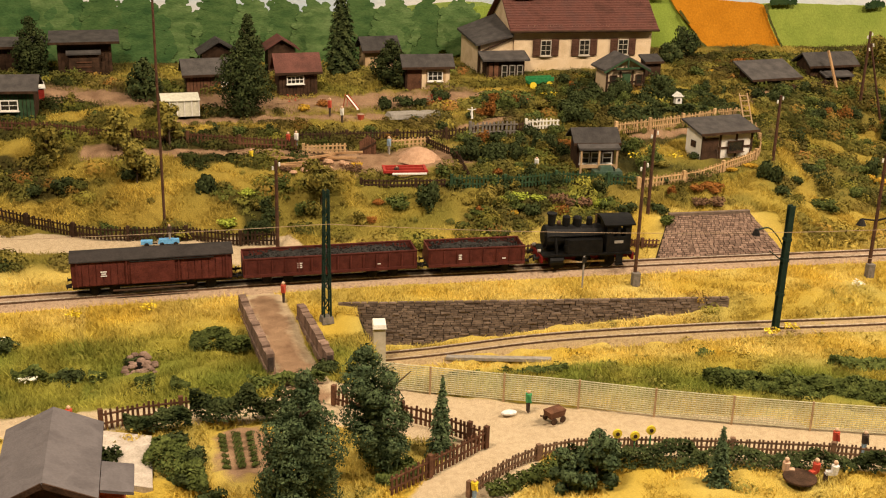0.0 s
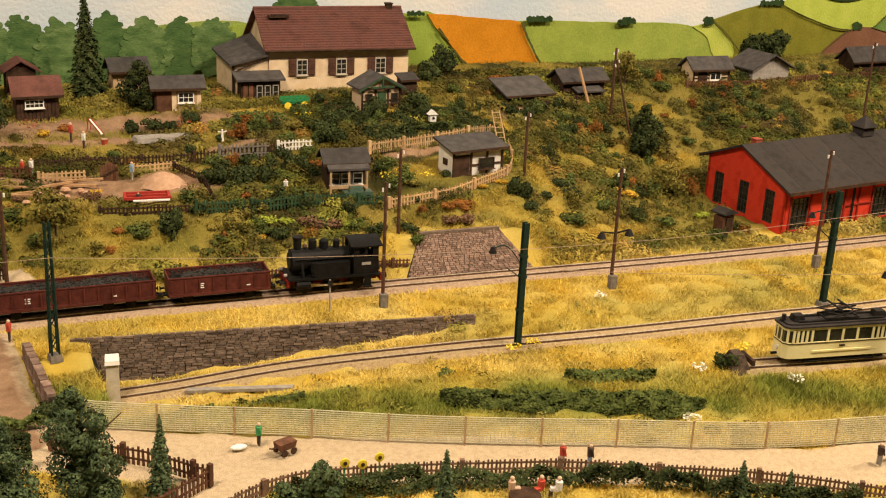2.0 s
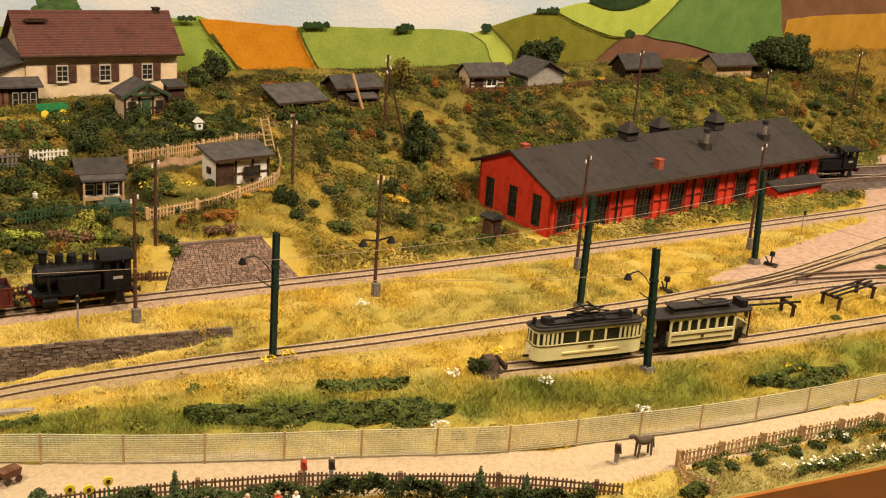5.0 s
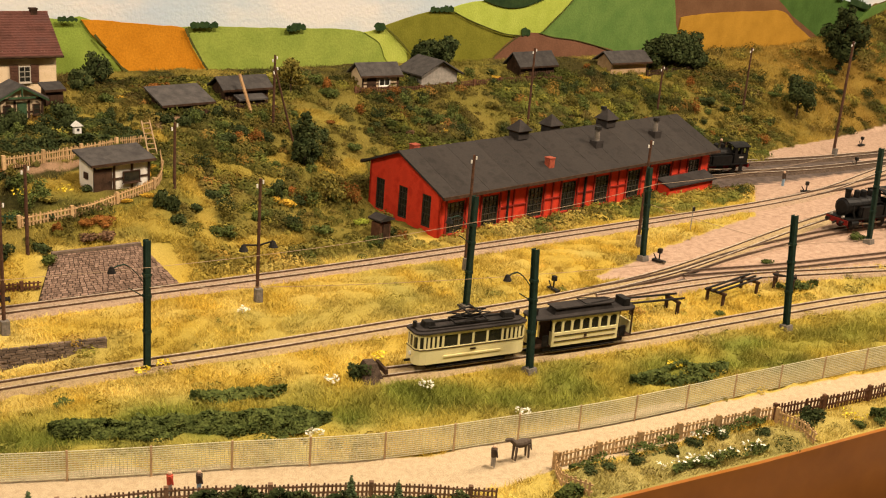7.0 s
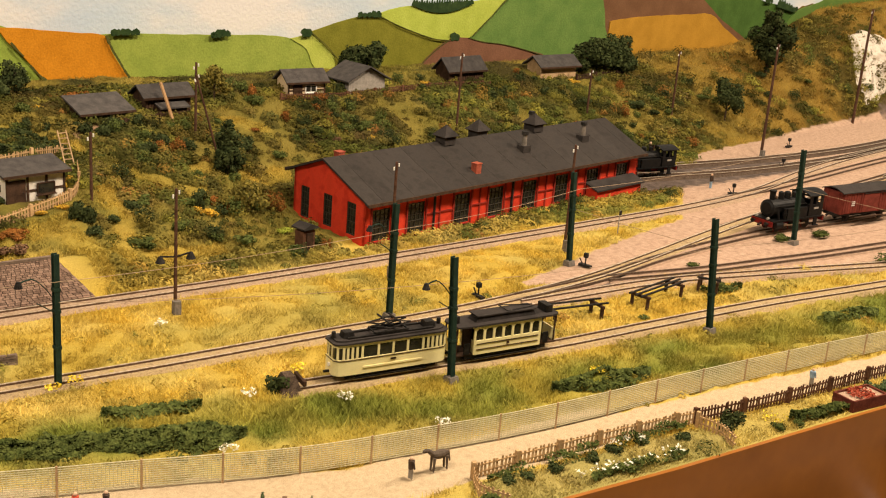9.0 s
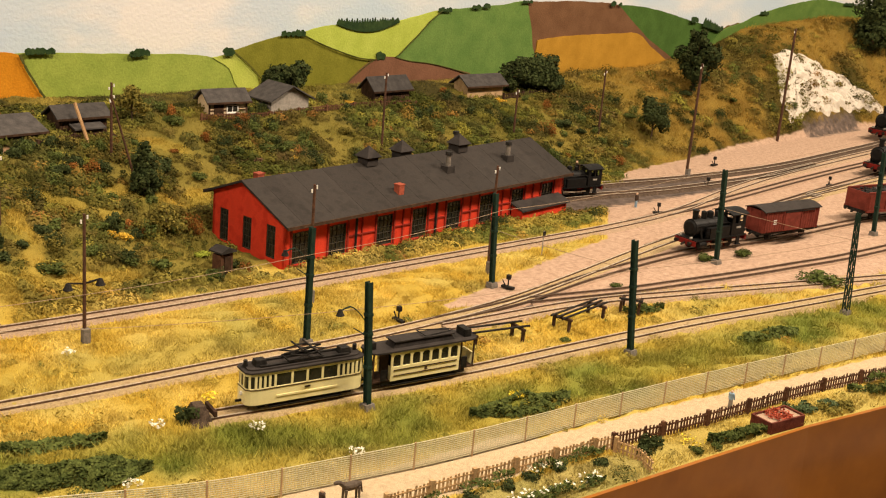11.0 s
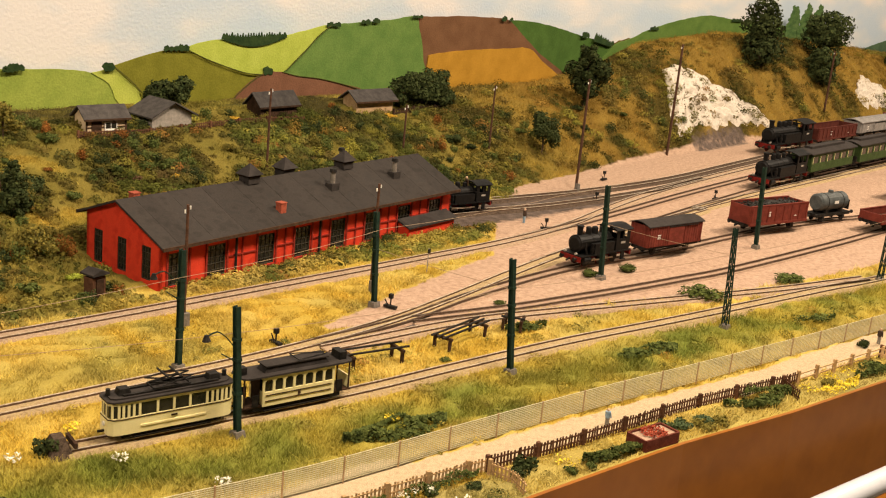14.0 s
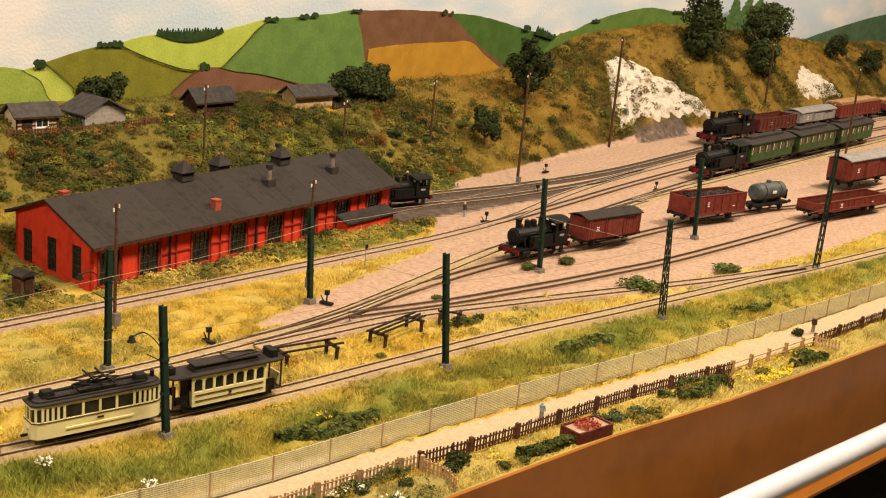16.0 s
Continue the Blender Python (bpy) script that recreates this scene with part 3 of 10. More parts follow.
def grass_tint(x, y):
    """The colour of the planting: golden on the flats, greener on the bank, olive and brown on the hill."""
    n1, n2, n3 = vnoise(x, y, 9, 1), vnoise(x, y, 26, 2), vnoise(x, y, 17, 31)
    t = mixc(GOLD, STRAW, np.clip(n2 * 1.3 - 0.2, 0, 1))
    g = np.clip((n1 * 0.6 + n2 * 0.4) * 2.4 - 1.25, 0, 1) * 0.5
    left = np.clip((0.16 - x) / 0.05, 0, 1) * np.clip((1.105 - y) / 0.04, 0, 1) * (y > 0.90)
    g = np.clip(g + bank_weight(x, y) * (0.62 + 0.6 * n2) + left * (0.25 + 0.5 * n1), 0, 1)
    t = t * (1 - g)[:, None] + mixc((0.32, 0.29, 0.050), (0.17, 0.20, 0.035), n2) * g[:, None]
    bed = ((y < front_edge(x) + 0.048) & (x > 0.86)) * np.where(x < 1.125, 0.8, 0.25 + 0.6 * n1)
    t = t * (1 - bed)[:, None] + mixc((0.40, 0.34, 0.13), (0.26, 0.25, 0.08), n2) * bed[:, None]
    hill = np.clip((y - np.interp(x, [0, 0.75, 0.80, 1.07, 1.12, 2.3], [1.205, 1.192, 1.152, 1.148, 1.185, 1.40])) / 0.02, 0, 1)
    green = mixc((0.17, 0.125, 0.042), (0.10, 0.105, 0.03), n3)
    light = 1 - thicket(x, y)
    spots = np.exp(-(((x - 0.755) / 0.045) ** 2 + ((y - 1.232) / 0.025) ** 2)) + np.exp(-(((x - 0.885) / 0.035) ** 2 + ((y - 1.285) / 0.06) ** 2)) + np.exp(-(((x - 0.06) / 0.16) ** 2 + ((y - 1.315) / 0.05) ** 2)) * 0.75 + np.exp(-(((x - 0.05) / 0.09) ** 2 + ((y - 1.475) / 0.03) ** 2)) * 0.8
    light = np.clip(light + spots, 0, 1)
    wash = light * np.interp(x, [0.4, 0.8, 2.0, 2.3], [1, 0.75, 0.75, 1])
    green = green * (1 - wash)[:, None] + mixc((0.38, 0.29, 0.060), (0.23, 0.205, 0.040), n2) * wash[:, None]
    open_grass = glade(x, y)[:, None]
    green = green * (1 - open_grass) + mixc((0.50, 0.36, 0.070), (0.36, 0.29, 0.055), n2) * open_grass
    t = t * (1 - hill)[:, None] + green * hill[:, None]
    far = np.clip((x - 2.0) / 0.5, 0, 1) * np.clip((y - 1.36) / 0.03, 0, 1)
    return t * (1 - far)[:, None] + (mixc((0.27, 0.165, 0.032), (0.38, 0.25, 0.05), n2) * (1 - 0.6 * thicket(x, y))[:, None] + np.array([(0.11, 0.11, 0.03)]) * (0.6 * thicket(x, y))[:, None]) * far[:, None]


def ground_material():
    m = bpy.data.materials.new("scenic_ground")
    m.use_nodes = True
    nt = m.node_tree
    n, link = nt.nodes, nt.links.new
    b = n["Principled BSDF"]
    b.inputs["Roughness"].default_value = 0.95
    b.inputs["Specular IOR Level"].default_value = 0.06
    tc, at = n.new("ShaderNodeTexCoord"), n.new("ShaderNodeAttribute")
    at.attribute_name = "zone"
    sep = n.new("ShaderNodeSeparateColor")
    link(at.outputs["Color"], sep.inputs["Color"])

    def tex(scale, detail=5):
        t = n.new("ShaderNodeTexNoise")
        t.inputs["Scale"].default_value, t.inputs["Detail"].default_value = scale, detail
        link(tc.outputs["Object"], t.inputs["Vector"])
        return t.outputs["Fac"]

    def ramp(fac, stops):
        r = n.new("ShaderNodeValToRGB")
        while len(r.color_ramp.elements) < len(stops):
            r.color_ramp.elements.new(0.5)
        for e, (p, c) in zip(r.color_ramp.elements, stops):
            e.position, e.color = p, (*c, 1)
        link(fac, r.inputs["Fac"])
        return r.outputs["Color"]

    def mix(fac, a, bb):
        x = n.new("ShaderNodeMix")
        x.data_type = "RGBA"
        link(fac, x.inputs["Factor"])
        link(a, x.inputs["A"])
        link(bb, x.inputs["B"])
        return x.outputs["Result"]

    def ragged(channel, amount=0.55):
        """A zone's weight with an uneven edge."""
        a = n.new("ShaderNodeMath")
        a.operation = "MULTIPLY_ADD"
        link(tex(70, 4), a.inputs[0])
        a.inputs[1].default_value = amount
        link(sep.outputs[channel], a.inputs[2])
        r = n.new("ShaderNodeMapRange")
        r.inputs["From Min"].default_value, r.inputs["From Max"].default_value = 0.5 + amount / 2 - 0.12, 0.5 + amount / 2 + 0.12
        link(a.outputs["Value"], r.inputs["Value"])
        return r.outputs["Result"]

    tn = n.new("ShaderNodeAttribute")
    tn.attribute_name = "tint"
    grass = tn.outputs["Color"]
    sand = ramp(tex(240), [(0.3, (0.41, 0.315, 0.195)), (0.6, (0.50, 0.395, 0.255)), (0.8, (0.45, 0.35, 0.22))])
    yard = ramp(tex(130), [(0.25, (0.30, 0.198, 0.138)), (0.5, (0.43, 0.295, 0.210)), (0.75, (0.50, 0.360, 0.262))])
    ash = ramp(tex(60), [(0.3, (0.065, 0.050, 0.042)), (0.7, (0.15, 0.115, 0.095))])
    soil = ramp(tex(60), [(0.3, (0.20, 0.12, 0.07)), (0.7, (0.34, 0.22, 0.13))])
    c = mix(ragged("Red"), grass, sand)
    c = mix(ragged("Green"), c, yard)
    c = mix(ragged("Blue"), c, ash)
    al = n.new("ShaderNodeMath")
    al.operation = "MULTIPLY_ADD"
    link(tex(55, 5), al.inputs[0])
    al.inputs[1].default_value = 1.1
    link(at.outputs["Alpha"], al.inputs[2])
    sr = n.new("ShaderNodeMapRange")
    sr.inputs["From Min"].default_value, sr.inputs["From Max"].default_value = 0.85, 1.2
    link(al.outputs["Value"], sr.inputs["Value"])
    c = mix(sr.outputs["Result"], c, soil)
    hsv = n.new("ShaderNodeHueSaturation")
    r = n.new("ShaderNodeMapRange")
    r.inputs["From Min"].default_value, r.inputs["From Max"].default_value = 0.25, 0.75
    r.inputs["To Min"].default_value, r.inputs["To Max"].default_value = 0.60, 1.35
    fine = tex(1400, 3)
    link(fine, r.inputs["Value"])
    link(r.outputs["Result"], hsv.inputs["Value"])
    link(c, hsv.inputs["Color"])
    link(hsv.outputs["Color"], b.inputs["Base Color"])
    bp = n.new("ShaderNodeBump")
    bp.inputs["Strength"].default_value, bp.inputs["Distance"].default_value = 0.6, 0.0012
    link(fine, bp.inputs["Height"])
    link(bp.outputs["Normal"], b.inputs["Normal"])
    return m


def rough(x, y):
    """Small unevenness of the scenery, away from tracks and roads."""
    return 0.0035 * np.sin(x * 61 + 3 * np.sin(y * 47)) * np.sin(y * 73 + 2 * np.sin(x * 39)) + 0.0015 * np.sin(x * 190 + y * 140) * np.sin(y * 210 - x * 90)


def build_ground():
    xs = np.concatenate([np.arange(-0.70, 2.3, 0.0075), np.arange(2.3, 5.2, 0.015)])
    s = np.linspace(0, 1, 190)
    X = np.repeat(xs[:, None], len(s), 1)
    fe = front_edge(xs)[:, None]
    Y = fe + (1.80 - fe) * s[None]
    x, y = X.ravel(), Y.ravel()
    z = heights(x, y)
    sand, yard, ash, garden = zones(x, y)
    flat = np.maximum.reduce([sand, yard, ash, np.clip(1 - np.abs(y - 1.125) / 0.06, 0, 1), np.clip(1 - np.abs(y - 0.93) / 0.05, 0, 1), np.clip(1 - np.abs(y - 0.79) / 0.06, 0, 1) * (x > 0.8)])
    z = z + rough(x, y) * (1 - flat) - 0.0015
    z = np.where(y < front_edge(x) + 0.012, -0.0015, z)
    nx, ny = X.shape
    idx = np.arange(nx * ny).reshape(nx, ny)
    quads = np.stack([idx[:-1, :-1], idx[1:, :-1], idx[1:, 1:], idx[:-1, 1:]], -1).reshape(-1, 4)
    me = bpy.data.meshes.new("ground")
    me.from_pydata(np.stack([x, y, z], 1).tolist(), [], quads.tolist())
    col = me.color_attributes.new("zone", "FLOAT_COLOR", "POINT")
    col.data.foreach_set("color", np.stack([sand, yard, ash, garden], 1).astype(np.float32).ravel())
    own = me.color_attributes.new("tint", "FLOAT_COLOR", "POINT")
    # hillside tint darkened, most under dense shrubs: soil tone plus painted-in shade
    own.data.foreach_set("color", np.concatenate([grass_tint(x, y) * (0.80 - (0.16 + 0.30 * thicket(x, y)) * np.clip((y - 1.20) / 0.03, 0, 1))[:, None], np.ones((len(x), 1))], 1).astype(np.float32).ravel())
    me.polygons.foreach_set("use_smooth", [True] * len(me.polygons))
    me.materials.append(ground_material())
    tagged(new("ground", me), "sculpted model landscape of ochre grass, sand roads and gravel yard", "ground", kind="structure")


build_ground()

# ---- table, rail and room ----
xs = [-0.70, 0.0, 0.44, 0.88, 1.04, 1.2, 1.34, 1.52, 1.71, 2.1, 2.5, 3.8, 5.2]
mb = MB()
mb.ribbon([(x, float(front_edge(x)) - 0.004, 0) for x in xs], [(0.0005, -0.0005), (0.0045, -0.0005), (0.0045, -0.172), (-0.016, -0.172), (-0.016, -0.168), (-0.008, -0.160), (-0.004, -0.148)])
tagged(part("fascia", mb, M_FASCIA), "glossy brown fascia board along the table edge", "fascia", kind="structure")
mb = MB()
rail_y = lambda x: 0.405 - 0.111 * (x - 1.55)
mb.ribbon([(x, rail_y(x), -0.080) for x in xs], [(0.0135 * math.cos(a * 0.3927), 0.0135 * math.sin(a * 0.3927)) for a in range(16)])
rail = thing("handrail", "white enamelled tube handrail in front of the brown fascia", "handrail")
part("tube", mb, M_TUBE, rail, smooth=True)
for x in (0.2, 1.35, 2.5, 3.65, 4.8):
    part("bracket", MB().cyl((x, rail_y(x), -0.080), (x, float(front_edge(x)) - 0.006, -0.12), 0.006), M_TUBE, rail)
mb = MB().box((2.2, 0.4, -1.06), (7.6, 5.4, 0.1))
tagged(part("floor", mb, M_FLOOR), "grey floor covering of the room", "floor", kind="structure")
tagged(part("wall_north", MB().box((2.2, 1.95, 0.625), (7.6, 0.1, 3.45)), M_ROOM), "dull brown-grey room wall behind the backdrop", "wall", kind="structure")
tagged(part("wall_south", MB().box((2.2, -2.25, 0.625), (7.6, 0.1, 3.45)), M_ROOM), "dull brown-grey room wall", "wall", kind="structure")
tagged(part("wall_west", MB().box((-1.55, -0.15, 0.625), (0.1, 4.1, 3.45)), M_ROOM), "dull brown-grey room wall", "wall", kind="structure")
tagged(part("wall_east", MB().box((5.95, -0.15, 0.625), (0.1, 4.1, 3.45)), M_ROOM), "dull brown-grey room wall", "wall", kind="structure")
tagged(part("ceiling", MB().box((2.2, -0.15, 2.38), (7.6, 4.3, 0.06)), M_ROOM), "dull brown-grey room ceiling", "ceiling", kind="structure")
mb = MB()
mb.box((2.25, 1.18, -0.18), (5.86, 1.14, 0.03))
tagged(part("table_deck", mb, M_TIMBER), "timber deck under the layout", "table", kind="structure")

# ---- painted backdrop ----
def sky_material():
    m = bpy.data.materials.new("painted_sky")
    m.use_nodes = True
    n, link = m.node_tree.nodes, m.node_tree.links.new
    b = n["Principled BSDF"]
    b.inputs["Roughness"].default_value = 0.9
    tc, mp, t, r = n.new("ShaderNodeTexCoord"), n.new("ShaderNodeMapping"), n.new("ShaderNodeTexNoise"), n.new("ShaderNodeValToRGB")
    mp.inputs["Scale"].default_value = (3.2, 1, 7.5)
    t.inputs["Scale"].default_value, t.inputs["Detail"].default_value = 1.3, 5
    link(tc.outputs["Object"], mp.inputs["Vector"])
    link(mp.outputs["Vector"], t.inputs["Vector"])
    r.color_ramp.elements.new(0.5)
    els = r.color_ramp.elements
    for e, p, c in zip(els, (0.38, 0.5, 0.64), ((0.44, 0.53, 0.62), (0.50, 0.56, 0.61), (0.65, 0.63, 0.61))):
        e.position, e.color = p, (*c, 1)
    link(t.outputs["Fac"], r.inputs["Fac"])
    link(r.outputs["Color"], b.inputs["Base Color"])
    f, bp = n.new("ShaderNodeTexNoise"), n.new("ShaderNodeBump")
    f.inputs["Scale"].default_value = 160
    link(tc.outputs["Object"], f.inputs["Vector"])
    bp.inputs["Strength"].default_value, bp.inputs["Distance"].default_value = 0.5, 0.002
    link(f.outputs["Fac"], bp.inputs["Height"])
    link(bp.outputs["Normal"], b.inputs["Normal"])
    return m


mb = MB().box((2.2, 1.80, 0.40), (7.4, 0.012, 1.4))
tagged(part("backdrop", mb, sky_material()), "painted pale cloudy sky on a textured wall", "backdrop", kind="structure")


def field(name, colours, pts, y, label):
    """A painted field: a thin shaped board standing before the sky."""
    fine = curve_points([(p[0], p[1], 0) for p in pts + pts[:1]], 0.012)[:-1]
    poly = [(p.x, p.y + 0.0004 * math.sin(p.x * 110) + 0.0003 * math.sin(p.x * 263)) for p in fine]
    mat = material(name + "_paint", colours, 0.9, 30, 350, grain=0.14, bump=0.5)
    tagged(part("painted_field", MB().prism(poly, "y", y, y + 0.004), mat), label, "backdrop", "fields on the backdrop", "structure")


field("meadow", [(0.21, 0.29, 0.045), (0.25, 0.33, 0.055)], [(0.50, 0.10), (0.50, 0.185), (0.70, 0.205), (0.819, 0.214), (0.861, 0.212), (0.90, 0.212), (0.98, 0.15), (1.0, 0.10)], 1.746, "painted green meadow beside an orange field")
field("orange", [(0.47, 0.185, 0.010), (0.54, 0.22, 0.014)], [(0.884, 0.212), (0.912, 0.211), (0.990, 0.2035), (1.051, 0.197), (1.062, 0.174), (1.079, 0.146), (1.105, 0.105), (0.985, 0.10), (0.942, 0.145), (0.918, 0.172), (0.898, 0.192)], 1.742, "painted ripe orange field")
field("lime", [(0.225, 0.29, 0.050), (0.27, 0.33, 0.06)], [(1.045, 0.198), (1.092, 0.200), (1.146, 0.197), (1.245, 0.194), (1.351, 0.191), (1.399, 0.184), (1.442, 0.172), (1.50, 0.10), (1.10, 0.10)], 1.744, "painted light green field")
field("bright_corner", [(0.36, 0.42, 0.07), (0.42, 0.47, 0.09)], [(1.396, 0.1845), (1.420, 0.189), (1.438, 0.194), (1.472, 0.170), (1.50, 0.13), (1.45, 0.13), (1.43, 0.165)], 1.7425, "painted bright green field corner")
field("olive", [(0.145, 0.145, 0.016), (0.185, 0.18, 0.022)], [(1.436, 0.195), (1.469, 0.205), (1.514, 0.216), (1.549, 0.223), (1.579, 0.226), (1.64, 0.205), (1.70, 0.184), (1.78, 0.175), (1.80, 0.10), (1.52, 0.10), (1.49, 0.15)], 1.741, "painted olive green field")
field("yellow_green", [(0.33, 0.40, 0.06), (0.39, 0.46, 0.08)], [(1.579, 0.226), (1.608, 0.233), (1.652, 0.240), (1.736, 0.239), (1.804, 0.2465), (1.845, 0.254), (1.888, 0.263), (1.921, 0.268), (1.889, 0.245), (1.862, 0.220), (1.835, 0.198), (1.804, 0.176), (1.756, 0.174), (1.713, 0.179), (1.648, 0.198), (1.610, 0.212)], 1.7395, "painted bright yellow-green field")
field("green", [(0.095, 0.175, 0.040), (0.125, 0.21, 0.05)], [(1.921, 0.268), (1.977, 0.272), (2.024, 0.275), (2.105, 0.281), (2.166, 0.288), (2.178, 0.263), (2.191, 0.233), (2.201, 0.19), (2.215, 0.11), (1.78, 0.11), (1.80, 0.165), (1.815, 0.182), (1.835, 0.198), (1.862, 0.220), (1.889, 0.245)], 1.7418, "painted green field")
field("red_brown", [(0.15, 0.070, 0.040), (0.18, 0.086, 0.050)], [(1.66, 0.10), (1.684, 0.122), (1.702, 0.140), (1.734, 0.163), (1.756, 0.175), (1.781, 0.179), (1.804, 0.178), (1.845, 0.169), (1.897, 0.163), (1.958, 0.151), (2.023, 0.134), (2.05, 0.09)], 1.738, "painted ploughed red-brown field")
field("brown", [(0.125, 0.062, 0.030), (0.155, 0.080, 0.040)], [(2.166, 0.288), (2.243, 0.288), (2.316, 0.290), (2.393, 0.288), (2.474, 0.283), (2.531, 0.249), (2.592, 0.211), (2.72, 0.12), (2.206, 0.12), (2.197, 0.20), (2.191, 0.233), (2.178, 0.263)], 1.7425, "painted dark brown field")
field("gold", [(0.34, 0.18, 0.020), (0.40, 0.215, 0.026)], [(2.213, 0.205), (2.290, 0.212), (2.385, 0.2155), (2.495, 0.217), (2.559, 0.2165), (2.607, 0.190), (2.71, 0.118), (2.45, 0.10), (2.225, 0.11)], 1.7395, "painted golden field")
field("dark_green", [(0.045, 0.095, 0.018), (0.06, 0.12, 0.024)], [(2.474, 0.283), (2.536, 0.281), (2.579, 0.278), (2.647, 0.269), (2.718, 0.256), (2.779, 0.244), (2.881, 0.226), (2.96, 0.19), (3.0, 0.12), (2.72, 0.10), (2.63, 0.185), (2.592, 0.211), (2.531, 0.249)], 1.744, "painted dark green field")
field("far_green", [(0.075, 0.14, 0.028), (0.10, 0.17, 0.036)], [(2.80, 0.12), (2.835, 0.157), (2.908, 0.219), (2.994, 0.240), (3.069, 0.262), (3.204, 0.287), (3.349, 0.303), (3.445, 0.299), (3.583, 0.286), (3.873, 0.275), (4.212, 0.245), (4.3, 0.12)], 1.741, "painted green hill")
field("far_hill", [(0.05, 0.09, 0.05), (0.07, 0.12, 0.065)], [(4.3, 0.17), (4.65, 0.227), (5.2, 0.29), (5.6, 0.29), (5.6, 0.15)], 1.745, "painted dark green distant hill")
field("low_meadow", [(0.20, 0.27, 0.06), (0.25, 0.32, 0.08)], [(-1.0, 0.08), (-1.0, 0.185), (-0.5, 0.188), (0.0, 0.190), (0.35, 0.192), (0.60, 0.198), (0.62, 0.08)], 1.747, "painted pale green meadow behind the trees")


def hedge_line(pts, w, label):
    """A painted dark seam of hedge between two fields."""
    mb, path = MB(), curve_points([(p[0], p[1], 0) for p in pts], 0.004)
    rnd = random.Random(len(path))
    for p, q in zip(path, path[1:]):
        d = (q - p).normalized()
        n = Vector((-d.y, d.x, 0)) * w * rnd.uniform(0.5, 1.0)
        p2 = q + d * 0.001
        mb.prism([((p - n).x, (p - n).y), ((p2 - n).x, (p2 - n).y), ((p2 + n).x, (p2 + n).y), ((p + n).x, (p + n).y)], "y", 1.7366 - 0.000004 * len(mb.f), 1.7374)
    tagged(part("painted_hedge", mb, M_SEAM), label, "backdrop", "painted hedges", "structure")


M_SEAM = material("painted_seam", [(0.055, 0.060, 0.014), (0.085, 0.085, 0.022)], 0.9, 60, 300, grain=0.25, bump=0.3)
for seam in ([(1.438, 0.194), (1.472, 0.168), (1.50, 0.14)], [(1.579, 0.226), (1.610, 0.212), (1.648, 0.198), (1.713, 0.179), (1.756, 0.174)], [(1.815, 0.181), (1.835, 0.198), (1.862, 0.220), (1.889, 0.245), (1.921, 0.268)], [(1.684, 0.122), (1.702, 0.140), (1.734, 0.163), (1.756, 0.175)], [(1.804, 0.178), (1.845, 0.169), (1.897, 0.163), (1.958, 0.151), (2.02, 0.135)]):
    hedge_line(seam, 0.0008, "thin dark painted seam between two fields")

M_PTREE = material("painted_tree_green", [(0.045, 0.115, 0.04), (0.085, 0.17, 0.06), (0.06, 0.14, 0.05)], 0.9, 45, 250, grain=0.3, bump=0.4)
M_PTREEB = material("painted_tree_light_green", [(0.075, 0.155, 0.055), (0.135, 0.225, 0.085), (0.095, 0.18, 0.065)], 0.9, 45, 250, grain=0.3, bump=0.4)
M_PTREEC = material("painted_tree_shade_green", [(0.035, 0.09, 0.032), (0.065, 0.135, 0.048)], 0.9, 45, 250, grain=0.3, bump=0.4)
M_PTREED = material("painted_hedge_green", [(0.012, 0.035, 0.014), (0.025, 0.055, 0.02)], 0.9, 60, 300, grain=0.25, bump=0.3)


def brushed(name, colours):
    """Paint dabbed on in short strokes."""
    m = material(name, colours, 0.9, 34, 260, grain=0.22, bump=0.4, spread=(0.30, 0.70))
    n, link = m.node_tree.nodes, m.node_tree.links.new
    mp = n.new("ShaderNodeMapping")
    mp.inputs["Scale"].default_value = (1.0, 1.0, 2.6)
    link(n["Texture Coordinate"].outputs["Object"], mp.inputs["Vector"])
    for t in [t for t in n if t.bl_idname == "ShaderNodeTexNoise"]:
        link(mp.outputs["Vector"], t.inputs["Vector"])
    return m


M_PTREE = brushed("painted_tree_green", [(0.034, 0.078, 0.024), (0.062, 0.118, 0.036), (0.092, 0.152, 0.050)])
M_PTREEB = brushed("painted_tree_light_green", [(0.046, 0.094, 0.028), (0.090, 0.155, 0.050), (0.145, 0.215, 0.080)])
M_PTREEC = brushed("painted_tree_shade_green", [(0.030, 0.075, 0.024), (0.055, 0.115, 0.036), (0.080, 0.145, 0.048)])
M_PTREED = material("painted_hedge_green", [(0.016, 0.036, 0.012), (0.032, 0.058, 0.018)], 0.9, 60, 300, grain=0.25, bump=0.3)


def dab(c, r, n, rnd):
    """A small ragged blot of paint."""
    k = rnd.uniform(0, 6.28)
    return [(c[0] + math.cos(6.2832 * i / n + k) * r * rnd.uniform(0.72, 1.15), c[1] + math.sin(6.2832 * i / n + k) * r * rnd.uniform(0.65, 1.0)) for i in range(n)]


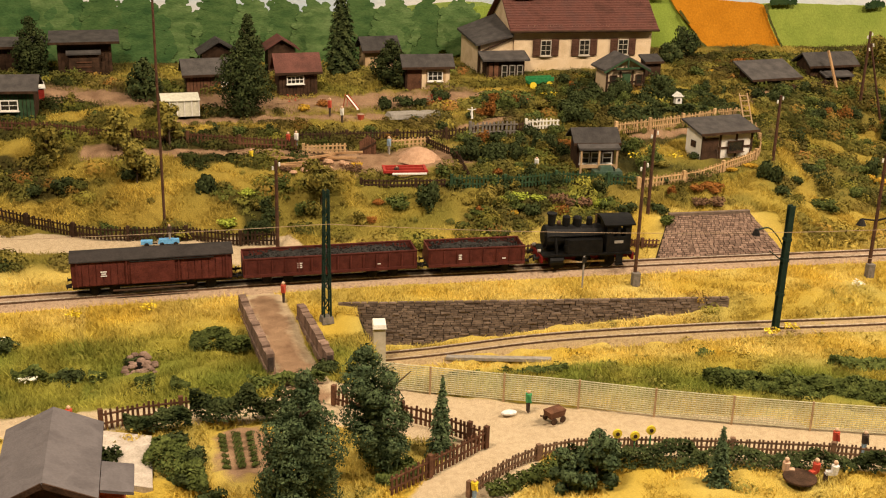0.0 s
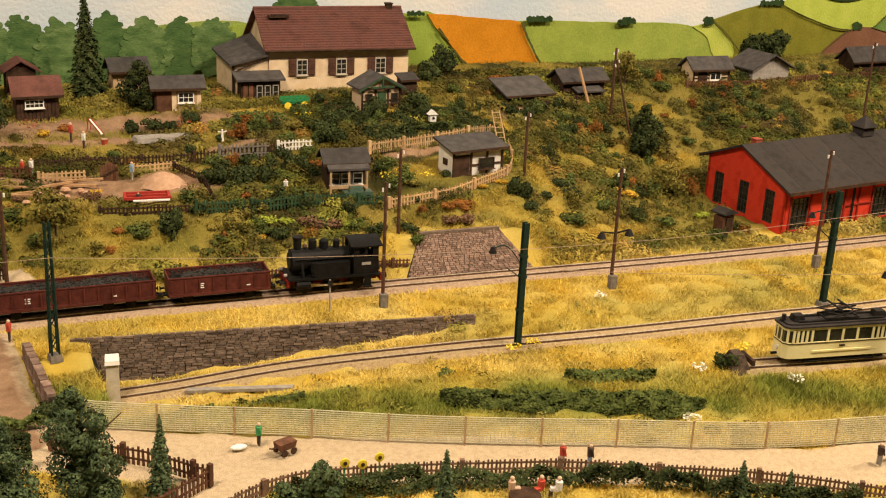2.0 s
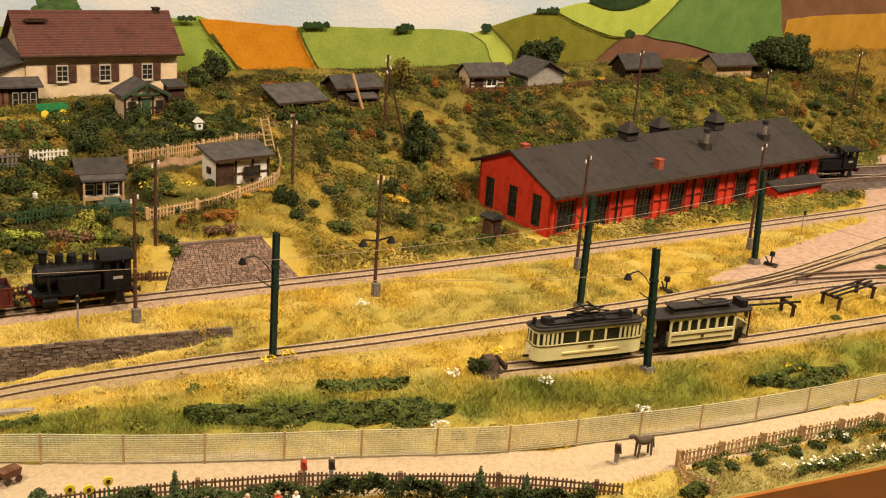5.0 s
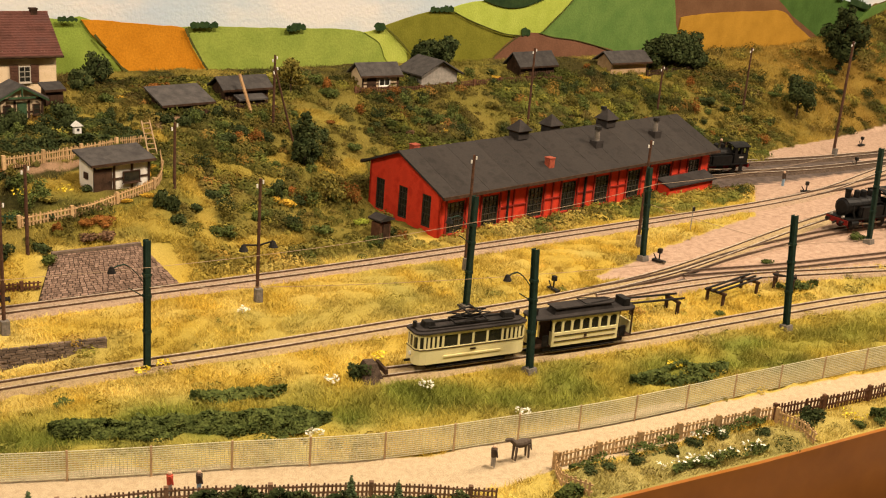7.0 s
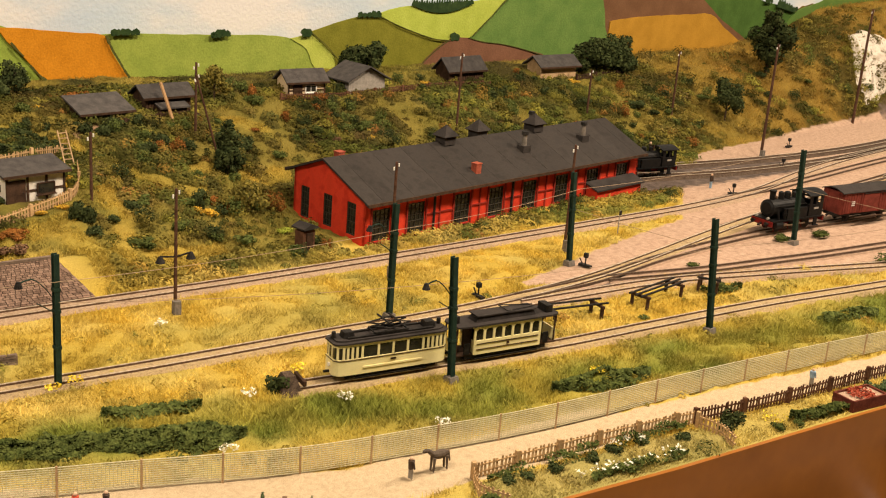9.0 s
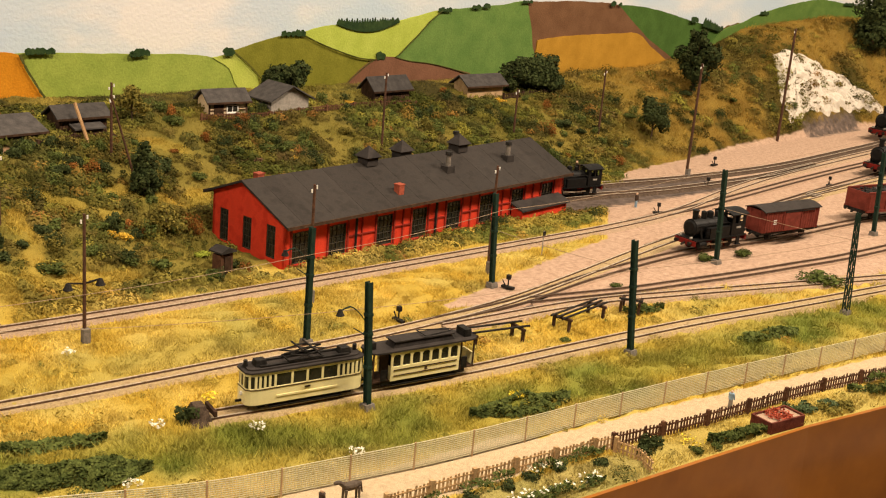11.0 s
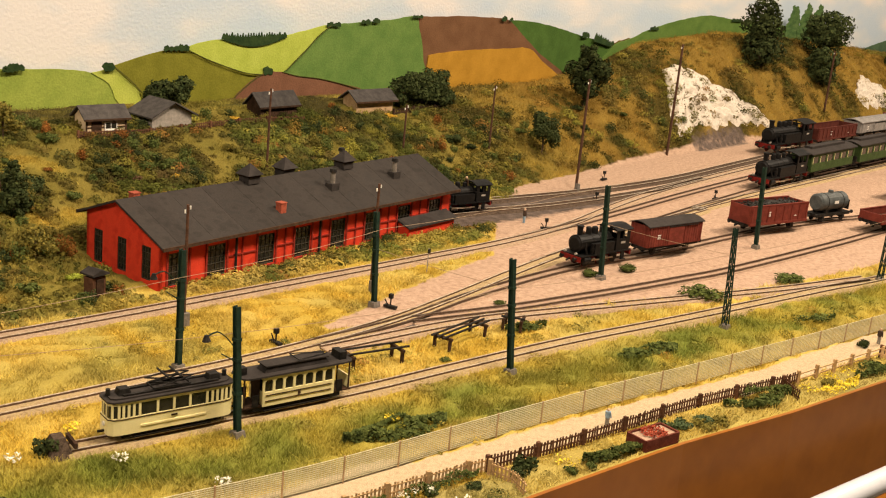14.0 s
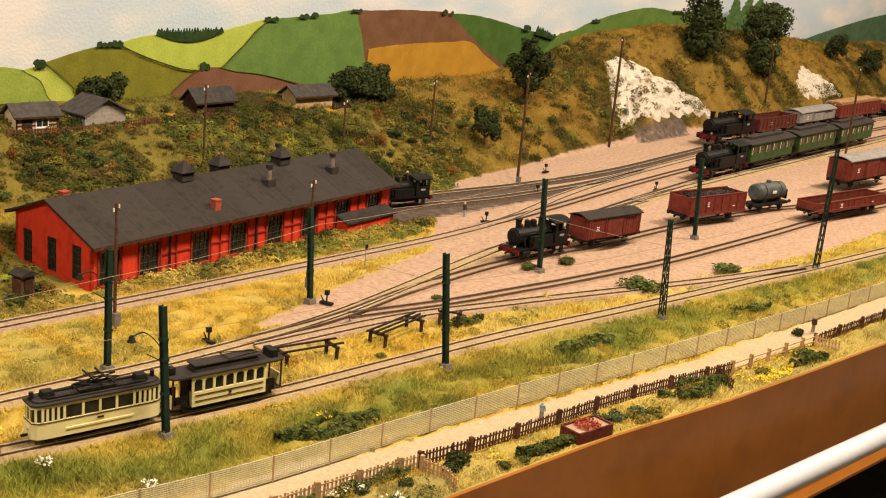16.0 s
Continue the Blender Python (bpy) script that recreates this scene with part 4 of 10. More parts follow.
def painted_tree(x, z, w, h, y, mat, label, deep=0.0004):
    """A crown of many overlapping blots with a ragged outline."""
    rnd = random.Random(int(x * 1000) + int(h * 9999))
    y += rnd.uniform(0, 0.00025)
    mb = MB()
    core = []
    for i in range(40):
        a = 2 * math.pi * i / 40
        u = math.sin(a)
        core.append((x + math.cos(a) * w * 0.40 * (1.0 if u < 0.1 else 1.0 - 0.22 * u) * rnd.uniform(0.92, 1.06), z + h * 0.46 + u * h * 0.44 * rnd.uniform(0.95, 1.04)))
    mb.prism(core, "y", y, y + deep)
    for i in range(46):
        a = 6.2832 * i / 46 + rnd.uniform(-0.08, 0.08)
        u = math.sin(a)
        k = rnd.uniform(0.82, 1.08)
        c = (x + math.cos(a) * w * 0.43 * k * (1.0 if u < 0.1 else 1.0 - 0.25 * u), z + h * 0.46 + u * h * 0.46 * k)
        mb.prism(dab(c, w * rnd.uniform(0.05, 0.11), 9, rnd), "y", y - 0.0000313 * (i + 1), y + deep)
    tagged(part("painted_tree", mb, mat), label, "backdrop", "painted trees", "structure")


def painted_clump(x, z, w, h, label):
    """A low hedge or bush of a few round blots on a field's edge."""
    rnd = random.Random(int(x * 997))
    mb, n = MB(), max(2, int(w / h * 1.6))
    for i in range(n):
        u = (i + 0.5) / n
        r = h * rnd.uniform(0.32, 0.56)
        mb.prism(dab((x - w / 2 + r * 0.6 + (w - 1.2 * r) * u, z + r * 0.75), r, 13, rnd), "y", 1.7366 - 0.00004 * i, 1.7372)
        mb.prism(dab((x - w / 2 + w * u, z + h * 0.12), h * 0.22, 9, rnd), "y", 1.7363 - 0.00004 * i, 1.7372)
    tagged(part("painted_bush", mb, M_PTREED), label, "backdrop", "painted hedges", "structure")


rnd = random.Random(4)
for i, (x, w, z, top) in enumerate(((0.122, 0.050, 0.120, 0.226), (0.178, 0.062, 0.118, 0.232), (0.227, 0.046, 0.118, 0.224), (0.271, 0.052, 0.118, 0.222), (0.319, 0.050, 0.118, 0.219), (0.388, 0.053, 0.124, 0.222), (0.439, 0.052, 0.124, 0.2145), (0.488, 0.053, 0.126, 0.216), (0.540, 0.054, 0.126, 0.216), (0.665, 0.075, 0.195, 0.262))):
    painted_tree(x, z, w * (1.42 if z < 0.15 else 1), top - z, 1.7368 + 0.0006 * (i % 2), (M_PTREEB, M_PTREE)[i % 2], "painted round green tree before a pale meadow")
for i in range(26):
    x = -1.0 + i * 0.0425
    top = 0.285 - 0.03 * rnd.random() - 0.045 * max(0.0, (x + 0.1) / 0.16)
    painted_tree(x + rnd.uniform(-0.006, 0.006), 0.095, rnd.uniform(0.074, 0.105), top - 0.095, 1.7352 + 0.0006 * (i % 3), (M_PTREE, M_PTREEC, M_PTREEB, M_PTREEC)[i % 4], "painted tall green tree in a dense wood")
for x in (3.88, 3.97, 4.05):
    painted_tree(x, 0.20, 0.10, 0.15, 1.737 + 0.0006 * (x > 3.9), M_PTREE, "painted round green tree on the far hill")
for x, z, w, h in ((0.861, 0.211, 0.034, 0.010), (1.084, 0.198, 0.052, 0.013), (1.254, 0.192, 0.042, 0.015), (1.425, 0.189, 0.025, 0.016), (1.560, 0.221, 0.059, 0.017), (1.770, 0.174, 0.028, 0.018), (1.929, 0.266, 0.041, 0.012), (2.016, 0.272, 0.027, 0.014), (2.045, 0.274, 0.025, 0.013), (2.166, 0.285, 0.034, 0.010), (2.452, 0.281, 0.018, 0.014), (2.478, 0.281, 0.013, 0.010), (2.777, 0.243, 0.034, 0.018), (2.893, 0.222, 0.025, 0.014), (3.083, 0.262, 0.046, 0.014), (3.52, 0.288, 0.060, 0.012), (1.245, 0.190, 0.020, 0.010)):
    painted_clump(x, z, w, h, "painted dark hedge clump on a field edge")
hedge_line([(0.902, 0.190), (0.912, 0.178), (0.920, 0.170)], 0.0022, "painted dark hedge beside the orange field")
hedge_line([(0.930, 0.155), (0.938, 0.146), (0.944, 0.140)], 0.0022, "painted dark hedge beside the orange field")
hedge_line([(0.944, 0.139), (0.953, 0.132)], 0.0030, "painted dark hedge beside the orange field")
hedge_line([(1.052, 0.198), (1.057, 0.186), (1.064, 0.172), (1.074, 0.156), (1.082, 0.142), (1.092, 0.128), (1.104, 0.112)], 0.0024, "painted dark hedge beside the orange field")


def painted_wood(n, x0, dx, base, top, label):
    mb = MB()
    rnd = random.Random(n)
    for i in range(n):
        x, u = x0 + i * dx, i / (n - 1)
        b, t = base(u), top(u) + rnd.uniform(-0.003, 0.002)
        mb.prism([(x - dx * 0.9, b), (x + dx * 0.9, b), (x + dx * 0.7, (b + t) / 2), (x + dx * 0.12, t), (x - dx * 0.12, t), (x - dx * 0.7, (b + t) / 2)], "y", 1.7366 - 0.00004 * i, 1.7374)
    tagged(part("painted_wood", mb, M_PTREED), label, "backdrop", kind="structure")


painted_wood(24, 1.662, 0.0062, lambda u: 0.241 - 0.015 * math.sin(math.pi * u) + 0.003 * u, lambda u: 0.252 + 0.0015 * u, "painted row of dark firs on the hill")
painted_wood(7, 2.822, 0.0105, lambda u: 0.232 - 0.012 * u, lambda u: 0.256 - 0.020 * u, "painted row of dark firs on the slope")


# ---- tracks ----
GAUGE, RAIL_H = 0.0165, 0.0046


def track(pts, label, ballast=M_BALLAST, wide=0.038, sleepers=True):
    path = curve_points(pts, 0.02)
    th = thing("railway_track", label, "railway track", kind="structure")
    if ballast:
        part("ballast", MB().ribbon([(p.x, p.y, p.z) for p in path], [(-wide / 2, -0.004), (wide / 2, -0.004), (wide / 2 - 0.006, 0.0023), (-wide / 2 + 0.006, 0.0023)]), ballast, th)
    for s in (-1, 1):
        part("rail", MB().ribbon([(p.x, p.y, p.z + 0.0022) for p in path], [(s * GAUGE / 2 - 0.0008, 0), (s * GAUGE / 2 + 0.0008, 0), (s * GAUGE / 2 + 0.0006, 0.0021), (s * GAUGE / 2 - 0.0006, 0.0021)]), M_RAIL if sleepers else M_YARDRAIL, th)
        part("rail_head", MB().ribbon([(p.x, p.y, p.z + 0.0043) for p in path], [(s * GAUGE / 2 - 0.0007, 0), (s * GAUGE / 2 + 0.0007, 0), (s * GAUGE / 2 + 0.0006, 0.0006), (s * GAUGE / 2 - 0.0006, 0.0006)]), M_RAILTOP if sleepers else M_YARDHEAD, th, "worn shiny rail head")
    if not sleepers:
        part("bed", MB().ribbon([(p.x, p.y, p.z) for p in path], [(-0.0125, -0.003), (0.0125, -0.003), (0.0105, 0.0008), (-0.0105, 0.0008)]), M_YARDBED, th)
        return th
    mb = MB()
    acc = 0.0
    for a, b in zip(path, path[1:]):
        d = (b - a).length
        while acc < d:
            p = a.lerp(b, acc / d)
            mb.box((p.x, p.y, p.z + 0.0014), (0.0026, 0.0255, 0.0014), math.degrees(math.atan2(b.y - a.y, b.x - a.x)))
            acc += 0.0072
        acc -= d
    tagged(part("sleepers", mb, M_SLEEPER, th), kind="stuff")
    return th


MAIN = [(-0.70, 1.145), (-0.30, 1.150), (0.0, 1.155), (0.25, 1.156), (0.45, 1.148), (0.70, 1.134), (0.95, 1.120), (1.25, 1.112), (1.55, 1.108), (1.76, 1.108), (1.95, 1.125), (2.21, 1.185), (2.46, 1.225), (2.91, 1.270), (3.4, 1.30), (5.2, 1.33)]
TRAM = [(0.20, 1.052, -0.046), (0.32, 1.048, -0.044), (0.45, 1.030, -0.030), (0.60, 0.985, -0.012), (0.75, 0.947, -0.001), (0.95, 0.932, 0), (1.08, 0.922, 0), (1.21, 0.921, 0), (1.34, 0.930, 0), (1.475, 0.953, 0), (1.71, 1.000, 0), (1.99, 1.045, 0), (2.3, 1.075, 0), (2.6, 1.10, 0), (5.2, 1.19, 0)]
STUB = [(0.838, 0.836), (0.95, 0.817), (1.14, 0.789), (1.285, 0.776), (1.474, 0.758), (1.68, 0.727), (2.0, 0.684), (2.5, 0.62), (5.2, 0.33)]
track(MAIN, "single main line track with rusty rails")
track(TRAM, "tram track dipping into the cutting", M_TRAMBALLAST)
track(STUB, "tram siding with a buffer stop", M_TRAMBALLAST)
track([(1.19, 0.921), (1.345, 0.922), (1.50, 0.945), (1.70, 0.958), (1.85, 0.949), (1.965, 0.938), (2.13, 0.934), (2.292, 0.926), (2.485, 0.902), (2.92, 0.845), (5.2, 0.68)], "yard siding track in gravel", None, sleepers=False)
track([(1.36, 0.919), (1.512, 0.882), (1.615, 0.865), (1.724, 0.848), (1.845, 0.833), (1.984, 0.818), (2.288, 0.806), (2.615, 0.799), (2.95, 0.77), (5.2, 0.60)], "yard siding track in gravel", None, sleepers=False)
track([(1.20, 0.899), (1.41, 0.878), (1.57, 0.836), (1.75, 0.782), (1.96, 0.718), (2.15, 0.672)], "connecting track with pale rails")
track([(1.71, 1.002), (1.95, 1.035), (2.2, 1.075), (2.604, 1.121), (2.84, 1.135), (3.3, 1.15), (5.2, 1.19)], "platform track in the yard", None, sleepers=False)
track([(1.80, 1.110), (2.05, 1.13), (2.4, 1.17), (2.75, 1.20), (3.1, 1.215), (5.2, 1.26)], "yard track in gravel", None, sleepers=False)
track([(1.70, 1.290), (1.85, 1.272), (2.07, 1.235), (2.35, 1.225), (2.6, 1.245)], "sooty track out of the engine shed", M_DARKBALLAST)
track([(1.72, 1.345), (1.95, 1.320), (2.2, 1.285), (2.5, 1.275), (2.9, 1.31), (3.3, 1.345), (4.3, 1.365), (5.2, 1.38)], "rear yard track by the hillside", M_DARKBALLAST)


# ---- engine shed ----
def engine_shed():
    # local x along the long wall, y to the rear, origin at the front left corner
    L, W, EV, EVB, RG, OV, OG = 0.6176, 0.150, 0.0692, 0.0807, 0.1067, 0.0116, 0.0073
    sh = thing("engine_shed", "long red engine shed with a dark tarred gable roof", "building", (1.160, 1.1719, -0.0068), 6.41)
    th, mid = 0.004, 0.0838
    wins = [0.012, 0.078, 0.170, 0.243, 0.319, 0.397, 0.476, 0.556]
    ww, w0, w1 = 0.033, 0.010, 0.054

    def wall_with_openings(length, top, openings, lo_z, hi_z):
        """A wall slab with rectangular holes, in one piece."""
        xs, zs = sorted({0.0, length, *[v for o in openings for v in o]}), [0.0, lo_z, hi_z, top]
        solid = {(i, j): not (j == 1 and any(abs(xs[i] - o[0]) < 1e-6 for o in openings)) for i in range(len(xs) - 1) for j in range(3)}
        vid, pts, fs = {}, [], []

        def v(i, j, k):
            if (i, j, k) not in vid:
                vid[i, j, k] = len(pts)
                pts.append((xs[i], th * k, zs[j]))
            return vid[i, j, k]

        for (i, j), full in solid.items():
            if not full:
                continue
            fs += [(v(i, j, 0), v(i + 1, j, 0), v(i + 1, j + 1, 0), v(i, j + 1, 0)), (v(i, j, 1), v(i, j + 1, 1), v(i + 1, j + 1, 1), v(i + 1, j, 1))]
            for di, dj, (p, q) in ((-1, 0, ((i, j + 1), (i, j))), (1, 0, ((i + 1, j), (i + 1, j + 1))), (0, -1, ((i, j), (i + 1, j))), (0, 1, ((i + 1, j + 1), (i, j + 1)))):
                if not solid.get((i + di, j + dj), False):
                    fs.append((v(*q, 0), v(*p, 0), v(*p, 1), v(*q, 1)))
        return MB().add(pts, fs)

    op = [(w, w + ww) for w in wins]
    part("wall", wall_with_openings(L, EV, op, w0, w1), M_RED, sh, "red painted half-timbered front wall")
    part("wall", MB().box((L / 2, W - th / 2, EVB / 2), (L, th, EVB)), M_RED, sh)
    gw = [(0.0195, 0.0375), (0.068, 0.086), (0.1165, 0.1345)]
    gable = MB()
    ys = [0.0] + [v for g in gw for v in g] + [W]
    roof_at = lambda y: EV + (RG - EV) * y / mid if y < mid else EVB + (RG - EVB) * (W - y) / (W - mid)
    cuts = sorted(set(ys))
    peak = lambda a, b: [(mid, RG)] if a < mid < b else []
    for a, b in zip(cuts, cuts[1:]):
        hole = any(g[0] - 1e-6 <= a and b <= g[1] + 1e-6 for g in gw)
        if hole:
            gable.prism([(a, 0), (b, 0), (b, 0.015), (a, 0.015)], "x", 0, th)
            gable.prism([(a, 0.060), (b, 0.060), (b, roof_at(b)), *peak(a, b), (a, roof_at(a))], "x", 0, th)
        else:
            gable.prism([(a, 0), (b, 0), (b, roof_at(b)), *peak(a, b), (a, roof_at(a))], "x", 0, th)
    side = part("gable_wall", gable, M_RED, sh)
    bm = bmesh.new()
    bm.from_mesh(side.data)
    bmesh.ops.remove_doubles(bm, verts=bm.verts, dist=1e-5)
    bm.to_mesh(side.data)
    bm.free()
    right = MB()
    for a, b in ((0.0, 0.016), (0.066, 0.092), (0.142, W)):
        right.prism([(a, 0), (b, 0), (b, min(0.07, roof_at(b))), (a, min(0.07, roof_at(a)))], "x", L - th, L)
    right.prism([(0.004, 0.0702), (W, 0.0702), (W, EVB), (mid, RG)], "x", L - th, L)
    part("gable_wall", right, M_TIMBER, sh, "dark end wall with two locomotive gates")
    part("inner_floor", MB().box((L / 2, W / 2, 0.001), (L - 0.01, W - 0.01, 0.002)), M_DARKBALLAST, sh)

    def window(parent, w, h, m, nx, nz):
        fr = part("window", MB().box((w / 2, 0.002, 0.0008), (w, 0.0022, 0.0016)).box((w / 2, 0.002, h - 0.0008), (w, 0.0022, 0.0016)).box((0.0008, 0.002, h / 2), (0.0016, 0.0022, h - 0.0032)).box((w - 0.0008, 0.002, h / 2), (0.0016, 0.0022, h - 0.0032)), M_WINBAR, parent)
        fr.matrix_basis = m
        part("pane", MB().box((w / 2, 0.0026, h / 2), (w - 0.003, 0.0006, h - 0.003)), M_GLASS, fr)
        bars = MB()
        for i in range(1, nx):
            bars.box((w * i / nx, 0.0018, h / 2), (0.0007, 0.001, h - 0.003))
        for j in range(1, nz):
            bars.box((w / 2, 0.0019, h * j / nz), (w - 0.003, 0.001, 0.0007))
        part("glazing_bar", bars, M_WINBAR, fr)
        return fr

    for a in wins:
        window(sh, ww, w1 - w0, pose(a, 0, w0), 4, 5)
    for a, b in gw:
        window(sh, b - a, 0.045, pose(0, b, 0.015, 0, 0, -90), 3, 5)
    for a in wins:
        for x in (a - 0.0022, a + ww + 0.0022):
            part("timber_post", MB().box((x, -0.0010, EV / 2), (0.0026, 0.002, EV - 0.004)), M_REDBEAM, sh)
        part("timber_sill", MB().box((a + ww / 2, -0.0014, w0 - 0.0015), (ww + 0.002, 0.0028, 0.0022)), M_REDBEAM, sh)
    for i, (a, b) in enumerate(zip(wins, wins[1:])):
        x0, x1 = a + ww + 0.004, b - 0.004
        if i > 0:
            part("timber_rail", MB().box(((x0 + x1) / 2, -0.0009, 0.034), (x1 - x0, 0.0018, 0.0018)), M_REDBEAM, sh)
            part("timber_post", MB().box(((x0 + x1) / 2, -0.0010, EV / 2), (0.0020, 0.002, EV - 0.006)), M_REDBEAM, sh)
    for x in (0.126, 0.2915):
        part("downpipe", MB().cyl((x, -0.004, 0.0), (x, -0.004, EV - 0.008), 0.0018, n=8), M_IRON, sh, "dark iron downpipe")
    # roof: two slabs with strips of felt
    slope, slope_b = (RG - EV) / mid, (RG - EVB) / (W - mid)
    for k in (1, -1):
        y_eave = -OV if k == 1 else W + OV
        z_eave = EV - slope * OV if k == 1 else EVB - slope_b * OV
        slab = part("roof", MB().prism([(y_eave, z_eave), (mid, RG), (mid, RG + 0.0014), (y_eave, z_eave + 0.0014)], "x", -OG, L + OG), M_ROOF, sh, "dark tarred felt roof slope")
        n_strip = 22
        for i in range(n_strip):
            x0, x1 = -OG + (L + 2 * OG) * i / n_strip, -OG + (L + 2 * OG) * (i + 0.999) / n_strip
            lift = 0.0016 + (0.00022 if i % 2 else 0.0)
            part("felt_strip", MB().prism([(y_eave, z_eave + 0.0014), (mid, RG + 0.0014), (mid, RG + 0.0014 + lift), (y_eave, z_eave + 0.0014 + lift)], "x", x0, x1), M_ROOFSTRIP, slab)
        part("eave_board", MB().box((L / 2, y_eave - k * 0.0012, z_eave + 0.001), (L + 2 * OG, 0.002, 0.0045)), M_TIMBER, sh)

    def on_roof(y):
        return RG - (slope * (mid - y) if y < mid else slope_b * (y - mid)) + 0.004

    for x, y in ((0.226, mid - 0.004), (0.312, mid + 0.010), (0.430, mid - 0.004)):
        v = part("roof_vent", MB().box((x, y, on_roof(y) + 0.004), (0.022, 0.020, 0.014)), M_ROOF, sh, "black louvred smoke vent")
        part("vent_cap", MB().add([(x - 0.0155, y - 0.014, on_roof(y) + 0.010), (x + 0.0155, y - 0.014, on_roof(y) + 0.010), (x + 0.0155, y + 0.014, on_roof(y) + 0.010), (x - 0.0155, y + 0.014, on_roof(y) + 0.010), (x, y, on_roof(y) + 0.026)], [(0, 3, 2, 1), (0, 1, 4), (1, 2, 4), (2, 3, 4), (3, 0, 4)]), M_ROOF, v)
        part("louvre", MB().box((x, y, on_roof(y) + 0.008), (0.0245, 0.0225, 0.0012)), M_TIMBER, v)
    for x, y in ((0.361, mid - 0.044), (0.511, mid - 0.042), (0.450, mid + 0.02)):
        st = part("flue", MB().box((x, y, on_roof(y) + 0.001), (0.017, 0.014, 0.012)), M_ROOF, sh, "smoke stack with a grey cowl")
        part("pipe", MB().cyl((x, y, on_roof(y) + 0.006), (x, y, on_roof(y) + 0.024), 0.0042, 0.0036, 10), M_DARKCONC, st)
        part("cowl", MB().cyl((x, y, on_roof(y) + 0.024), (x, y, on_roof(y) + 0.029), 0.0058, 0.005, 10), M_IRON, st)
    for x, y, low in ((0.226, mid - 0.070, 0.001), (0.040, mid + 0.020, 0.006)):
        part("chimney", MB().box((x, y, on_roof(y) + 0.003 - low), (0.011, 0.010, 0.018)).box((x, y, on_roof(y) + 0.0125 - low), (0.0125, 0.0115, 0.0015)), M_BRICK, sh, "short red brick chimney")
    # lean-to at the right end
    lx, lw, ld = 0.480, 0.120, 0.023
    part("lean_to", MB().prism([(-ld, 0), (0, 0), (0, 0.031), (-ld, 0.0235)], "x", lx, lx + lw), M_RED, sh, "low red lean-to")
    part("lean_to_roof", MB().prism([(-ld - 0.004, 0.0224), (-0.0005, 0.0316), (-0.0005, 0.0340), (-ld - 0.004, 0.0248)], "x", lx - 0.005, lx + lw + 0.005), M_ROOF, sh)


engine_shed()


# ---- retaining wall and stone slope ----
def stone_wall():
    # leans along the cutting; top at track level, foot following the tram line
    a, b = Vector((0.245, 1.097, 0)), Vector((0.648, 1.038, 0))
    th = thing("retaining_wall", "dark stone retaining wall above the tram cutting", "wall", kind="structure")
    d = (b - a).normalized()
    nrm = Vector((d.y, -d.x, 0))
    core = MB()
    n = 20
    for i in range(n):
        p, q = a.lerp(b, i / n), a.lerp(b, (i + 1) / n)
        zb0, zb1 = float(tram_level(p.x)) - 0.008, float(tram_level(q.x)) - 0.008
        f = 0.0045
        core.add([(*(p + nrm * f).xy, zb0), (*(q + nrm * f).xy, zb1), (*(q - nrm * 0.006).xy, zb1), (*(p - nrm * 0.006).xy, zb0), (*p.xy, -0.0035), (*q.xy, -0.0035), (*(q - nrm * 0.006).xy, -0.004), (*(p - nrm * 0.006).xy, -0.004)], [(0, 3, 2, 1), (4, 5, 6, 7), (0, 1, 5, 4), (1, 2, 6, 5), (2, 3, 7, 6), (3, 0, 4, 7)])
    part("core", core, M_JOINT, th)
    rnd = random.Random(7)
    L = (b - a).length
    stones = MB()
    z = 0.0005
    row = 0
    while z > -0.052:
        h = 0.0023
        x = rnd.uniform(-0.004, 0)
        while x < L - 0.002:
            w = rnd.uniform(0.0060, 0.0125)
            c = a + d * min(max(x + w / 2, w / 2), L - w / 2)
            if z - h / 2 > float(tram_level(c.x)) - 0.006:
                lean = 0.0045 * (-z) / 0.05
                c = c + nrm * (lean + 0.0016 + rnd.uniform(-0.0006, 0.0006))
                stones.box((c.x, c.y, z - h / 2), (w - 0.0007, 0.003, h - 0.0005), math.degrees(math.atan2(d.y, d.x)) + rnd.uniform(-2, 2), 0.96)
            x += w
        z -= h
        row += 1
    tagged(part("stones", stones, M_STONE, th), kind="stuff")
    part("end_stone", MB().box((b.x - 0.002, b.y + 0.001, -0.006), (0.006, 0.006, 0.010), -8.4), M_STONE, th)


stone_wall()


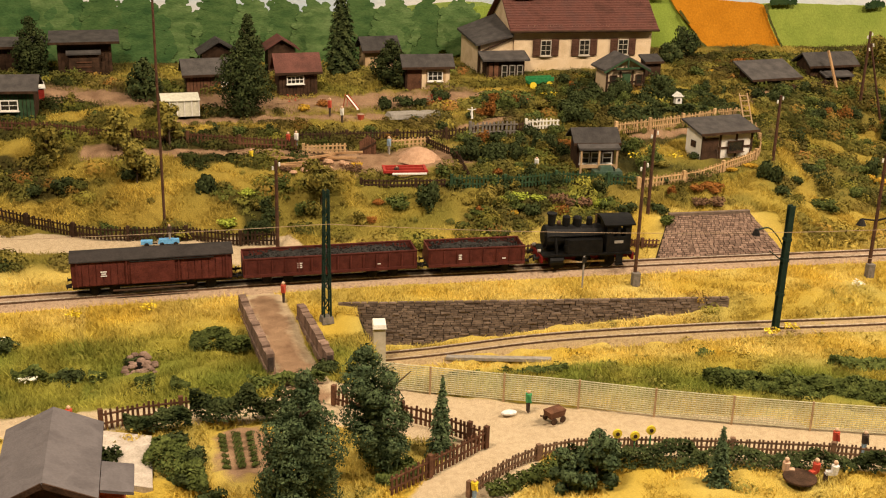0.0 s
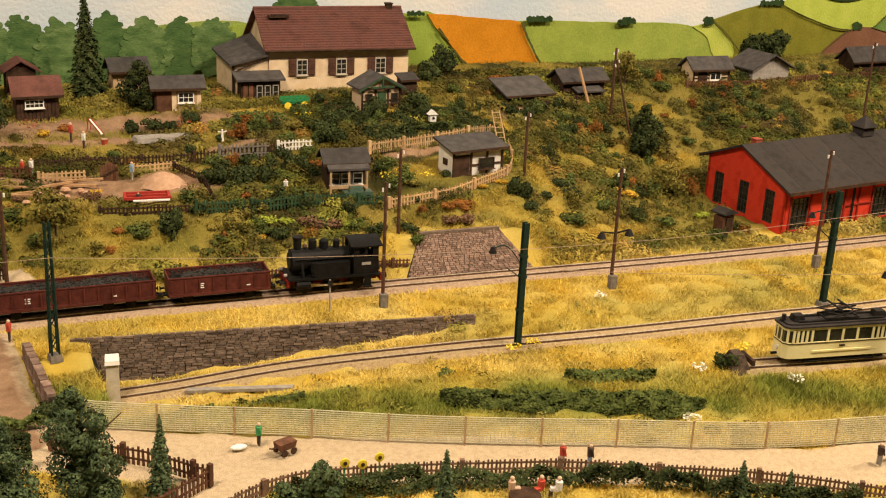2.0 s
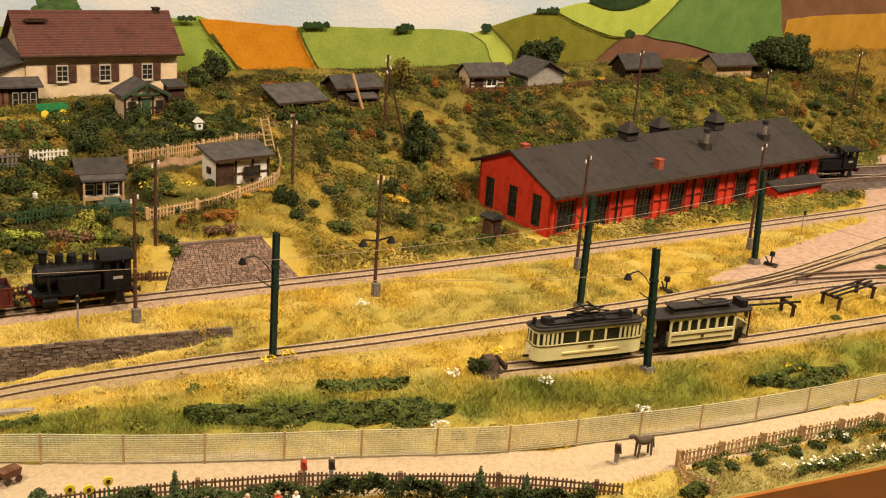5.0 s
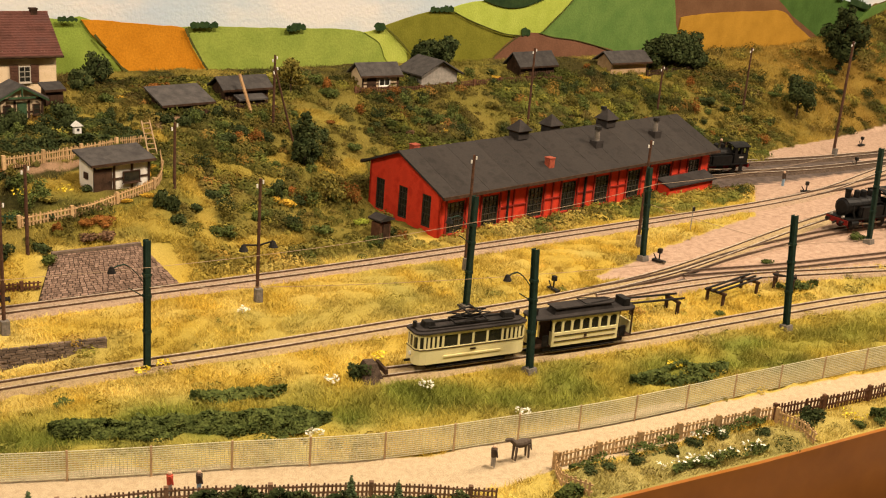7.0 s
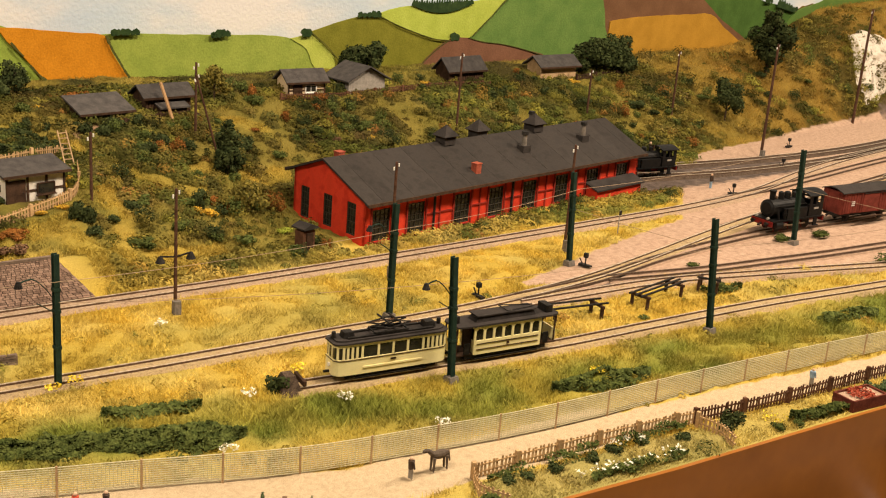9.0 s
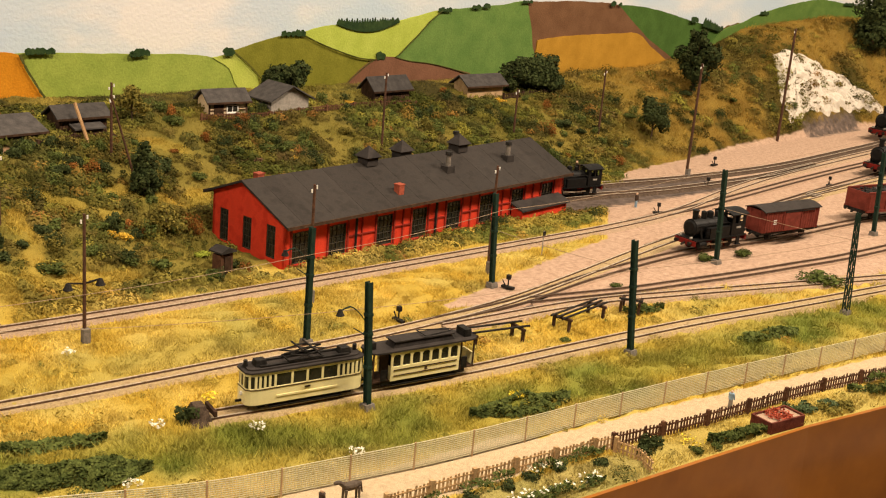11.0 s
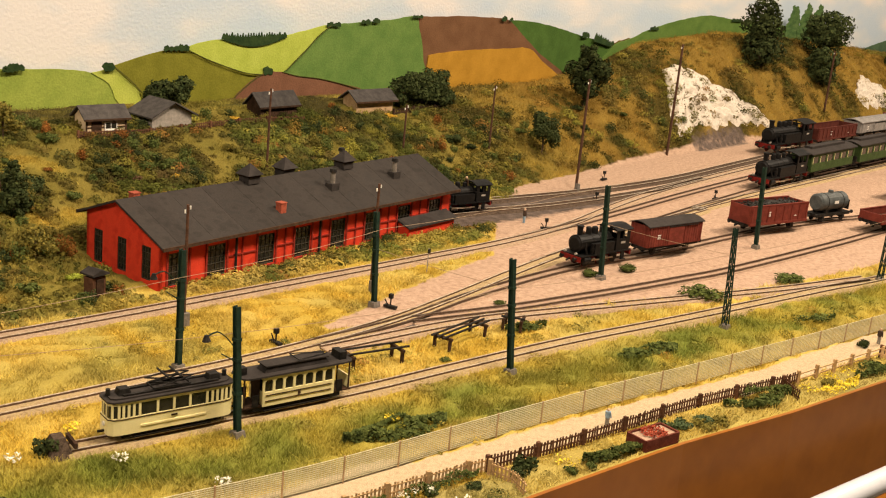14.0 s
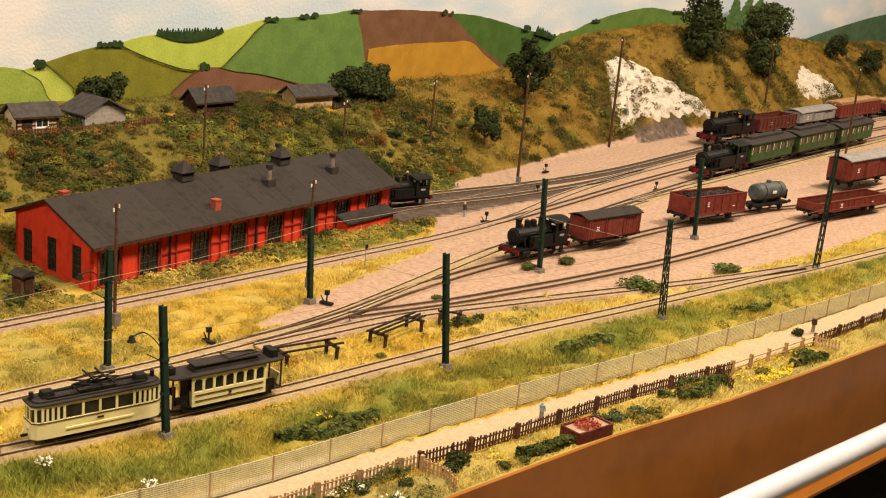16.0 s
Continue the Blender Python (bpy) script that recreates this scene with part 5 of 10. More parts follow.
def stone_slope():
    th = thing("paved_slope", "stone-paved embankment slope beside the main line", "slope", kind="structure")
    b0, b1, t0, t1 = Vector((0.622, 1.160, 0.000)), Vector((0.778, 1.152, 0.000)), Vector((0.646, 1.188, 0.040)), Vector((0.746, 1.184, 0.040))
    part("bed", MB().add([b0, b1, t1, t0, b0 + Vector((0, 0.02, -0.01)), b1 + Vector((0, 0.02, -0.01)), t1 + Vector((0, 0.02, -0.01)), t0 + Vector((0, 0.02, -0.01))], [(0, 1, 2, 3), (7, 6, 5, 4), (0, 4, 5, 1), (1, 5, 6, 2), (2, 6, 7, 3), (3, 7, 4, 0)]), M_JOINT, th)
    rnd = random.Random(9)
    stones, rows = MB(), 20
    up = Vector((0, -0.8, 0.6)) * 0.0010
    for r in range(rows):
        f0, f1 = r / rows, (r + 0.86) / rows
        u = rnd.uniform(-0.05, 0)
        while u < 1:
            w = rnd.uniform(0.035, 0.06)
            u0, u1 = max(u, 0), min(u + w - 0.007, 1)
            if u1 - u0 > 0.015:
                c = [b0.lerp(b1, s).lerp(t0.lerp(t1, s), f) for s, f in ((u0, f0), (u1, f0), (u1, f1), (u0, f1))]
                k = rnd.uniform(0.5, 1.2)
                stones.add(c + [p + up * k for p in c], [(4, 5, 6, 7), (0, 1, 5, 4), (1, 2, 6, 5), (2, 3, 7, 6), (3, 0, 4, 7)])
            u += w
    tagged(part("stones", stones, M_PAVE, th), kind="stuff")
    part("coping", MB().bar(t0 + Vector((0, 0.001, 0.0015)), t1 + Vector((0, 0.001, 0.0015)), 0.005, 0.003), M_STONE, th)


stone_slope()


# ---- masts and poles ----
def mast(x, y, h, rz=0.0, arm="", z=None, lattice=False, label="dark green steel tram mast on a concrete foot", lean=0.0):
    th = thing("tram_mast", label, "mast", (x, y, hz(x, y) if z is None else z), rz, "masts along the tracks")
    th.matrix_basis = th.matrix_basis @ pose(0, 0, 0, -lean * 0.8, -lean * 0.6, 0)
    part("foot", MB().box((0, 0, 0.002), (0.012, 0.012, 0.007), 0, 0.85), M_DARKCONC, th)
    if lattice:
        for sx, sy in ((-1, -1), (1, -1), (1, 1), (-1, 1)):
            part("leg", MB().bar((sx * 0.0034, sy * 0.0034, 0.005), (sx * 0.0020, sy * 0.0020, h), 0.0014), M_MAST, th)
        br = MB()
        n = int(h / 0.012)
        for i in range(n):
            z0, z1 = 0.006 + (h - 0.008) * i / n, 0.006 + (h - 0.008) * (i + 1) / n
            k0, k1 = 0.0034 - 0.0014 * z0 / h, 0.0034 - 0.0014 * z1 / h
            for (ax, ay), (bx, by) in (((-1, -1), (1, -1)), ((1, 1), (-1, 1)), ((-1, 1), (-1, -1)), ((1, -1), (1, 1))):
                s = 1 if i % 2 else -1
                br.bar((ax * k0, ay * k0, z0) if s > 0 else (bx * k0, by * k0, z0), (bx * k1, by * k1, z1) if s > 0 else (ax * k1, ay * k1, z1), 0.0009)
        tagged(part("bracing", br, M_MAST, th), kind="stuff")
    else:
        for s in (-1, 1):
            part("flange", MB().box((0, s * 0.0027, 0.005 + h / 2), (0.0052, 0.0010, h)), M_MAST, th)
        part("web", MB().box((0, 0, 0.005 + h / 2), (0.0014, 0.0044, h - 0.002)), M_MAST, th)
        for k in (0.35, 0.62, 0.78):
            part("collar", MB().box((0, 0, h * k), (0.0064, 0.0074, 0.0030)), M_MAST, th)
    if arm:
        hook = curve_points([(0, 0, h * 0.68), (-0.010, 0, h * 0.80), (-0.022, 0, h * 0.88), (-0.034, 0, h * 0.86)], 0.005)
        g = part("lamp_arm", MB().ribbon([tuple(p) for p in hook], [(0.0008 * math.cos(i * 1.0472), 0.0008 * math.sin(i * 1.0472)) for i in range(6)]), M_MAST, th)
        part("lamp_head", MB().cyl((-0.034, 0, h * 0.86 + 0.002), (-0.034, 0, h * 0.86 - 0.004), 0.0018, 0.0042, 10), M_IRON, g, "dark lamp shade")
        part("stay", MB().cyl((0, 0, h * 0.60), (-0.018, 0, h * 0.70), 0.0006, n=5), M_MAST, th)
    return th


def wood_pole(x, y, h, z=None, block=False, lamps=False, lean=0.0, r=0.0022):
    th = thing("telegraph_pole", "brown wooden pole with white insulators" + (" on a grey concrete block" if block else ""), "pole", (x, y, hz(x, y) if z is None else z), 0, "wooden poles")
    th.matrix_basis = th.matrix_basis @ pose(0, 0, 0, 0, lean, 0)
    part("pole", MB().cyl((0, 0, -0.006), (0, 0, h), r, r * 0.75, 8), M_POLE, th)
    if block:
        part("block", MB().box((0, -0.003, 0.007), (0.008, 0.007, 0.016)), M_DARKCONC, th, "grey concrete block")
    for s in (-1, 1):
        part("insulator", MB().cyl((s * 0.0035, 0, h - 0.008 + s * 0.002), (s * 0.0035, 0, h - 0.004 + s * 0.002), 0.0010, n=7), M_FIGWHITE, th, "white insulator")
    if lamps:
        for s in (-1, 1):
            g = part("lamp_arm", MB().bar((0, 0, h * 0.46), (s * 0.018, 0, h * 0.48), 0.0016), M_IRON, th)
            part("lamp_head", MB().cyl((s * 0.018, 0, h * 0.48), (s * 0.018, 0, h * 0.43), 0.002, 0.0055, 10), M_IRON, g)
    return th


mast(0.228, 1.062, 0.134, 10, lattice=True, z=-0.004, label="dark green lattice mast beside the bridge path")
mast(0.658, 0.958, 0.132, 0, "lamp", z=-0.012)
mast(0.983, 0.775, 0.124, 0, "lamp", lean=3)
mast(1.032, 0.944, 0.128, 0, "lamp")
mast(1.335, 0.733, 0.130, lean=5)
mast(1.363, 0.989, 0.120, lean=3)
mast(1.714, 0.675, 0.138, lattice=True, label="dark green lattice mast by the tram siding", lean=3)
mast(1.748, 0.905, 0.136, lean=3)
mast(2.158, 0.873, 0.136, lean=3)
mast(2.166, 0.655, 0.200, lattice=True, label="tall dark green lattice mast")
wood_pole(0.565, 1.092, 0.137, block=True)
wood_pole(0.623, 1.197, 0.100)
wood_pole(0.832, 1.066, 0.140, block=True, lamps=True)
wood_pole(0.199, 1.216, 0.098)
wood_pole(0.082, 1.286, 0.32, r=0.0016)
wood_pole(0.839, 1.302, 0.082)
wood_pole(1.064, 1.463, 0.108)
wood_pole(1.085, 1.440, 0.115, lean=-17, r=0.0018)
wood_pole(1.116, 1.056, 0.146, block=True)
wood_pole(1.402, 1.037, 0.148, block=True)
wood_pole(2.205, 1.298, 0.222, r=0.003, block=True)
wood_pole(2.758, 1.442, 0.262, r=0.0035)
wood_pole(2.150, 1.487, 0.127)
wood_pole(1.575, 1.485, 0.134)
wood_pole(1.917, 1.503, 0.090)
wood_pole(3.715, 1.508, 0.184, r=0.0035)
wood_pole(3.130, 1.010, 0.250, r=0.003)


# ---- rolling stock ----
def wheelset(parent, x, r, z, mat, spokes=False):
    for s in (-1, 1):
        w = part("wheel", MB().cyl((x, s * 0.0072, z), (x, s * 0.0088, z), r, n=14), mat, parent)
        part("rim", MB().cyl((x, s * 0.0088, z), (x, s * 0.0092, z), r * 1.0, r * 0.82, 14), M_IRON, w)
    part("axle", MB().cyl((x, -0.0072, z), (x, 0.0072, z), 0.001, n=6), M_IRON, parent)


def buffers(parent, x, sgn, z=0.0115):
    for s in (-1, 1):
        b = part("buffer", MB().cyl((x, s * 0.010, z), (x + sgn * 0.0042, s * 0.010, z), 0.0013, n=8), M_IRON, parent)
        part("buffer_head", MB().cyl((x + sgn * 0.0042, s * 0.010, z), (x + sgn * 0.0050, s * 0.010, z), 0.0026, n=10), M_IRON, b)
    part("coupling", MB().bar((x, 0, z - 0.001), (x + sgn * 0.006, 0, z - 0.003), 0.0018), M_IRON, parent)


def small_writing(parent, x, y, z, w, rows, sgn=-1):
    """Unreadable stencilled lines as plain bars."""
    for i in range(rows):
        part("stencil_bar", MB().box((x, y, z - i * 0.0022), (w * (1 - 0.25 * (i % 2)), 0.0003, 0.0011)), M_FIGWHITE, parent)


def loco(x, y, rz, L=0.100, z=RAIL_H + 0.0004, label="black steam tank locomotive with red wheels", tender=False):
    """Chimney towards local -x, cab towards +x."""
    th = thing("steam_locomotive", label, "locomotive", (x, y, z), rz, "locomotives")
    h = L / 2
    part("frame", MB().box((0, 0, 0.0105), (L - 0.004, 0.012, 0.006)), M_REDWHEEL, th, "red locomotive frame")
    part("running_board", MB().box((0, 0, 0.0145), (L - 0.002, 0.031, 0.0018)), M_LOCO, th)
    for s in (-1, 1):
        part("buffer_beam", MB().box((s * (h - 0.0005), 0, 0.0115), (0.002, 0.031, 0.006)), M_REDWHEEL, th, "red buffer beam")
        buffers(th, s * (h + 0.0005), s)
    cab = 0.30 * L
    bx0, bx1 = -h + 0.006, h - cab - 0.002
    c_step = h - cab * 0.5
    part("boiler", MB().cyl((bx0 + 0.012, 0, 0.0275), (bx1, 0, 0.0275), 0.0098, n=18), M_LOCO, th, smooth=False)
    part("smokebox", MB().cyl((bx0, 0, 0.0272), (bx0 + 0.012, 0, 0.0272), 0.0106, n=18), M_LOCO, th)
    part("smokebox_door", MB().cyl((bx0 - 0.0016, 0, 0.0272), (bx0, 0, 0.0272), 0.0075, 0.0095, 16), M_LOCO, th)
    for k in (0.40, 0.62, 0.84):
        xx = bx0 + (bx1 - bx0) * k
        part("boiler_band", MB().cyl((xx, 0, 0.0275), (xx + 0.0009, 0, 0.0275), 0.0101, n=18), M_IRON, th)
    part("chimney", MB().cyl((bx0 + 0.006, 0, 0.036), (bx0 + 0.006, 0, 0.0475), 0.0030, 0.0038, 12).cyl((bx0 + 0.006, 0, 0.0475), (bx0 + 0.006, 0, 0.0487), 0.0045, n=12), M_LOCO, th, "black chimney with a wide rim")
    for k, r, hh in ((0.38, 0.0036, 0.0445), (0.58, 0.0042, 0.0435), (0.80, 0.0028, 0.0430)):
        xx = bx0 + (bx1 - bx0) * k
        d = part("dome", MB().cyl((xx, 0, 0.034), (xx, 0, hh), r, r * 0.95, 12), M_LOCO, th)
        part("dome_cap", MB().ball((xx, 0, hh), r * 0.95, (1, 1, 0.5), 12, 6), M_LOCO, d)
    for s in (-1, 1):
        part("side_tank", MB().box((bx0 + (bx1 - bx0) * 0.66, s * 0.0118, 0.0215), ((bx1 - bx0) * 0.62, 0.0065, 0.013)), M_LOCO, th)
        part("handrail", MB().cyl((bx0 + 0.002, s * 0.0108, 0.0315), (bx1, s * 0.0108, 0.0315), 0.0004, n=5), M_IRON, th)
        part("cylinder", MB().cyl((bx0 + 0.002, s * 0.0125, 0.0095), (bx0 + 0.014, s * 0.0125, 0.0095), 0.0042, n=12), M_LOCO, th)
        part("coupling_rod", MB().box((-0.002, s * 0.0105, 0.0068), (L * 0.46, 0.0010, 0.0016)), M_RAILTOP, th, "bright steel coupling rod")
        part("headlamp", MB().cyl((-h - 0.0018, s * 0.0085, 0.0175), (-h + 0.001, s * 0.0085, 0.0175), 0.0015, n=10), M_CONC, th, "round headlamp")
        part("air_pump", MB().cyl((bx0 + 0.017, s * 0.0128, 0.0165), (bx0 + 0.017, s * 0.0128, 0.0285), 0.0020, n=9).cyl((bx0 + 0.017, s * 0.0128, 0.0200), (bx0 + 0.017, s * 0.0128, 0.0235), 0.0027, n=9), M_LOCO, th)
        part("steam_pipe", MB().cyl((bx0 + 0.007, s * 0.0092, 0.0300), (bx0 + 0.009, s * 0.0128, 0.0135), 0.0014, n=7), M_LOCO, th)
        part("step", MB().box((c_step, s * 0.0145, 0.0085), (0.006, 0.0012, 0.0100)).box((c_step, s * 0.0155, 0.0045), (0.007, 0.0035, 0.0010)), M_LOCO, th)
        part("connecting_rod", MB().bar((bx0 + 0.012, s * 0.0120, 0.0095), (-0.02 * L, s * 0.0120, 0.0066), 0.0009, 0.0015), M_RAILTOP, th, "bright steel connecting rod")
    part("whistle", MB().cyl((bx1 - 0.003, 0.003, 0.036), (bx1 - 0.003, 0.003, 0.0450), 0.0008, n=6), M_RAIL, th)
    part("bell", MB().ball((bx0 + 0.0125, 0, 0.0395), 0.0022, (1, 1, 1.1), 9, 6), M_RAIL, th)
    # cab
    c0, c1 = h - cab, h - 0.003
    for s in (-1, 1):
        side = MB()
        side.box(((c0 + c1) / 2, s * 0.0140, 0.0225), (c1 - c0, 0.0012, 0.0145))
        side.box((c0 + 0.0025, s * 0.0140, 0.0345), (0.005, 0.0012, 0.0095)).box((c1 - 0.0025, s * 0.0140, 0.0345), (0.005, 0.0012, 0.0095)).box(((c0 + c1) / 2, s * 0.0140, 0.0345), (0.0025, 0.0012, 0.0095))
        side.box(((c0 + c1) / 2, s * 0.0140, 0.0402), (c1 - c0, 0.0012, 0.0019))
        part("cab_side", side, M_LOCO, th)
        part("number_plate", MB().box(((c0 + c1) / 2, s * 0.0148, 0.025), (0.008, 0.0005, 0.0024)), M_CONC, th)
    for xx in (c0 + 0.0006, c1 - 0.0006):
        part("cab_end", MB().box((xx, 0, 0.0225), (0.0012, 0.027, 0.0145)).box((xx, 0, 0.0402), (0.0012, 0.027, 0.0019)).box((xx, 0, 0.0345), (0.0012, 0.009, 0.0095)), M_LOCO, th)
    arc = [(-0.0162 + 0.0324 * i / 10, 0.0412 + 0.0042 * math.sin(math.pi * i / 10)) for i in range(11)]
    part("cab_roof", MB().prism(arc + [(p[0], p[1] - 0.0011) for p in reversed(arc)], "x", c0 - 0.003, c1 + 0.003), M_LOCO, th)
    part("bunker_coal", MB().box(((c0 + c1) / 2, 0, 0.0205), (c1 - c0 - 0.004, 0.024, 0.008)), M_COAL, th)
    for k in (-0.30, -0.02, 0.24):
        wheelset(th, k * L, 0.0074, 0.0070, M_REDWHEEL)
    return th


def wagon_frame(th, L, z, wheels=2):
    h = L / 2
    part("underframe", MB().box((0, 0, z), (L - 0.002, 0.022, 0.004)), M_IRON, th)
    for s in (-1, 1):
        buffers(th, s * (h - 0.0005), s)
    xs = (-0.30 * L, 0.30 * L) if wheels == 2 else (-0.36 * L, -0.24 * L, 0.24 * L, 0.36 * L)
    for xx in xs:
        wheelset(th, xx, 0.0055, 0.0052, M_IRON)
        for s in (-1, 1):
            part("axle_guard", MB().box((xx, s * 0.0104, 0.0070), (0.006, 0.0014, 0.007), 0, 0.7), M_IRON, th)


def heap(L, W, z, hgt, seed):
    rnd, mb = random.Random(seed), MB()
    nx, ny = max(10, int(L / 0.005)), 7
    pts = []
    for i in range(nx + 1):
        for j in range(ny + 1):
            u, v = i / nx, j / ny
            e = min(1, 6 * min(u, 1 - u)) * min(1, 3.5 * min(v, 1 - v))
            pts.append(((u - 0.5) * L, (v - 0.5) * W, z + hgt * e * (0.65 + rnd.random() * 0.5)))
    fs = [(i * (ny + 1) + j, (i + 1) * (ny + 1) + j, (i + 1) * (ny + 1) + j + 1, i * (ny + 1) + j + 1) for i in range(nx) for j in range(ny)]
    mb.add(pts, fs)
    for k in range(int(L * 2200)):
        u, v = rnd.uniform(-0.47, 0.47), rnd.uniform(-0.43, 0.43)
        s = rnd.uniform(0.0010, 0.0021)
        mb.box((u * L, v * W, z + hgt * 0.85), (s, s * rnd.uniform(0.7, 1.3), s), rnd.uniform(0, 90), 0.7)
    return mb


def gondola(x, y, rz, L, mat, load="coal", wheels=2, side=0.017, label="oxide-red open wagon heaped with coal"):
    th = thing("open_wagon", label, "railway wagon", (x, y, RAIL_H + 0.0004), rz, "goods wagons")
    wagon_frame(th, L, 0.0105, wheels)
    W, z0 = 0.031, 0.0125
    part("floor_board", MB().box((0, 0, z0), (L - 0.004, W - 0.002, 0.0014)), M_TIMBER, th)
    for s in (-1, 1):
        part("side_wall", MB().box((0, s * W / 2, z0 + side / 2), (L - 0.003, 0.0014, side)), mat, th)
        part("top_rail", MB().box((0, s * W / 2, z0 + side + 0.0005), (L - 0.003, 0.0022, 0.0012)), mat, th)
        n = max(5, int(L / 0.014))
        for i in range(n + 1):
            part("rib", MB().box((-L / 2 + 0.004 + (L - 0.008) * i / n, s * (W / 2 + 0.0011), z0 + side / 2 - 0.0005), (0.0016, 0.0011, side - 0.0015)), mat, th)
        part("sill", MB().box((0, s * (W / 2 + 0.0006), z0 - 0.0006), (L - 0.003, 0.0022, 0.0030)), mat, th)
        part("end_wall", MB().box((s * (L / 2 - 0.002), 0, z0 + side / 2), (0.0014, W - 0.0015, side)), mat, th)
        small_writing(th, -0.18 * L, s * (W / 2 + 0.0010), z0 + side * 0.62, 0.0055, 3)
        small_writing(th, 0.27 * L, s * (W / 2 + 0.0010), z0 + side * 0.30, 0.004, 1)
    if load == "coal":
        part("coal", heap(L - 0.007, W - 0.003, z0 + side - 0.006, 0.0065, int(L * 1000)), M_COAL, th, "heaped coal")
    elif load == "wood":
        ld = MB()
        rnd = random.Random(3)
        for i in range(26):
            ld.box((rnd.uniform(-0.02, 0.02) * L, (i % 9 - 4) * 0.0032, z0 + side + (i // 9) * 0.0022), (L * rnd.uniform(0.85, 0.95), 0.0026, 0.0020))
        part("planks", ld, M_LOAD, th, "stack of sawn planks")
    return th


def van(x, y, rz, L, mat, roof=M_ROOF, H=0.027, label="oxide-red covered goods van with a dark curved roof", wheels=2):
    th = thing("covered_wagon", label, "railway wagon", (x, y, RAIL_H + 0.0004), rz, "goods wagons")
    wagon_frame(th, L, 0.0105, wheels)
    W, z0 = 0.031, 0.0125
    for s in (-1, 1):
        part("side_wall", MB().box((0, s * (W / 2 - 0.0007), z0 + H / 2), (L - 0.003, 0.0014, H)), mat, th)
        n = 22
        boards = MB()
        for i in range(n):
            boards.box((-L / 2 + 0.004 + (L - 0.008) * (i + 0.5) / n, s * (W / 2 + 0.0002), z0 + H / 2), ((L - 0.008) / n - 0.0007, 0.0007, H - 0.002))
        tagged(part("planks", boards, mat, th), kind="stuff")
        part("sliding_door", MB().box((0, s * (W / 2 + 0.0012), z0 + H / 2 - 0.001), (L * 0.27, 0.0013, H - 0.004)), mat, th)
        part("door_rail", MB().box((L * 0.12, s * (W / 2 + 0.0018), z0 + H - 0.0028), (L * 0.52, 0.0010, 0.0010)), M_IRON, th)
        for k in (-0.46, -0.16, 0.16, 0.46):
            part("rib", MB().box((k * L, s * (W / 2 + 0.0010), z0 + H / 2), (0.0014, 0.0012, H - 0.001)), mat, th)
        part("end_wall", MB().box((s * (L / 2 - 0.0022), 0, z0 + H / 2), (0.0014, W - 0.003, H)), mat, th)
        for k in (-0.28, 0.28):
            part("end_post", MB().box((s * (L / 2 - 0.0010), k * W, z0 + H / 2), (0.0012, 0.0018, H)), mat, th)
        small_writing(th, -0.30 * L, s * (W / 2 + 0.0009), z0 + H * 0.55, 0.006, 3)
        part("step_board", MB().box((0, s * (W / 2 + 0.0015), 0.0072), (L * 0.5, 0.003, 0.0008)), M_TIMBER, th)
    arc = [(-0.0175 + 0.035 * i / 12, z0 + H + 0.0045 * math.sin(math.pi * i / 12)) for i in range(13)]
    part("roof", MB().prism(arc + [(p[0], p[1] - 0.0012) for p in reversed(arc)], "x", -L / 2 - 0.0005, L / 2 + 0.0005), roof, th)
    return th


def coach(x, y, rz, L):
    th = thing("passenger_coach", "green passenger coach with cream window frames", "railway coach", (x, y, RAIL_H + 0.0004), rz, "passenger coaches")
    wagon_frame(th, L, 0.0105, 2)
    W, z0, H = 0.032, 0.0125, 0.027
    n = 6
    for s in (-1, 1):
        wall = MB().box((0, s * W / 2, z0 + 0.006), (L - 0.014, 0.0012, 0.012)).box((0, s * W / 2, z0 + 0.0245), (L - 0.014, 0.0012, 0.005))
        step = (L - 0.014) / n
        for i in range(n + 1):
            wall.box((-L / 2 + 0.007 + step * i, s * W / 2, z0 + 0.017), (0.005, 0.0012, 0.010))
        part("side_wall", wall, M_COACH, th)
        for i in range(n):
            w = part("window", MB().box((-L / 2 + 0.007 + step * (i + 0.5), s * (W / 2 - 0.0004), z0 + 0.017), (step - 0.005, 0.0006, 0.010)), M_GLASS, th)
            part("window_frame", MB().box((-L / 2 + 0.0092 + step * i + 0.0006, s * (W / 2 + 0.0004), z0 + 0.017), (0.0010, 0.0008, 0.010)), M_CREAM, w, "cream window frame")
        part("end_wall", MB().box((s * (L / 2 - 0.0075), 0, z0 + H / 2), (0.0012, W - 0.002, H)), M_COACH, th)
        part("platform_rail", MB().box((s * (L / 2 - 0.001), 0, z0 + 0.005), (0.0008, W - 0.004, 0.009)), M_IRON, th)
        part("step_board", MB().box((0, s * (W / 2 + 0.002), 0.0072), (L * 0.6, 0.003, 0.0008)), M_TIMBER, th)
    part("platform", MB().box((0, 0, z0), (L - 0.002, W - 0.002, 0.0016)), M_TIMBER, th)
    arc = [(-0.0185 + 0.037 * i / 12, z0 + H + 0.0045 * math.sin(math.pi * i / 12)) for i in range(13)]
    part("roof", MB().prism(arc + [(p[0], p[1] - 0.0012) for p in reversed(arc)], "x", -L / 2, L / 2), M_ROOF, th)
    part("clerestory", MB().box((0, 0, z0 + H + 0.0055), (L * 0.72, 0.012, 0.004)), M_ROOF, th)
    return th


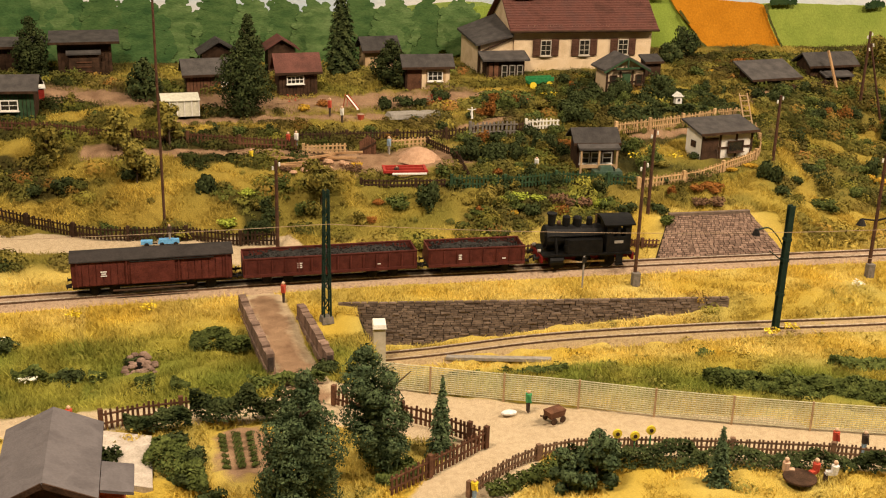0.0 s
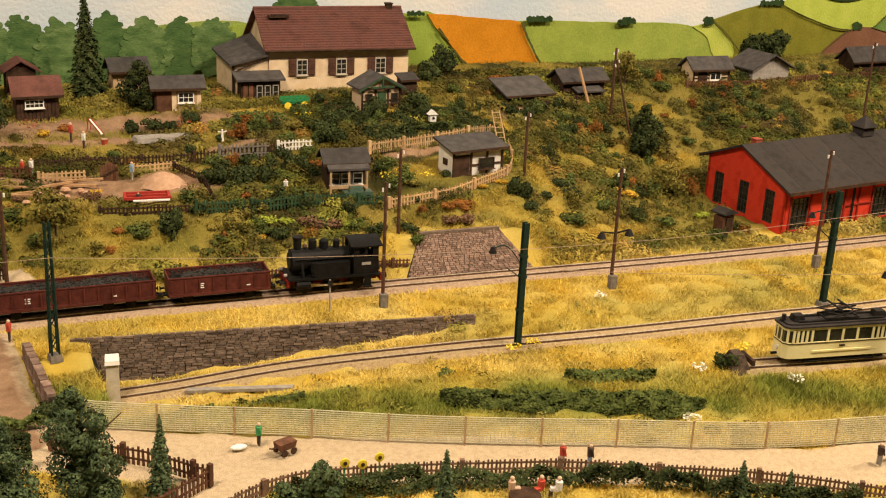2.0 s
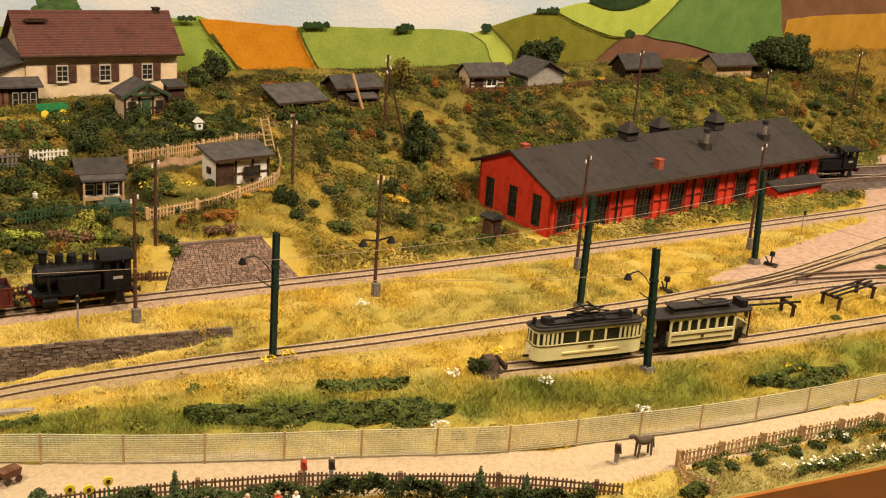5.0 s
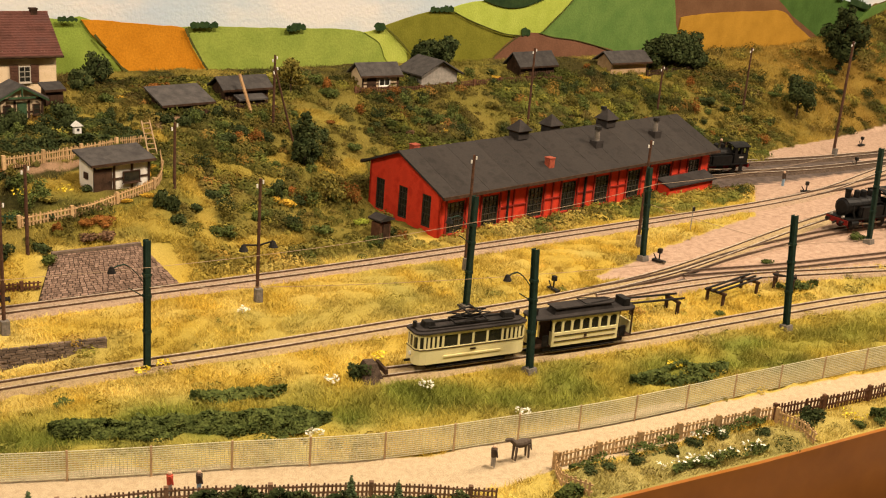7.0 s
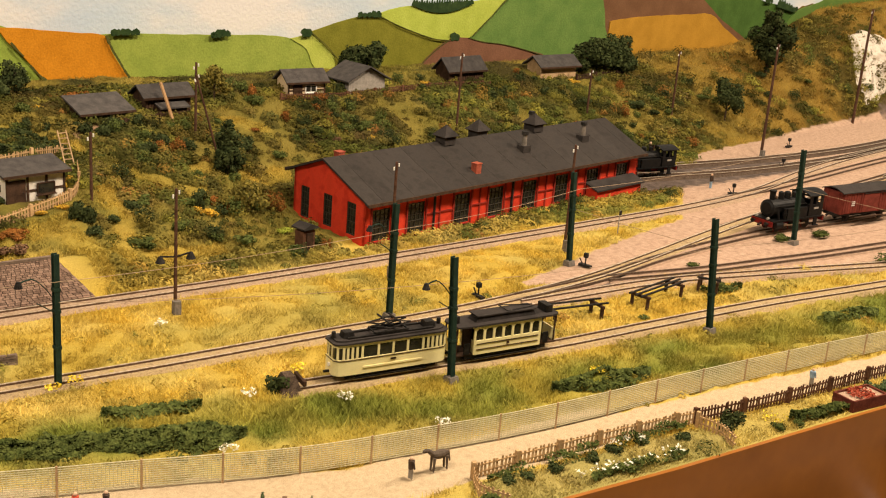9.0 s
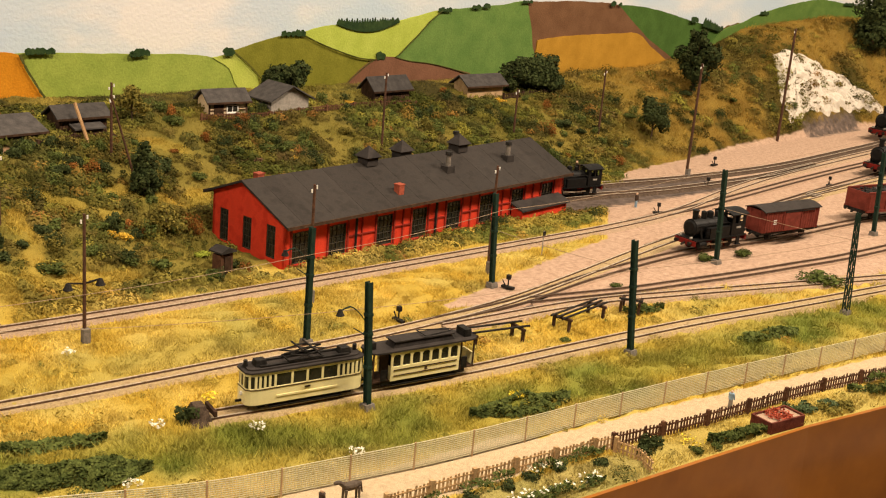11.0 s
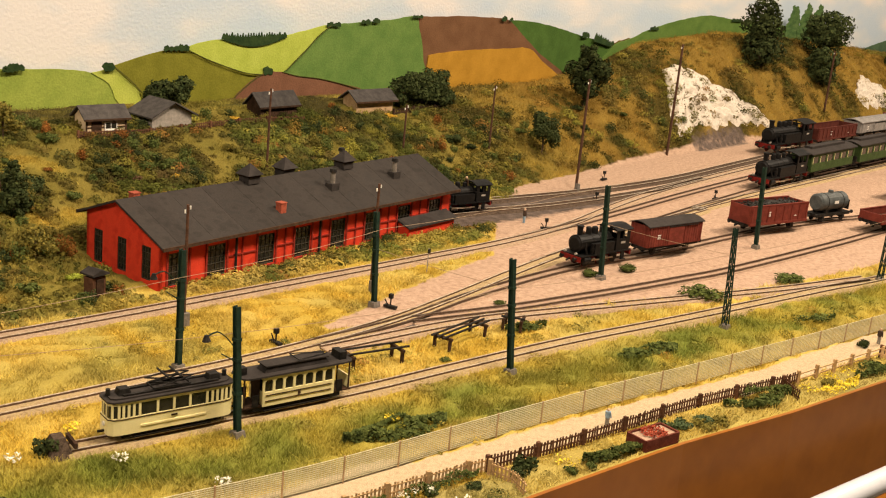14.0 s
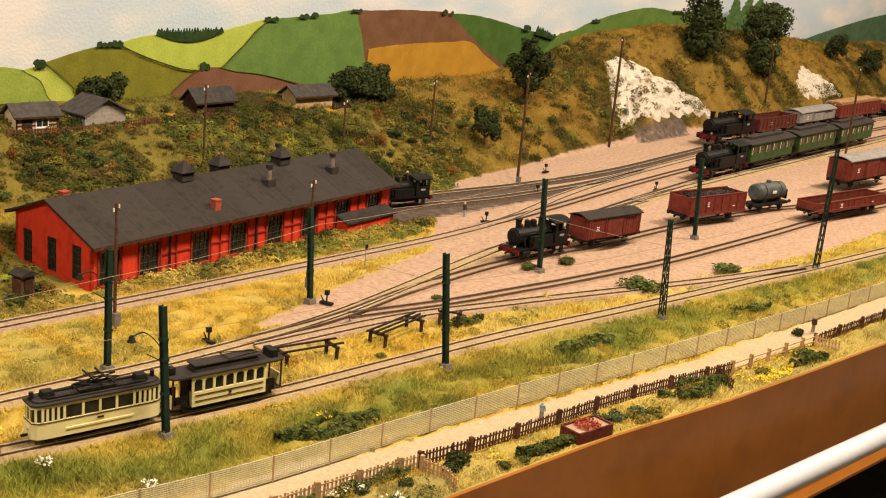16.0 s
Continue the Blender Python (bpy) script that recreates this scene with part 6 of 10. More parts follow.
def tank_wagon(x, y, rz, L=0.075):
    th = thing("tank_wagon", "grey tank wagon with a small filler dome", "railway wagon", (x, y, RAIL_H + 0.0004), rz, "goods wagons")
    wagon_frame(th, L, 0.0105, 2)
    part("tank", MB().cyl((-L * 0.36, 0, 0.0275), (L * 0.36, 0, 0.0275), 0.0125, n=22).cyl((-L * 0.40, 0, 0.0275), (-L * 0.36, 0, 0.0275), 0.010, 0.0125, 22).cyl((L * 0.36, 0, 0.0275), (L * 0.40, 0, 0.0275), 0.0125, 0.010, 22), M_TANK, th)
    part("dome", MB().cyl((0, 0, 0.039), (0, 0, 0.0435), 0.004, 0.0036, 12), M_TANK, th)
    for k in (-0.22, 0.22):
        part("saddle", MB().box((k * L, 0, 0.0150), (0.004, 0.022, 0.006)), M_IRON, th)
        part("strap", MB().cyl((k * L, 0, 0.0275), (k * L + 0.001, 0, 0.0275), 0.0129, n=22), M_IRON, th)
    part("label_plate", MB().box((0, -0.0127, 0.0285), (0.009, 0.0006, 0.004)), M_FIGWHITE, th)
    part("brake_platform", MB().box((L * 0.46, 0, 0.022), (0.0012, 0.018, 0.014)), M_IRON, th)
    return th


def sized(th, k):
    th.matrix_basis = th.matrix_basis @ Matrix.Diagonal((k, k, k, 1))


def on_track(pts, x):
    """The y and the heading in degrees of a track at x."""
    path = curve_points(pts, 0.01)
    for a, b in zip(path, path[1:]):
        if a.x <= x <= b.x:
            t = (x - a.x) / (b.x - a.x)
            return a.y + (b.y - a.y) * t, math.degrees(math.atan2(b.y - a.y, b.x - a.x))
    return path[-1].y, 0.0


# the coal train on the main line
y, a = on_track(MAIN, 0.524)
sized(loco(0.524, y, a, 0.104 / 1.25), 1.25)
y, a = on_track(MAIN, 0.402)
gondola(0.402, y, a, 0.108, M_WAGON)
y, a = on_track(MAIN, 0.246)
gondola(0.246, y, a, 0.184, M_WAGON, wheels=4, label="long oxide-red open wagon heaped with coal")
y, a = on_track(MAIN, 0.066)
van(0.066, y, a, 0.158, M_WAGON, wheels=4, label="long oxide-red covered wagon with a black roof")
# yard


sized(loco(1.800, 0.955, -5, 0.118 / 1.28, label="black steam locomotive with red wheels in the gravel yard"), 1.28)
sized(van(1.965, 0.936, -8, 0.136 / 1.25, M_BRIGHTWAGON, H=0.028, label="red covered goods van with a black roof"), 1.25)
sized(gondola(2.292, 0.926, -11, 0.165 / 1.5, M_BRIGHTWAGON, load="coal", side=0.021, label="tall red open goods wagon with a low load of coal"), 1.5)
sized(tank_wagon(2.485, 0.902, -9, 0.110 / 1.35), 1.35)
sized(gondola(2.615, 0.800, -8, 0.26 / 1.5, M_BRIGHTWAGON, load="", wheels=4, side=0.010, label="long low-sided red wagon"), 1.5)
sized(van(2.96, 0.905, -4, 0.22 / 1.65, M_BRIGHTWAGON, roof=M_GREYROOF, label="red van with a light grey roof"), 1.65)
sized(loco(2.715, 1.128, 2, 0.19 / 1.55, label="black steam locomotive heading the green coaches"), 1.55)
for i, x in enumerate((2.945, 3.215, 3.485)):
    sized(coach(x, 1.138 + 0.006 * i, 2, 0.255 / 1.55), 1.55)
sized(loco(3.16, 1.345, 1, 0.22 / 1.7, label="black steam locomotive heading a goods train"), 1.7)
sized(gondola(3.42, 1.350, 1, 0.25 / 1.7, M_WAGON, load="", label="oxide-red open goods wagon"), 1.7)
sized(van(3.70, 1.355, 1, 0.26 / 1.7, M_GREYROOF, roof=M_GREYROOF, H=0.018, label="weathered grey-white covered hopper wagon"), 1.7)
sized(gondola(4.03, 1.360, 1, 0.35 / 1.8, M_BRIGHTWAGON, load="wood", wheels=4, side=0.018, label="red wagon stacked with sawn planks"), 1.8)
sized(gondola(4.44, 1.366, 1, 0.38 / 1.8, M_BRIGHTWAGON, load="wood", wheels=4, side=0.010, label="red wagon stacked with sawn planks"), 1.8)
sized(loco(1.842, 1.280, -9, 0.112 / 1.15, label="black steam locomotive at the engine shed gate"), 1.15)


# ---- trams ----
def tram(x, y, rz, L, motor):
    label = "cream tram motor car with a black roof and pantograph" if motor else "cream tram trailer with a black clerestory roof"
    th = thing("tram_car", label, "tram", (x, y, RAIL_H + 0.0004), rz, "tram cars")
    W, z0, H = 0.027, 0.0068, 0.0318
    cx = L / 2

    def outline(k, inset=0.0):
        w = W / 2 - inset
        e = cx - inset
        return [(-e, -w * 0.62), (-e + 0.004, -w * 0.9), (-e + 0.011, -w), (e - 0.011, -w), (e - 0.004, -w * 0.9), (e, -w * 0.62), (e, w * 0.62), (e - 0.004, w * 0.9), (e - 0.011, w), (-e + 0.011, w), (-e + 0.004, w * 0.9), (-e, w * 0.62)]

    if motor:
        part("lower_body", MB().prism(outline(0), "z", z0, z0 + 0.0165), M_CREAM, th)
        part("glass_band", MB().prism(outline(0, 0.0010), "z", z0 + 0.0165, z0 + 0.0290), M_GLASS, th, "dark tram windows")
        part("upper_body", MB().prism(outline(0), "z", z0 + 0.0290, z0 + H), M_CREAM, th)
        part("trim_line", MB().prism(outline(0, -0.0004), "z", z0 + 0.0150, z0 + 0.0158), M_TIMBER, th)
        for s in (-1, 1):
            for k in (-0.43, -0.395, -0.355, -0.315, -0.27, -0.13, 0.0, 0.13, 0.27, 0.315, 0.355, 0.395, 0.43):
                part("window_post", MB().box((k * L, s * (W / 2 - 0.0006), z0 + 0.02275), (0.0022, 0.0012, 0.0125)), M_CREAM, th)
            part("side_stripe", MB().box((0, s * (W / 2 + 0.0004), z0 + 0.0068), (L * 0.52, 0.0008, 0.0018)), M_CREAM, th)
            part("badge", MB().box((0, s * (W / 2 + 0.0006), z0 + 0.0118), (0.006, 0.0006, 0.0016)), M_TIMBER, th)
            for kx in (-0.5, 0.5):
                part("front_post", MB().box((kx * L - math.copysign(0.0010, kx), s * 0.0036, z0 + 0.02275), (0.0014, 0.0016, 0.0125)), M_CREAM, th)
                part("corner_post", MB().box((kx * L - math.copysign(0.0032, kx), s * 0.0108, z0 + 0.02275), (0.0018, 0.0018, 0.0125)), M_CREAM, th)
            part("headlamp", MB().cyl((s * cx, 0, z0 + 0.009), (s * (cx + 0.0012), 0, z0 + 0.009), 0.0022, n=12), M_FIGWHITE, th, "round headlamp")
            part("coupler", MB().bar((s * cx, 0, z0 + 0.002), (s * (cx + 0.006), 0, z0 + 0.002), 0.002), M_IRON, th)
        part("roof", MB().prism(outline(0, -0.0012), "z", z0 + H, z0 + H + 0.0016).prism(outline(0, 0.003), "z", z0 + H + 0.0016, z0 + H + 0.0032), M_ROOF, th)
        zr = z0 + H + 0.0032
        for s in (-1, 1):
            part("roof_walk", MB().box((0, s * 0.007, zr + 0.0012), (L * 0.76, 0.003, 0.0012)), M_IRON, th)
            part("resistor_box", MB().box((s * L * 0.36, 0, zr + 0.003), (0.012, 0.011, 0.006), 0, 0.8), M_IRON, th)
            part("roof_lamp", MB().cyl((s * (cx - 0.004), 0.002, zr), (s * (cx - 0.004), 0.002, zr + 0.006), 0.0022, n=8), M_IRON, th)
        pan = part("pantograph", MB().bar((-0.018, -0.008, zr + 0.003), (0.018, -0.008, zr + 0.003), 0.0016).bar((-0.018, 0.008, zr + 0.003), (0.018, 0.008, zr + 0.003), 0.0016).bar((-0.018, -0.008, zr + 0.003), (-0.018, 0.008, zr + 0.003), 0.0014).bar((0.018, -0.008, zr + 0.003), (0.018, 0.008, zr + 0.003), 0.0014), M_IRON, th)
        for s in (-1, 1):
            for t in (-1, 1):
                part("pantograph_arm", MB().cyl((s * 0.009, t * 0.006, zr + 0.003), (-s * 0.022, t * 0.005, zr + 0.0095), 0.0008, n=5).cyl((-s * 0.022, t * 0.005, zr + 0.0095), (s * 0.006, t * 0.005, zr + 0.0135), 0.0008, n=5), M_IRON, pan)
            part("contact_bow", MB().cyl((s * 0.006, -0.013, zr + 0.0135), (s * 0.006, 0.013, zr + 0.0135), 0.0010, n=6), M_IRON, pan)
    else:
        b = L * 0.66
        part("lower_body", MB().box((0, 0, z0 + 0.0085), (b, W, 0.0150)), M_CREAM, th)
        part("glass_band", MB().box((0, 0, z0 + 0.0225), (b - 0.002, W - 0.003, 0.0130)), M_GLASS, th, "dark tram windows")
        part("upper_body", MB().box((0, 0, z0 + 0.0305), (b, W, 0.0038)), M_CREAM, th)
        for s in (-1, 1):
            n = 7
            for i in range(n + 1):
                part("window_post", MB().box((-b / 2 + 0.001 + (b - 0.002) * i / n, s * (W / 2 - 0.0007), z0 + 0.0223), (0.0024, 0.0014, 0.0130)), M_CREAM, th)
            for i in range(n):
                for e in (-1, 1):
                    xa = -b / 2 + 0.001 + (b - 0.002) * (i + 0.5 + e * 0.5) / n - e * 0.0012
                    part("arch", MB().prism([(xa, z0 + 0.0286), (xa - e * 0.0022, z0 + 0.0286), (xa, z0 + 0.0264)], "y", s * (W / 2 - 0.0007) - 0.0007, s * (W / 2 - 0.0007) + 0.0007), M_CREAM, th)
            part("brown_stripe", MB().box((0, s * (W / 2 + 0.0003), z0 + 0.0065), (b * 0.92, 0.0007, 0.0008)), M_TIMBER, th)
            part("brown_stripe", MB().box((0, s * (W / 2 + 0.0003), z0 + 0.0125), (b * 0.92, 0.0007, 0.0008)), M_TIMBER, th)
            part("badge", MB().box((0, s * (W / 2 + 0.0006), z0 + 0.0098), (0.003, 0.0006, 0.003)), M_TIMBER, th)
            # open platforms
            part("dash_panel", MB().box((s * (cx - 0.001), 0, z0 + 0.008), (0.0016, W * 0.8, 0.015)), M_CREAM, th)
            part("platform", MB().box((s * (b / 2 + (cx - b / 2) / 2), 0, z0 + 0.0015), (cx - b / 2, W * 0.9, 0.0016)), M_TIMBER, th)
            for t in (-1, 1):
                part("platform_post", MB().box((s * (cx - 0.002), t * W * 0.40, z0 + 0.017), (0.0014, 0.0014, 0.031)), M_TIMBER, th)
                part("gate", MB().box((s * (b / 2 + (cx - b / 2) * 0.35), t * W * 0.45, z0 + 0.008), (0.007, 0.0008, 0.012)), M_IRON, th)
            part("end_door", MB().box((s * (b / 2 + 0.0006), 0, z0 + 0.016), (0.001, W * 0.6, 0.028)), M_TIMBER, th)
            part("coupler", MB().bar((s * cx, 0, z0 + 0.002), (s * (cx + 0.005), 0, z0 + 0.002), 0.002), M_IRON, th)
        part("roof", MB().prism(outline(0, -0.0016), "z", z0 + H, z0 + H + 0.0018), M_ROOF, th)
        zr = z0 + H + 0.0018
        part("clerestory", MB().add([(-b * 0.45, -0.008, zr), (b * 0.45, -0.008, zr), (b * 0.45, 0.008, zr), (-b * 0.45, 0.008, zr), (-b * 0.40, -0.007, zr + 0.006), (b * 0.40, -0.007, zr + 0.006), (b * 0.40, 0.007, zr + 0.006), (-b * 0.40, 0.007, zr + 0.006)], [(0, 3, 2, 1), (4, 5, 6, 7), (0, 1, 5, 4), (1, 2, 6, 5), (2, 3, 7, 6), (3, 0, 4, 7)]), M_ROOF, th, "black clerestory roof")
        part("clerestory_roof", MB().box((0, 0, zr + 0.0066), (b * 0.88, 0.017, 0.0012)), M_ROOF, th)
        part("current_bow", MB().cyl((0.0, -0.009, zr + 0.009), (0.0, 0.009, zr + 0.009), 0.0006, n=6).cyl((0, -0.009, zr + 0.009), (L * 0.30, -0.002, zr + 0.008), 0.0006, n=6).cyl((0, 0.009, zr + 0.009), (L * 0.30, 0.002, zr + 0.008), 0.0006, n=6), M_IRON, th)
        part("roof_box", MB().box((L * 0.43, 0, zr + 0.004), (0.008, 0.016, 0.008)), M_IRON, th)
        part("roof_lamp", MB().box((-L * 0.46, 0, zr + 0.004), (0.006, 0.008, 0.007)), M_IRON, th)
    part("skirt", MB().box((0, 0, 0.0052), (L * 0.80, W * 0.86, 0.0040)), M_IRON, th)
    for k in (-0.16, 0.16):
        wheelset(th, k * L, 0.0048, 0.0046, M_IRON)
    part("life_guard", MB().box((0, 0, 0.0028), (L * 0.62, W * 0.98, 0.0012)), M_IRON, th)
    return th


y, a = on_track(STUB, 0.933)
tram(0.935, y, a, 0.124, True)
y, a = on_track(STUB, 1.066)
tram(1.068, y, a, 0.126, False)


# ---- buildings of the gardens ----
FOOTPRINTS = [(0.53, 0.83, 1.585, 1.80)]


def window_unit(parent, m, w, h, frame=M_FIGWHITE, cols=2, rows=2, sill=True):
    f = part("window", MB().box((0, -0.0006, 0), (w, 0.0016, 0.0012)).box((0, -0.0006, h), (w, 0.0016, 0.0012)).box((-w / 2, -0.0006, h / 2), (0.0012, 0.0016, h + 0.001)).box((w / 2, -0.0006, h / 2), (0.0012, 0.0016, h + 0.001)), frame, parent)
    f.matrix_basis = m
    part("pane", MB().box((0, -0.0003, h / 2), (w - 0.0008, 0.0007, h - 0.0008)), M_GLASS, f)
    b = MB()
    for i in range(1, cols):
        b.box((-w / 2 + w * i / cols, -0.0009, h / 2), (0.0006, 0.0008, h))
    for j in range(1, rows):
        b.box((0, -0.0010, h * j / rows), (w, 0.0008, 0.0006))
    if cols + rows > 2:
        part("glazing_bar", b, frame, f)
    if sill:
        part("sill", MB().box((0, -0.0018, -0.0012), (w + 0.003, 0.003, 0.0010)), frame, f)
    return f


def hut(a, b, depth, eave, rise, wall, roof, label, style="gable", over=0.006, windows=(), door=None, beams=None, planks=None, z=None, veranda=False, side_window=False, frame=M_FIGWHITE, truss=False, panels=(), annex=None):
    """A garden hut: a and b are the ends of its front wall. Ridge along the front, or a single slope."""
    ax, ay = a
    bx, by = b
    w = math.hypot(bx - ax, by - ay)
    zz = min(hz(ax, ay), hz(bx, by)) - 0.003 if z is None else z
    FOOTPRINTS.append((ax, bx, min(ay, by), max(ay, by) + depth))
    th = thing("garden_hut", label, "hut", (ax, ay, zz), math.degrees(math.atan2(by - ay, bx - ax)), "garden huts")
    eave += 0.003
    t = 0.0016
    hf, hb = (eave, eave) if style in ("gable", "gablefront") else (eave, eave + rise) if style == "mono" else (eave + rise, eave)
    part("front_wall", MB().box((w / 2, t / 2, hf / 2), (w, t, hf)), wall, th)
    part("back_wall", MB().box((w / 2, depth - t / 2, hb / 2), (w, t, hb)), wall, th)
    for x in (t / 2, w - t / 2):
        if style == "gable":
            poly = [(t, 0), (depth - t, 0), (depth - t, eave), (depth / 2, eave + rise), (t, eave)]
        else:
            poly = [(t, 0), (depth - t, 0), (depth - t, hb), (t, hf)]
        part("side_wall", MB().prism(poly, "x", x - t / 2, x + t / 2), wall, th)
    if planks:
        pk = MB()
        n = max(6, int(w / 0.0045))
        for i in range(n):
            pk.box((w * (i + 0.5) / n, -0.0004, hf / 2), (w / n - 0.0008, 0.0008, hf - 0.001))
        tagged(part("planks", pk, planks, th), kind="stuff")
    if style == "gablefront":
        part("gable", MB().prism([(0, eave), (w, eave), (w / 2, eave + rise)], "y", 0, t), wall, th)
        for s in (0, 1):
            e, m2 = ((-over, w / 2) if s == 0 else (w + over, w / 2))
            ze = eave - rise * over / (w / 2)
            part("roof", MB().add([(e, -over, ze + 0.0008), (m2, -over, eave + rise + 0.0008), (m2, depth + over, eave + rise + 0.0008), (e, depth + over, ze + 0.0008), (e, -over, ze + 0.003), (m2, -over, eave + rise + 0.003), (m2, depth + over, eave + rise + 0.003), (e, depth + over, ze + 0.003)], [(0, 3, 2, 1), (4, 5, 6, 7), (0, 1, 5, 4), (1, 2, 6, 5), (2, 3, 7, 6), (3, 0, 4, 7)]), roof, th)
    else:
        segs = [((-over, eave - rise * over / (depth / 2)), (depth / 2, eave + rise)), ((depth / 2, eave + rise), (depth + over, eave - rise * over / (depth / 2)))] if style == "gable" else [((-over, hf + (hf - hb) * over / depth), (depth + over, hb - (hf - hb) * over / depth))]
        for (y0, z0), (y1, z1) in segs:
            part("roof", MB().prism([(y0, z0 + 0.0006), (y1, z1 + 0.0006), (y1, z1 + 0.0030), (y0, z0 + 0.0030)], "x", -over, w + over), roof, th)
        y0, z0 = segs[0][0]
        part("fascia_board", MB().box((w / 2, y0 - 0.0006, z0 + 0.0014), (w + 2 * over, 0.0010, 0.0030)), M_TIMBER, th)
    if beams:
        for x in (0.001, w * 0.36, w * 0.68, w - 0.001):
            part("beam", MB().box((x, -0.0006, hf / 2), (0.0026, 0.0014, hf)), beams, th)
        for z1 in (0.0015, hf * 0.45, hf - 0.0015):
            part("beam", MB().box((w / 2, -0.0005, z1), (w, 0.0012, 0.0022)), beams, th)
    for u, z1, ww, hh, cols, rows in windows:
        window_unit(th, pose(u * w, -0.0014, z1), ww, hh, frame=frame, cols=cols, rows=rows)
    if door:
        u, dw, dh, m = door
        d = part("door", MB().box((u * w, -0.0008, dh / 2 + 0.001), (dw, 0.0014, dh)), m, th, "boarded hut door")
        part("door_handle", MB().box((u * w + dw * 0.35, -0.0020, dh * 0.5), (0.0008, 0.0012, 0.0016)), M_IRON, d)
    if veranda:
        part("veranda_roof", MB().prism([(-0.018, eave - 0.007), (-0.0008, eave - 0.002), (-0.0008, eave + 0.0002), (-0.018, eave - 0.0045)], "x", -0.002, w + 0.002), roof, th)
        for u in (0.03, 0.5, 0.97):
            part("veranda_post", MB().box((u * w, -0.016, (eave - 0.006) / 2), (0.0022, 0.0022, eave - 0.008)), M_TRIM, th)
        part("veranda_rail", MB().box((w / 2, -0.016, 0.010), (w, 0.0016, 0.004)), M_TRIM, th)
    if truss:
        for p, q in (((-over, eave - 0.004), (w / 2, eave + rise)), ((w + over, eave - 0.004), (w / 2, eave + rise)), ((w * 0.2, eave + 0.001), (w * 0.8, eave + 0.001)), ((w / 2, eave), (w / 2, eave + rise))):
            part("truss_bar", MB().bar((p[0], -over, p[1]), (q[0], -over, q[1]), 0.0018, 0.0024), M_GREENFENCE, th)
    for u0, u1, m in panels:
        part("panel", MB().box(((u0 + u1) / 2 * w, -0.0005, hf / 2), ((u1 - u0) * w, 0.0010, hf - 0.003)), m, th)
    if annex:
        u0, u1, deep, top = annex
        part("annex", MB().prism([(-deep, 0), (-0.0002, 0), (-0.0002, top + 0.004), (-deep, top)], "x", u0 * w, u1 * w), wall, th)
        part("annex_roof", MB().prism([(-deep - 0.004, top - 0.0008), (-0.0004, top + 0.0046), (-0.0004, top + 0.0066), (-deep - 0.004, top + 0.0014)], "x", u0 * w - 0.003, u1 * w + 0.003), roof, th)
        for j in range(3):
            part("louvre", MB().box(((u0 + u1) / 2 * w, -deep - 0.0006, top * (0.25 + 0.2 * j)), ((u1 - u0) * w * 0.5, 0.0010, 0.0014)), M_FENCE, th)
    if side_window:
        f = part("side_shutter", MB().box((-0.0006, depth * 0.5, eave * 0.55), (0.0012, 0.010, 0.008)), M_TIMBER, th)
    return th


hut((-0.135, 1.505), (-0.062, 1.500), 0.040, 0.040, 0.012, M_TIMBER, M_FELT, "green-grey boarded hut with a dark felt roof at the garden edge", windows=((0.6, 0.018, 0.020, 0.012, 2, 2),), planks=M_GREENFENCE)
hut((-0.040, 1.652), (0.030, 1.654), 0.036, 0.044, 0.004, M_TIMBER, M_FELT, "dark boarded shed with a slatted door and black felt roof", style="mono", over=0.011, annex=(0.20, 0.76, 0.006, 0.032), planks=M_TIMBER)
hut((-0.130, 1.662), (-0.062, 1.661), 0.034, 0.034, 0.004, M_TIMBER, M_FELT, "low dark shed with a flat felt roof by the wood", style="mono", over=0.006, planks=M_TIMBER)
hut((0.124, 1.575), (0.196, 1.580), 0.032, 0.026, 0.013, M_TIMBER, M_FELT, "low brown boarded hut with a grey felt roof", windows=((0.72, 0.010, 0.012, 0.010, 2, 2),), planks=M_FENCE)
hut((0.150, 1.655), (0.196, 1.658), 0.029, 0.030, 0.014, M_TIMBER, M_FELT, "small dark boarded hut with a grey gable roof", style="gablefront")
hut((0.244, 1.560), (0.296, 1.563), 0.030, 0.034, 0.016, M_TIMBER, M_TILE, "dark boarded hut with a red-brown roof", windows=((0.42, 0.018, 0.022, 0.010, 4, 2),), planks=M_TIMBER)
hut((0.240, 1.650), (0.278, 1.652), 0.029, 0.036, 0.012, M_TIMBER, M_TILE, "small hut with a red tiled gable", style="gablefront")
hut((0.378, 1.650), (0.424, 1.655), 0.030, 0.034, 0.012, M_TRIM, M_FELT, "tan timber hut with a dark roof below the fir tree")
hut((0.418, 1.565), (0.480, 1.562), 0.028, 0.034, 0.010, M_TIMBER, M_FELT, "half-timbered garden hut with red flowers at the window", windows=((0.66, 0.016, 0.020, 0.013, 3, 2),), door=(0.20, 0.020, 0.030, M_FENCE), panels=((0.36, 0.46, M_PLASTER), (0.46, 0.90, M_TRIM), (0.90, 0.99, M_PLASTER)))
hut((0.686, 1.500), (0.744, 1.503), 0.034, 0.031, 0.015, M_PLASTER, M_FELT, "half-timbered summer house with a grey gable roof", style="gablefront", beams=M_TIMBER, windows=((0.84, 0.012, 0.009, 0.013, 1, 2), (0.18, 0.012, 0.009, 0.013, 1, 2)), door=(0.52, 0.012, 0.026, M_GREENFENCE), frame=M_TIMBER, truss=True)
hut((0.758, 1.532), (0.782, 1.534), 0.016, 0.028, 0.005, M_TIMBER, M_FELT, "small dark outhouse with a flat roof", style="mono", over=0.003, door=(0.5, 0.014, 0.024, M_TIMBER))
